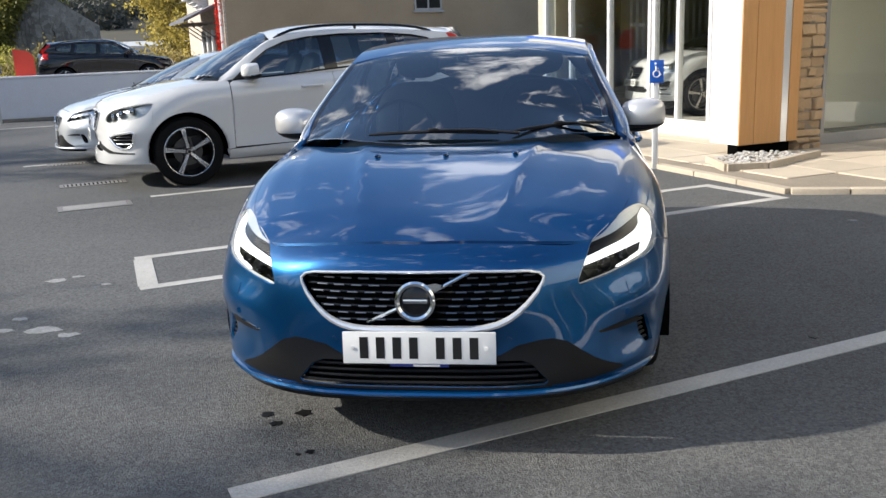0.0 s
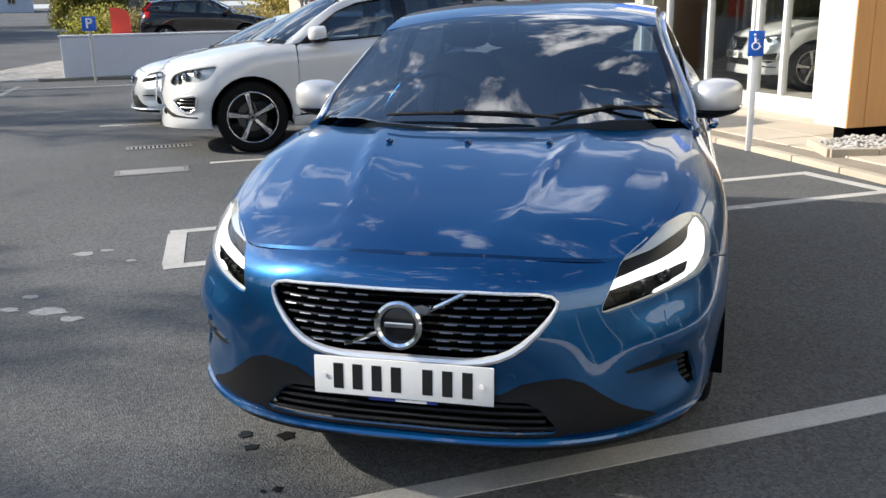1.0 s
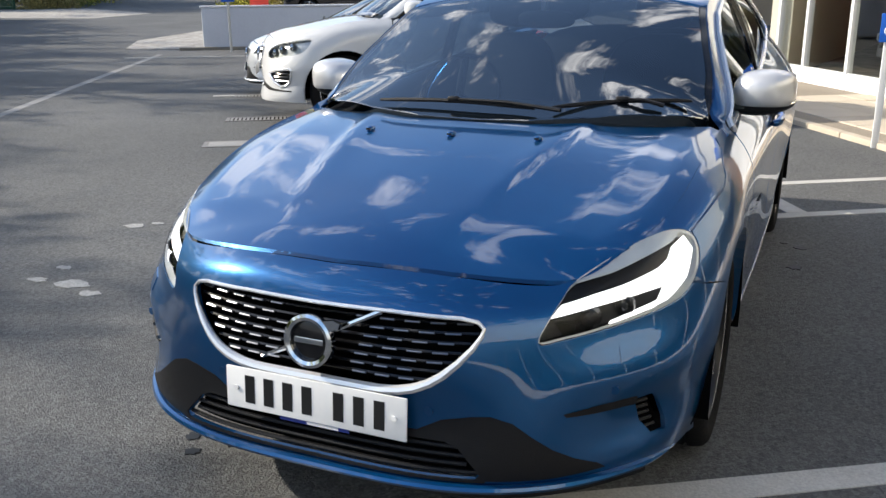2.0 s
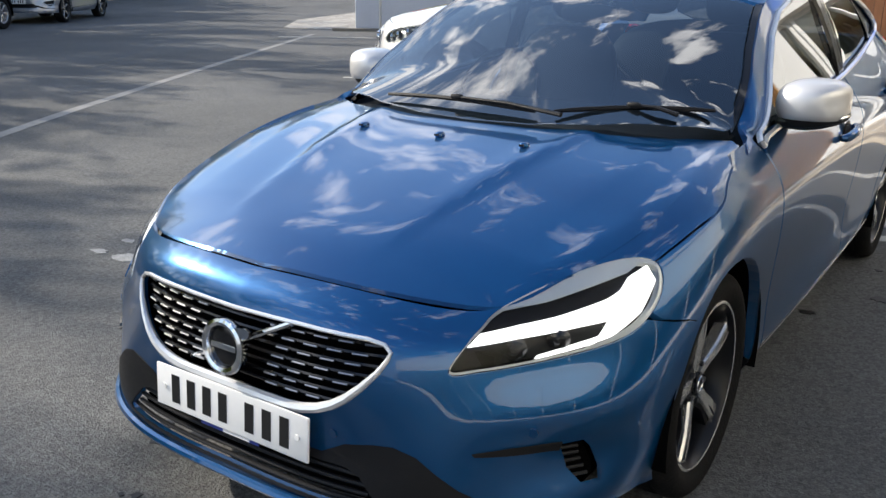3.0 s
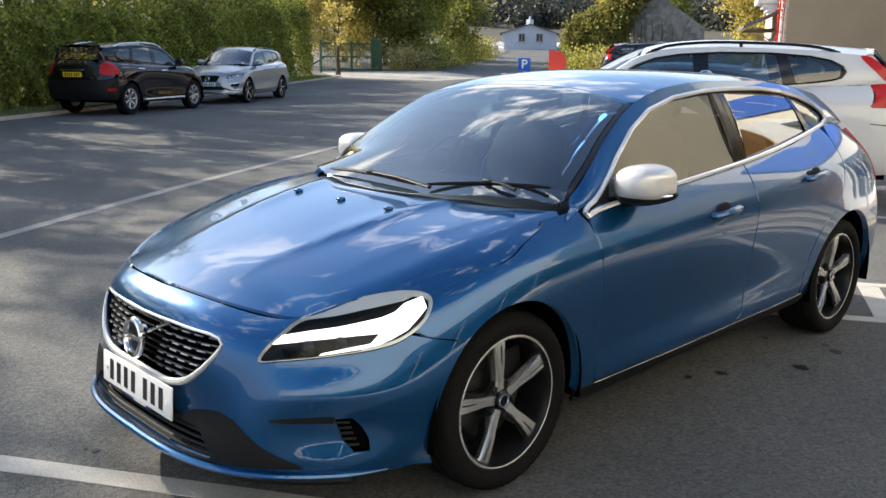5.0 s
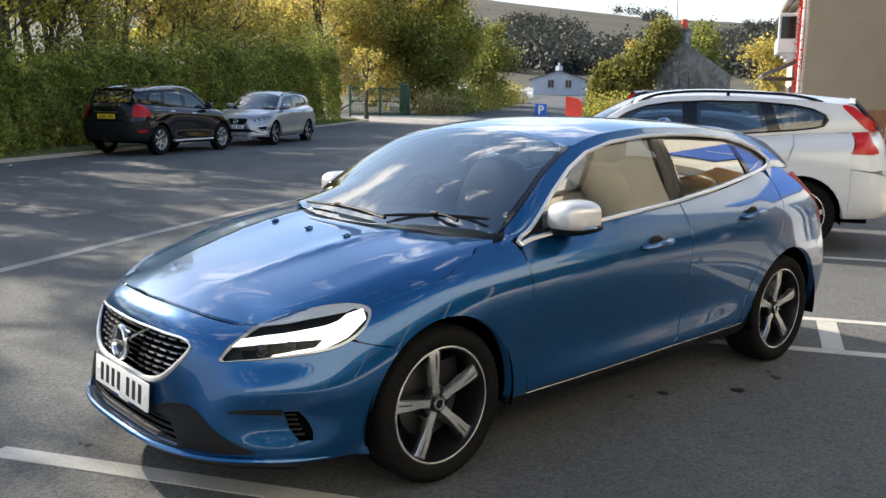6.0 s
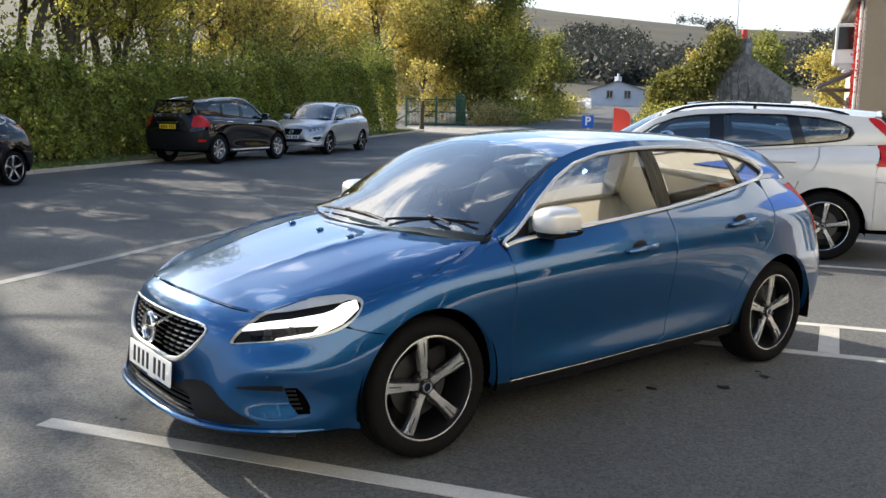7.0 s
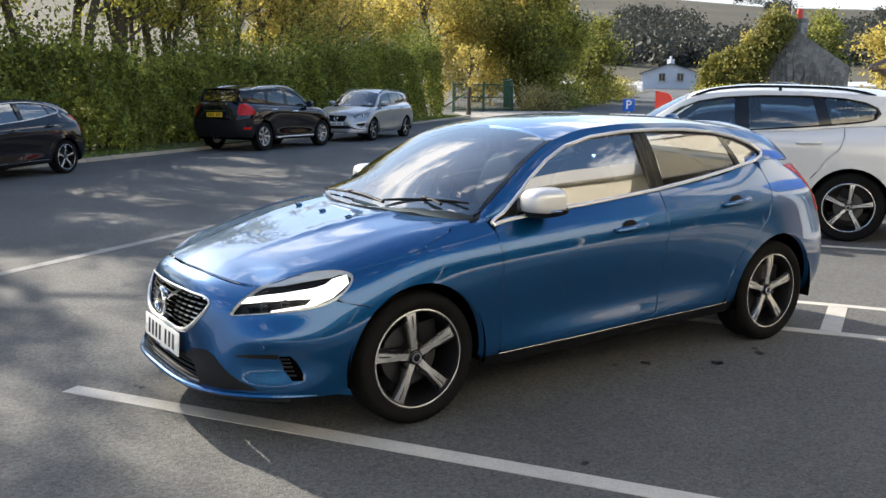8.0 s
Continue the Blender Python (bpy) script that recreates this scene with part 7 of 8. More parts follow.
for b in ((3.3, .745, 3.85, 4.05, .79, 4.62), (4.15, .745, 3.85, 4.9, .79, 4.62), (3.16, .15, 3.85, 3.205, .65, 4.62)):
    bm = bmesh.new()
    box(bm, *b)
    bmesh.ops.transform(bm, matrix=m_f, verts=bm.verts)
    part("pane", bm, GLOSS_BLACK, orl, smooth=False)
for z_, g in ((3.34, .55), (3.22, .40), (3.10, .25)):
    on_front("oriel_corbel", (3.3, .05, z_ - .12, 4.9, g, z_), WHITE_RENDER)
on_front("downpipe", (.16, .08, .1, .26, .18, 5.2), WHITE_FRAME, "white downpipe", .03)
on_front("eaves_board", (-.3, .0, 5.16, 9.2, .50, 5.32), GREY_TIMBER)
dish = thing("satellite_dish", "grey satellite dish on the house front", "satellite dish")
bm = bmesh.new()
lathe(bm, [(.0, .001), (.02, .16), (.06, .28), (.075, .28), (.035, .16), (.015, .001)], 24, "y")
cyl(bm, (0, 0, 0), (0, -.35, -.12), .015)
cyl(bm, (0, .05, -.1), (0, .45, -.1), .02)
part("bowl", bm, GREY_FRAME, dish)
dish.matrix_world = m_f @ pose(5.6, .45, 3.5, 10, 0, 200)

# ---- things: the cars ----
blue_car, S, info = hatch(BLUE_PAINT, GLASS, "blue metallic hatchback parked beside a white bay line")
lining(blue_car, S, (info["AF"], info["AR"]))
for y in (0.0, 2.647):
    for s in (1, -1):
        wheel(blue_car, s * .868, y + .010, .318, .235, .225, turn=0 if y else 9, side=s)
dress_hatch(blue_car, S, info, BLUE_PAINT, MIRROR_CAP)


def park(x, y, heading, along=0.0, z=None):
    """The pose of a car whose point (0, along) stands at x, y and whose nose points along heading (degrees from +x)."""
    turn = heading + 90
    c, s = math.cos(radians(turn)), math.sin(radians(turn))
    px, py = x + s * along, y - c * along
    return pose(px, py, ground_height(x, y) if z is None else z, 0, 0, turn)


ROW = math.degrees(math.atan2(-.518, -.855))
white_suv = suv(WHITE_PAINT, "white estate-style SUV parked in the next bay", group="cars in the bays")
left = Vector((.518, -.855))
mid_front = Vector((-3.432, 5.207)) - left * .90
white_suv.matrix_world = park(mid_front.x, mid_front.y, ROW)
mid2 = mid_front - left * 2.62 - Vector((.855, .518)) * .35
recoloured(blue_car, park(mid2.x, mid2.y, ROW), {BLUE_PAINT: PALE_PAINT, MIRROR_CAP: PALE_PAINT, LIT_WHITE: REFLECTOR, LAMP_BLACK: REFLECTOR}, "pale silver car parked behind the white SUV", "cars in the bays")
KERB = math.degrees(math.atan2(.78, -.62))
rear = Vector((-13.7, 1.41)) + Vector((-.78, -.62)) * .87
recoloured(blue_car, park(rear.x, rear.y, KERB + 180, 2.647), {BLUE_PAINT: BLACK_PAINT, MIRROR_CAP: BLACK_PAINT, LIT_WHITE: REFLECTOR}, "black hatchback parked along the hedge kerb", "cars at the kerb")
lane_head = math.degrees(math.atan2(.866, -.5))
kr = Vector((-18.13, 7.29)) + Vector((-.866, -.5)) * .90
dark_suv = suv(BLACK_PAINT, "black SUV with a yellow rear plate beside the hedge", low_rear=True, group="cars at the kerb", cladding=BLACK_PLASTIC, fog=False)
dark_suv.matrix_world = park(kr.x, kr.y, lane_head, 2.774)
dark_suv.scale = (1.0, 1.0, 1.05)
sf = Vector((-20.75, 12.15)) + Vector((-.808, -.588)) * .90
recoloured(white_suv, park(sf.x, sf.y, math.degrees(math.atan2(-.808, .588)), 0), {WHITE_PAINT: SILVER_PAINT}, "silver SUV facing the lane beside the hedge", "cars at the kerb")
recoloured(white_suv, park(-15.6, 26.6, 27, 1.4, .35), {WHITE_PAINT: NAVY_PAINT}, "dark grey SUV behind the white wall", "cars behind the wall")
recoloured(white_suv, park(2.55, 12.3, 196, 0, .056), {}, "white SUV on show inside the glass showroom", "cars on show")

# ---- plants ----
def leaves_mesh(name, centres, size, mat, seed, flat=0.0):
    """Thousands of small folded leaves at the given places."""
    r = np.random.default_rng(seed)
    n = len(centres)
    c = np.asarray(centres, float)
    d1 = r.normal(size=(n, 3))
    d1 /= np.linalg.norm(d1, axis=1, keepdims=True)
    d2 = r.normal(size=(n, 3))
    d2[:, 2] *= 1 - flat
    d2 -= (d2 * d1).sum(1, keepdims=True) * d1
    d2 /= np.linalg.norm(d2, axis=1, keepdims=True)
    s = size * r.uniform(.6, 1.35, (n, 1))
    nn = np.cross(d1, d2)
    v = np.stack([c - d1 * s * .5, c + d2 * s * .30 + nn * s * .08, c + d1 * s * .5, c - d2 * s * .30 + nn * s * .08], 1).reshape(-1, 3)
    me = bpy.data.meshes.new(name)
    me.vertices.add(4 * n)
    me.vertices.foreach_set("co", v.ravel())
    me.loops.add(4 * n)
    me.loops.foreach_set("vertex_index", np.arange(4 * n))
    me.polygons.add(n)
    me.polygons.foreach_set("loop_start", np.arange(0, 4 * n, 4))
    me.update(calc_edges=True)
    me.materials.append(mat)
    return me


def limbs(bm, rnd, p, d, length, r, depth, tips, spread=.6, up=.25):
    """A limb that bends and forks; its outer ends are gathered in tips."""
    pts, rr = [p], [r]
    q, dd = Vector(p), Vector(d).normalized()
    n = 4
    for k in range(n):
        dd = (dd + Vector((rnd.uniform(-.18, .18), rnd.uniform(-.18, .18), rnd.uniform(-.05, .15) * up * 2))).normalized()
        q = q + dd * length / n
        pts.append(q.copy())
        rr.append(r * (1 - .55 * (k + 1) / n))
        if depth <= 1:
            tips.append(q.copy())
    tube(bm, pts, rr, 7 if depth > 1 else 5)
    if depth > 0:
        for k in range(rnd.choice((2, 3, 3))):
            a = rnd.uniform(0, math.tau)
            side = dd.orthogonal().normalized()
            side.rotate(Matrix.Rotation(a, 3, dd))
            nd = (dd + side * rnd.uniform(.5, 1.0) * spread / .6 + Vector((0, 0, up))).normalized()
            start = pts[rnd.choice((2, 3, 4))]
            limbs(bm, rnd, start, nd, length * rnd.uniform(.6, .8), r * .45, depth - 1, tips, spread, up)


def tree(label, x, y, height, crown, leaf_mat, seed, count=9000, size=.16, trunks=1, first=.3, z=None, spread=.6, thin=1.0, name="tree"):
    rnd = random.Random(seed)
    g = ground_height(x, y) if z is None else z
    ob = thing(name, label, "tree", at=Matrix.Translation((x, y, g)))
    bm = bmesh.new()
    tips = []
    for k in range(trunks):
        a = rnd.uniform(0, math.tau)
        lean = Vector((math.cos(a), math.sin(a), 0)) * (.10 if trunks == 1 else .22)
        h = height * rnd.uniform(.85, 1.0)
        base = Vector((math.cos(a), math.sin(a), 0)) * (.25 if trunks > 1 else 0)
        pts = [base + (lean * h * t + Vector((rnd.uniform(-.08, .08), rnd.uniform(-.08, .08), h * t))) for t in (0, .08, .2, .35, .5, .65, .8)]
        pts[0].z = -.15
        r0 = height * .016 / math.sqrt(trunks) + .03
        tube(bm, pts, [r0 * 1.5, r0 * 1.1, r0, r0 * .85, r0 * .65, r0 * .45, r0 * .2], 9)
        for j in range(7):
            t = first + (.92 - first) * j / 7 * .9
            i = min(5, int(t / .8 * 6))
            p = pts[i].lerp(pts[i + 1], rnd.random())
            aa = j * 2.4 + rnd.uniform(-.4, .4)
            limbs(bm, rnd, p, Vector((math.cos(aa), math.sin(aa), rnd.uniform(.35, .9))), crown * rnd.uniform(.55, .8) * (1.1 - t * .5), r0 * .4, 2, tips, spread)
    part("trunk", bm, BARK, ob)
    r = np.random.default_rng(seed)
    tp = np.array([tuple(t) for t in tips])
    pick = tp[r.integers(0, len(tp), count)]
    off = r.normal(size=(count, 3)) * np.array([.42, .42, .34]) * crown / 3.2 * thin
    cr = new("crown", leaves_mesh("crown", pick + off, size, leaf_mat, seed + 1))
    cr.parent = ob
    return ob


def shrub(label, x, y, w, d, h, leaf_mat, seed, count=2500, size=.10, name="shrub", z=None, stalks=10, turn=0):
    """A rounded bush with an uneven outline: stems from the ground, leaves in clumps."""
    g = ground_height(x, y) if z is None else z
    rnd = random.Random(seed)
    ob = thing(name, label, "shrub", at=Matrix.Translation((x, y, g)) @ Matrix.Rotation(radians(turn), 4, "Z"))
    bm = bmesh.new()
    heads = []
    for k in range(stalks):
        a, q = rnd.uniform(0, math.tau), math.sqrt(rnd.random())
        end = Vector((math.cos(a) * q * w / 2, math.sin(a) * q * d / 2, h * rnd.uniform(.55, 1.0) * (1 - .35 * q * q)))
        tube(bm, [Vector((end.x * .3, end.y * .3, -.1)), end * .5, end], [.03, .02, .006], 5)
        heads += [end, end * .75, Vector((end.x, end.y, end.z * .45)), Vector((end.x * .9, end.y * .9, end.z * .15))]
    part("branchwork", bm, BARK, ob)
    r = np.random.default_rng(seed)
    hp = np.array([tuple(t) for t in heads])
    c = hp[r.integers(0, len(hp), count)] + r.normal(size=(count, 3)) * np.array([w, d, h * .7]) * .11
    c[:, 2] = np.abs(c[:, 2])
    cr = new("foliage", leaves_mesh("foliage", c, size, leaf_mat, seed + 1))
    cr.parent = ob
    return ob


KD, KN = Vector((-.62, .785)), Vector((-.785, -.62))      # along the lane kerb, and away from the lane
KP = Vector((-16.44, 2.30))
# verge: kerb, turf, grass
verge_line = [KP - KD * 16, KP, KP + KD * 6, KP + KD * 14, KP + KD * 20, KP + KD * 31.5]
vb = slab("verge", [*verge_line, *[p + KN * 14 for p in reversed(verge_line)]], .07, TURF, thick=.3)
tagged(vb, "grassy verge below the hedge with fallen leaves", "verge", kind="structure")
kerb_row(verge_line, "kerb_stone", vb, w=.12, top=.085, length=.92)
r = np.random.default_rng(21)
n = 9000
s_, w_ = r.uniform(-10, 31, n), r.uniform(.1, 1.5, n) ** 1.0
gp = np.stack([KP.x + KD.x * s_ + KN.x * w_, KP.y + KD.y * s_ + KN.y * w_, np.zeros(n)], 1)
gp[:, 2] = [ground_height(a, b) + .09 for a, b in gp[:, :2]]
grass = new("grass", leaves_mesh("grass", gp, .10, GRASS, 22))
tagged(grass, "short uneven grass with fallen leaves on the verge", "grass", kind="stuff")
# hedge: stems within, leaves thick on the outside, ragged top
hedge = thing("hedge", "tall dense green hedge along the lane", "hedge")
bm = bmesh.new()
rnd = random.Random(31)
for k in range(150):
    s0 = -14 + 44 * k / 150
    b = KP + KD * s0 + KN * rnd.uniform(1.7, 2.5)
    g = ground_height(b.x, b.y)
    hgt = 1.9 + .25 * math.sin(s0 * .9) + max(0, s0 - 8) * .05
    tube(bm, [(b.x, b.y, g - .1), (b.x + rnd.uniform(-.2, .2), b.y + rnd.uniform(-.2, .2), g + hgt * .5), (b.x + rnd.uniform(-.4, .4), b.y + rnd.uniform(-.4, .4), g + hgt * .95)], [.035, .025, .008], 5)
part("branchwork", bm, BARK, hedge)
n = 190000
s_ = r.uniform(-14, 30.5, n)
hh = 2.15 + .22 * np.sin(s_ * .9) + .15 * np.sin(s_ * 2.3 + 1) + np.maximum(0, s_ - 8) * .055
zz_ = r.uniform(0, 1, n) ** .8
depth = 1.15 + .26 * np.sin(s_ * 1.7) + .20 * np.sin(s_ * 4.1 + zz_ * 5) + .14 * np.sin(s_ * 7.3 - zz_ * 9) + .30 * zz_ ** 3
w_ = np.where(r.uniform(size=n) < .72, depth + np.abs(r.normal(size=n)) * .22, r.uniform(1.2, 3.2, n))
top = r.uniform(size=n) < .16
zz_ = np.where(top, 1 + np.abs(r.normal(size=n)) * .16 * (1 + np.sin(s_ * 5.3)), zz_)
w_ = np.where(top, r.uniform(1.2, 3.0, n), w_)
hp = np.stack([KP.x + KD.x * s_ + KN.x * w_, KP.y + KD.y * s_ + KN.y * w_, zz_ * hh + .12], 1)
hp[:, 2] += [ground_height(a, b) for a, b in hp[:, :2]]
tagged(new("foliage", leaves_mesh("foliage", hp, .115, HEDGE_LEAF, 33)), kind="stuff").parent = hedge
# tangled undergrowth between hedge and trees
n = 26000
s_, w_ = r.uniform(-14, 31, n), r.uniform(2.8, 9.0, n)
up = 1.1 + .7 * np.sin(s_ * .8) * np.sin(w_ * 1.3 + s_ * .3) + .5
up_pts = np.stack([KP.x + KD.x * s_ + KN.x * w_, KP.y + KD.y * s_ + KN.y * w_, r.uniform(0.05, 1, n) * up * 1.2 + .1], 1)
tagged(new("undergrowth", leaves_mesh("undergrowth", up_pts, .30, DARK_LEAF, 35)), "tangled green undergrowth behind the hedge", "undergrowth", kind="stuff")
# trees behind the hedge; those with s0 < 0 are unseen, added for shade
ROWT = [(-14, 3.6, 8.0, 2.6, TREE_LEAF, 2), (-11, 4.0, 8.0, 2.5, TREE_LEAF, 2), (-8, 3.9, 8.5, 2.6, TREE_LEAF, 2), (-5.4, 4.2, 8.5, 2.5, TREE_LEAF, 2), (-3.0, 4.4, 9.0, 2.5, TREE_LEAF, 2), (-.5, 3.6, 8.5, 2.6, TREE_LEAF, 2), (1.6, 4.3, 9.5, 2.8, TREE_LEAF, 3), (3.6, 3.7, 9.0, 2.6, TREE_LEAF, 2), (5.6, 4.2, 10.0, 2.9, TREE_LEAF, 2), (7.8, 3.8, 9.0, 2.8, TREE_LEAF, 3), (10.0, 4.4, 9.5, 2.8, TREE_LEAF, 2), (11.8, 5.8, 9.0, 2.8, TREE_LEAF, 2), (13.2, 4.0, 8.0, 2.8, GOLD_LEAF, 2), (15.2, 5.6, 9.0, 3.0, GOLD_LEAF, 2), (17.2, 4.4, 8.0, 2.8, GOLD_LEAF, 2), (19.5, 6.0, 9.0, 3.0, GOLD_LEAF, 2), (22.0, 4.8, 8.0, 2.8, GOLD_LEAF, 2), (24.5, 6.5, 9.0, 3.0, GOLD_LEAF, 2), (27.5, 5.5, 8.5, 2.8, GOLD_LEAF, 2),
        (0.5, 8.5, 10, 3.2, TREE_LEAF, 1), (5.5, 8.8, 10, 3.2, TREE_LEAF, 1), (10.5, 9.0, 10, 3.2, TREE_LEAF, 1), (15, 9.5, 10.5, 3.4, TREE_LEAF, 1), (21, 10, 10.5, 3.4, TREE_LEAF, 1), (27, 10.5, 10.5, 3.4, GOLD_LEAF, 1)]
for k, (s0, w0, hgt, cr, mt, tr) in enumerate(ROWT):
    p = KP + KD * s0 + KN * w0
    # the unseen trees get one height factor, set by the shade they cast
    tree("tall thin-stemmed tree with yellowing leaves behind the hedge" if mt is TREE_LEAF else "golden autumn tree behind the hedge", p.x, p.y, hgt * (1.09 if s0 < -.6 else (.84, 1.12, .9, 1.05, .78, 1.0)[k % 6]), cr, mt, 100 + k, count=4900 if w0 < 6.6 else 4500, size=.13 if w0 < 6.6 else .22, trunks=tr, first=.40, thin=.50)
# farther greens
tree("large dark green tree beside the gate", -51.5, 43.6, 12.5, 4.8, DARK_LEAF, 201, 34000, .24, 3, .06)
tree("golden birch behind the gate", -52.0, 36.2, 13.5, 4.6, GOLD_LEAF, 202, 26000, .22, 3, .08)
tree("golden birch behind the gate", -57, 43.0, 15, 5.2, GOLD_LEAF, 203, 26000, .24, 3, .08)
tree("young yellow tree by the gate", -38.2, 28.6, 5.2, 1.2, GOLD_LEAF, 204, 800, .13, 1, .5)
tree("olive tree beyond the gate", -50, 44, 8, 3.6, TREE_LEAF, 205, 8000, .26, 2, .15)
tree("green tree beside the far lane", -56, 54, 7.5, 3.2, DARK_LEAF, 206, 7000, .28, 2, .12)
tree("orange tree behind the far house", -72, 103, 9.5, 3.6, GOLD_LEAF, 207, 6000, .4, 1, .2)
tree("dark tree behind the far house", -66, 104, 9, 4.5, DARK_LEAF, 208, 6000, .45, 2, .1)
tree("dark tree beside the far house", -60, 92, 8, 4.0, DARK_LEAF, 209, 6000, .4, 2, .1)
tree("yellow autumn tree beside the brown house", -18.6, 40.3, 5.0, 2.0, GOLD_LEAF, 210, 6000, .17, 3, .15)
tree("yellow autumn tree beside the brown house", -16.0, 37.4, 3.4, 1.5, GOLD_LEAF, 211, 3000, .17, 3, .12)
for k, (x, y, w, d, h, mt) in enumerate(((-42.5, 37.6, 3.5, 3, 1.9, SHRUB_LEAF), (-44.5, 40.5, 4, 3, 1.9, DARK_LEAF), (-47, 44, 4.5, 4, 2.2, TREE_LEAF), (-50.5, 49, 5, 4, 2.4, DARK_LEAF), (-55, 56, 5, 4, 2.4, TREE_LEAF), (-60, 62, 5, 4, 2.2, SHRUB_LEAF), (-22.5, 34.5, 4.5, 2.2, 2.0, SHRUB_LEAF), (-19.0, 33.0, 4.0, 2.2, 1.9, SHRUB_LEAF), (-26, 36.0, 4, 2.4, 1.8, TREE_LEAF), (-16.0, 31.5, 3.5, 2.0, 1.6, SHRUB_LEAF), (-29, 40, 4, 3, 1.7, DARK_LEAF))):
    shrub("pale feathery shrub beside the lane" if mt is SHRUB_LEAF else "rough green shrub beside the lane", x, y, w, d, h, mt, 300 + k, 3200, .15, stalks=16)
tagged(slab("verge", [(-41.5, 36.3), (-43.5, 36.0), (-75, 74), (-70, 78), (-46, 45)], .03, TURF, thick=.2), "rough grass beside the lane", "verge", kind="structure")

# gate
GA, GB = Vector((-42.4, 30.4)), Vector((-42.7, 35.4))
gate = thing("green_gate", "green steel double gate of upright bars", "gate")
gl = (GB - GA).length
gd = (GB - GA).normalized()
gz = ground_height(*GA)
for k in (0, .5, 1.0):
    p = GA + gd * gl * k
    bm = bmesh.new()
    box(bm, p.x - .06, p.y - .06, gz - .1, p.x + .06, p.y + .06, gz + 1.95)
    part("post", bm, GREEN_STEEL, gate, smooth=False)
for z_ in (.15, .95, 1.75):
    bm = bmesh.new()
    cyl(bm, (GA.x, GA.y, gz + z_), (GB.x, GB.y, gz + z_), .035, seg=8)
    part("rail", bm, GREEN_STEEL, gate)
for k in range(42):
    p = GA + gd * gl * (k + .5) / 42
    bm = bmesh.new()
    cyl(bm, (p.x, p.y, gz + .08), (p.x, p.y, gz + 1.82), .017, seg=6)
    part("gate_bar", bm, GREEN_STEEL, gate)
fence = thing("green_fence", "green mesh fence panel beside the gate", "fence")
fd = Vector((-.9, .42))
for k in range(16):
    p = GB + fd * (.15 + k * .16)
    bm = bmesh.new()
    cyl(bm, (p.x, p.y, gz), (p.x, p.y, gz + 2.2), .02, seg=6)
    part("fence_bar", bm, GREEN_STEEL, fence)
for z_ in (.2, 2.1):
    bm = bmesh.new()
    cyl(bm, (GB.x, GB.y, gz + z_), (GB.x + fd.x * 2.6, GB.y + fd.y * 2.6, gz + z_), .03, seg=8)
    part("rail", bm, GREEN_STEEL, fence)
wf = thing("ranch_fence", "white post and rail fence before the far house", "fence")
q0, q1 = Vector((-71, 78)), Vector((-76, 82.5))
for k in range(5):
    p = q0.lerp(q1, k / 4)
    g = ground_height(*p)
    bm = bmesh.new()
    box(bm, p.x - .07, p.y - .07, g, p.x + .07, p.y + .07, g + 1.2)
    part("post", bm, WHITE_RENDER, wf, smooth=False)
for z_ in (.5, 1.0):
    bm = bmesh.new()
    cyl(bm, (q0.x, q0.y, ground_height(*q0) + z_), (q1.x, q1.y, ground_height(*q1) + z_), .06, seg=6)
    part("rail", bm, WHITE_RENDER, wf)

# far white house, gable towards the lane
hL, hR = Vector((-81.9, 89.4)), Vector((-76.2, 94.3))
hz = 2.35
# walls of the white house greyed for the shade on its gable
fh, fd_, fn = house("white_house", "small white house with a slate roof up the lane", hL + Vector((-.66, .75)) * 9, hL, (hR - hL).length, 2.1, 3.3, SHADE_GREY_RENDER, SLATE, z0=hz)
for k in (.36, .68):
    window_in(fh, hL.lerp(hR, k) + Vector((.66, -.75)) * .03, (hR - hL).normalized(), .9, 1.1, hz + 1.55, GREY_FRAME)
ch = hL.lerp(hR, .5) + Vector((-.66, .75)) * .8
bm = bmesh.new()
box(bm, ch.x - .35, ch.y - .35, hz + 2.6, ch.x + .35, ch.y + .35, hz + 4.0)
cyl(bm, (ch.x, ch.y, hz + 4.0), (ch.x, ch.y, hz + 4.4), .16, seg=8)
part("chimney", bm, WHITE_RENDER, fh, smooth=False)
# ivy-grown stone barn
rl, rr_ = Vector((-43.0, 56.6)), Vector((-32.4, 57.8))
rz_ = 1.0
barn = thing("stone_barn", "old stone gable half buried in ivy", "barn")
bm = bmesh.new()
prof = [(rl, 0), (rr_, 0), (rr_, 2.6), (rl.lerp(rr_, .52), 6.0), (rl.lerp(rr_, .40), 6.0), (rl, 2.6)]
f = bm.faces.new([bm.verts.new((p.x, p.y, rz_ + h - (.4 if h == 0 else 0))) for p, h in prof])
e = bmesh.ops.extrude_face_region(bm, geom=[f])
bmesh.ops.translate(bm, vec=(-5.8, 7, 0), verts=[v for v in e["geom"] if isinstance(v, bmesh.types.BMVert)])
bmesh.ops.recalc_face_normals(bm, faces=bm.faces)
part("wall", bm, FIELD_STONE, barn, smooth=False)
pk = rl.lerp(rr_, .585)
bm = bmesh.new()
box(bm, pk.x - .45, pk.y + .3, rz_ + 5.0, pk.x + .45, pk.y + 1.1, rz_ + 6.2)
stack = part("chimney", bm, FIELD_STONE, barn, smooth=False)
bm = bmesh.new()
cyl(bm, (pk.x, pk.y + .7, rz_ + 6.2), (pk.x, pk.y + .7, rz_ + 6.9), .28, .22, seg=10)
part("chimney_pot", bm, SIGN_RED, stack, "red clay chimney pot")
bm = bmesh.new()
cyl(bm, (pk.x - 1.6, pk.y + 2, rz_ + 4), (pk.x - 1.6, pk.y + 2, rz_ + 10.2), .05, .03, seg=6)
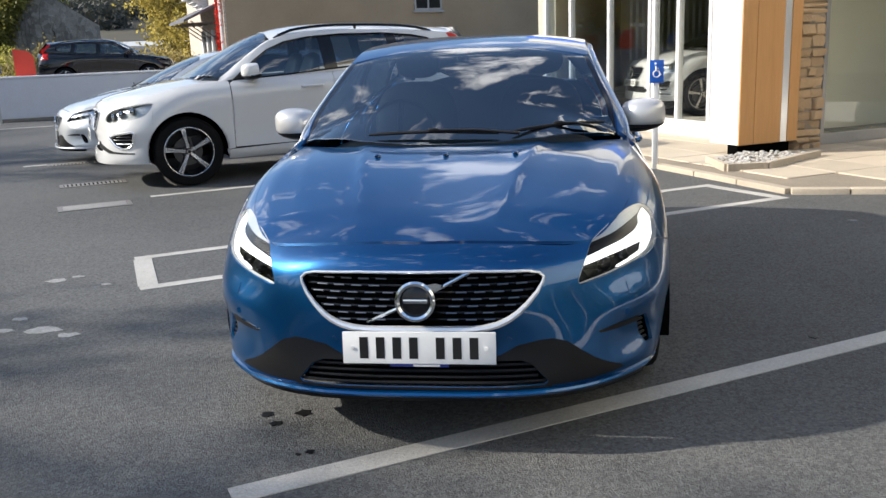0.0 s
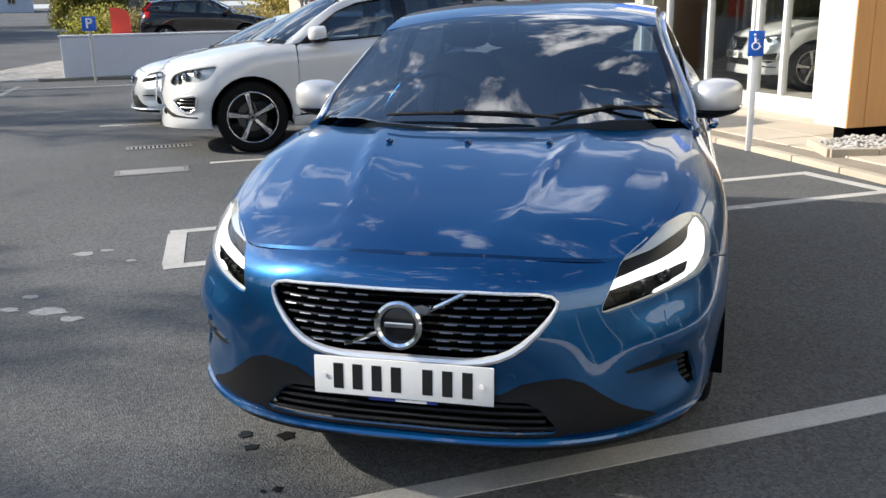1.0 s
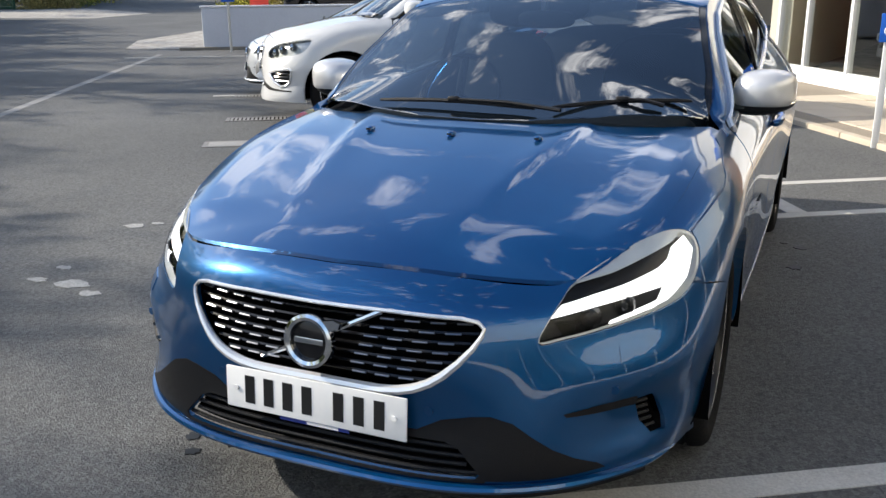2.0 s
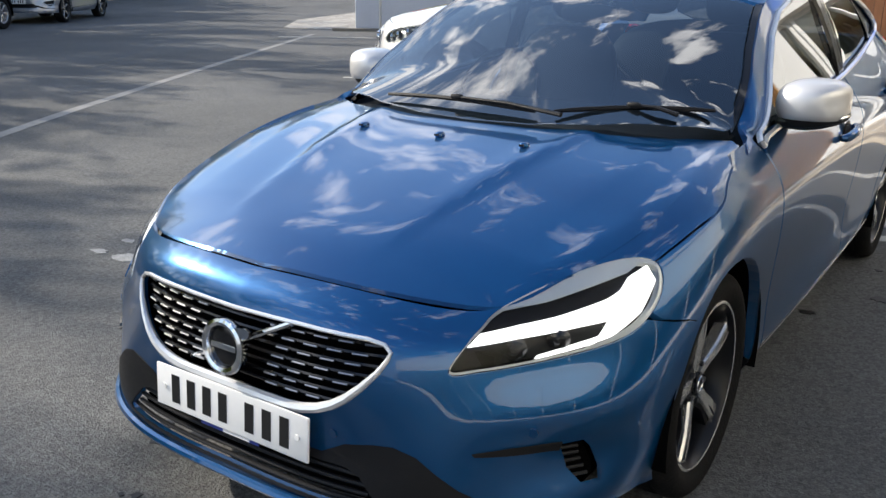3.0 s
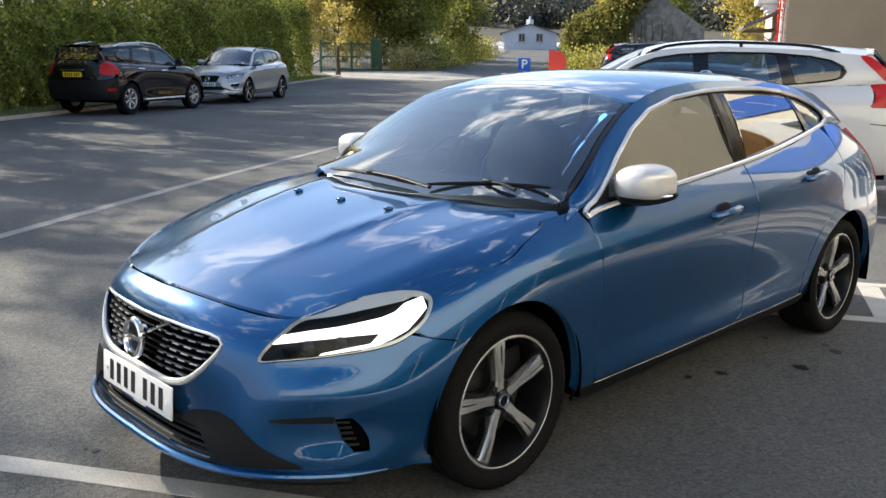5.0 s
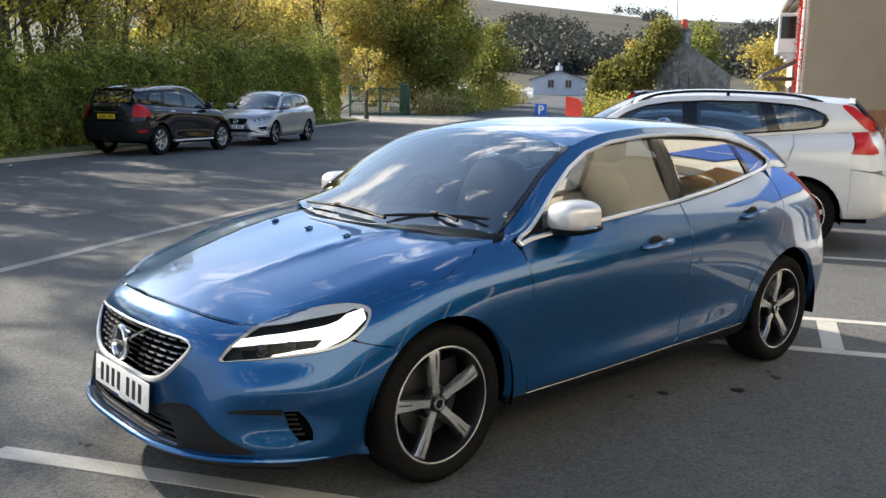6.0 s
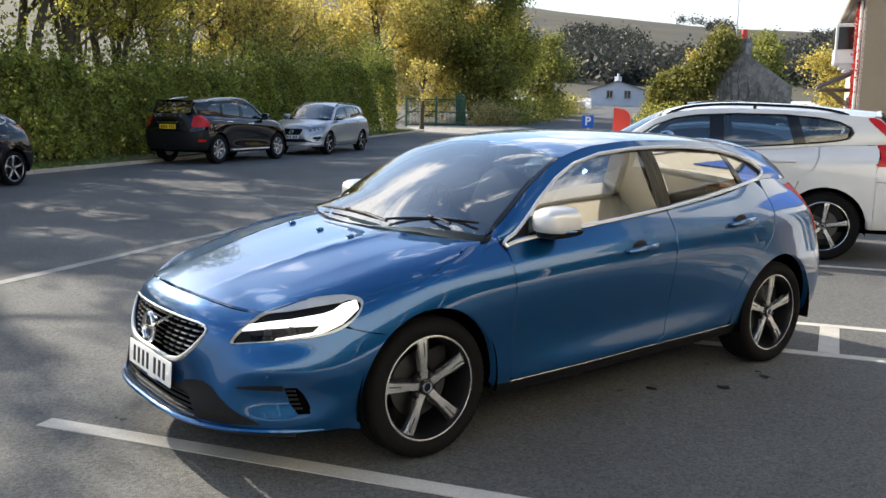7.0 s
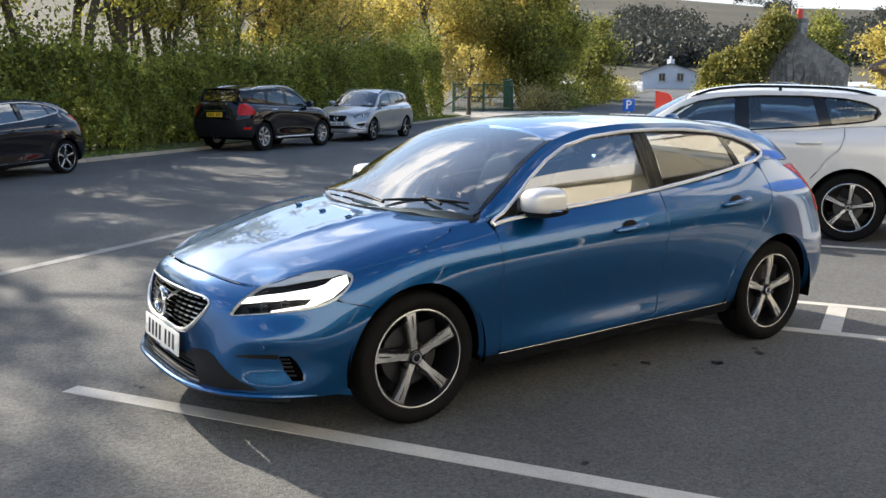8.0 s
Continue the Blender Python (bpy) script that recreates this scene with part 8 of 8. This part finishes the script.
tagged(obj("aerial_pole", bm, GALVANISED), "thin aerial pole above the ivy", "pole")
ivy = thing("ivy", "thick pale green ivy climbing the stone gable", "ivy")
r = np.random.default_rng(77)
cl = []
rnd = random.Random(9)
for k in range(120):
    t = rnd.uniform(-.06, .56)
    topz = np.interp(t, [-.06, 0, .12, .3, .38, .46, .50, .56], [1.6, 3.3, 3.6, 4.2, 5.6, 6.6, 6.4, 5.6])
    low_ = np.interp(t, [-.06, .2, .36, .46, .56], [0, 0, 1.5, 4.0, 5.2])
    p = rl.lerp(rr_, t)
    cl.append((p.x + rnd.uniform(-.3, .3), p.y - rnd.uniform(0, .9), rz_ + rnd.uniform(low_, topz)))
cl = np.array(cl)
n = 30000
c = cl[r.integers(0, len(cl), n)] + r.normal(size=(n, 3)) * .36
tagged(new("foliage", leaves_mesh("foliage", c, .26, IVY_LEAF, 78)), kind="stuff").parent = ivy
bm = bmesh.new()
for k in range(26):
    t = .42 + .5 * rnd.random()
    p = rl.lerp(rr_, t)
    x, y, z_ = p.x, p.y - .05, rz_
    pts = [(x, y, z_)]
    topz = np.interp(t, [.42, .52, 1.0], [5.5, 5.6, 2.6]) * rnd.uniform(.4, .95)
    for j in range(6):
        x += rnd.uniform(-.22, .22)
        pts.append((x, y - .02, z_ + topz * (j + 1) / 6))
    tube(bm, pts, [.06 - .008 * j for j in range(7)], 5)
part("stem_tangle", bm, GREY_TIMBER, ivy, "bare grey ivy stems")
# red creeper on the brown house
cre = thing("creeper", "scarlet creeper climbing the corner of the house", "creeper")
n = 5200
t = r.uniform(0, 1, n)
lc = np.stack([r.normal(size=n) * .16 + .55 + .08 * np.sin(t * 9), .10 + np.abs(r.normal(size=n)) * .06, .6 + t * 5.2], 1)
mm = np.array(m_f)
wc = lc @ mm[:3, :3].T + mm[:3, 3]
tagged(new("foliage", leaves_mesh("foliage", wc, .085, RED_LEAF, 80)), kind="stuff").parent = cre
bm = bmesh.new()
for k in range(4):
    tube(bm, [m_f @ Vector((.55 + rnd.uniform(-.12, .12) + .05 * math.sin(j + k), .07, .1 + j * .75)) for j in range(8)], .014, 5)
part("branchwork", bm, BARK, cre)

# hillside
bm = bmesh.new()
rows_ = []
ang = np.linspace(80, 190, 111)
ridge_at = soft([80, 100, 113, 119, 125, 130, 137.5, 145, 160, 190], [60, 68, 67, 77, 87, 96, 107, 115, 118, 95])
for i, a in enumerate(ang):
    col_ = []
    for j in range(26):
        t = j / 25
        rad = 170 + 760 * t
        top_z = float(ridge_at(a))
        h = 4 + (top_z - 4) * (t ** 1.25) if j < 25 else top_z * .9
        nz = noise.fractal(Vector((math.cos(radians(a)) * rad, math.sin(radians(a)) * rad, 0)) * .008, 1.0, 2.0, 5)
        col_.append(bm.verts.new((math.cos(radians(a)) * rad, math.sin(radians(a)) * rad, max(2.2, h + nz * 7 * t * (1 - t * .6)))))
    rows_.append(col_)
for A, B in zip(rows_, rows_[1:]):
    for j in range(25):
        bm.faces.new((A[j], B[j], B[j + 1], A[j + 1]))
bmesh.ops.recalc_face_normals(bm, faces=bm.faces)
hill = tagged(obj("hillside", bm, MOOR), "distant brown moorland hillside with woods", "hill", kind="structure")
# woods on the hill
r = np.random.default_rng(91)
wp = []
for k in range(5200):
    a = r.uniform(100, 150)
    t = r.uniform(.10, 1.0)
    x, y = math.cos(radians(a)), math.sin(radians(a))
    dens = noise.noise(Vector((x * 9, y * 9, t * 4)))
    keep = (t < (.95 if a < 126 else .72) and dens > -.02 and a < 141) or (t > .975 and dens > .16 and a < 128)
    if keep:
        rad = 170 + 760 * t
        h = 4 + (float(ridge_at(a)) - 4) * (t ** 1.25)
        wp.append((x * rad, y * rad, h, 3 + 3.5 * r.random()))
wp = np.array(wp)
n = 170000
i = r.integers(0, len(wp), n)
c = wp[i, :3] + r.normal(size=(n, 3)) * np.stack([wp[i, 3] * .5, wp[i, 3] * .5, wp[i, 3] * .42], 1)
c[:, 2] += wp[i, 3] * .5
tagged(new("far_wood", leaves_mesh("far_wood", c, 1.7, FAR_WOOD, 92)), "dark woodland scattered over the hillside", "woodland", kind="stuff")
# timber fence behind the white SUV
tf = thing("timber_fence", "brown close-boarded timber fence", "fence")
F0 = Vector((-2.9, 12.4))
for k in range(16):
    p = F0 + AX * (k * .15)
    bm = bmesh.new()
    box(bm, 0, -.012, .05, .142, .012, 1.45, bevel=.003, seg=1)
    bmesh.ops.transform(bm, matrix=Matrix.Translation((p.x, p.y, 0)) @ Matrix.Rotation(math.atan2(AX.y, AX.x), 4, "Z"), verts=bm.verts)
    part("board", bm, TIMBER, tf)
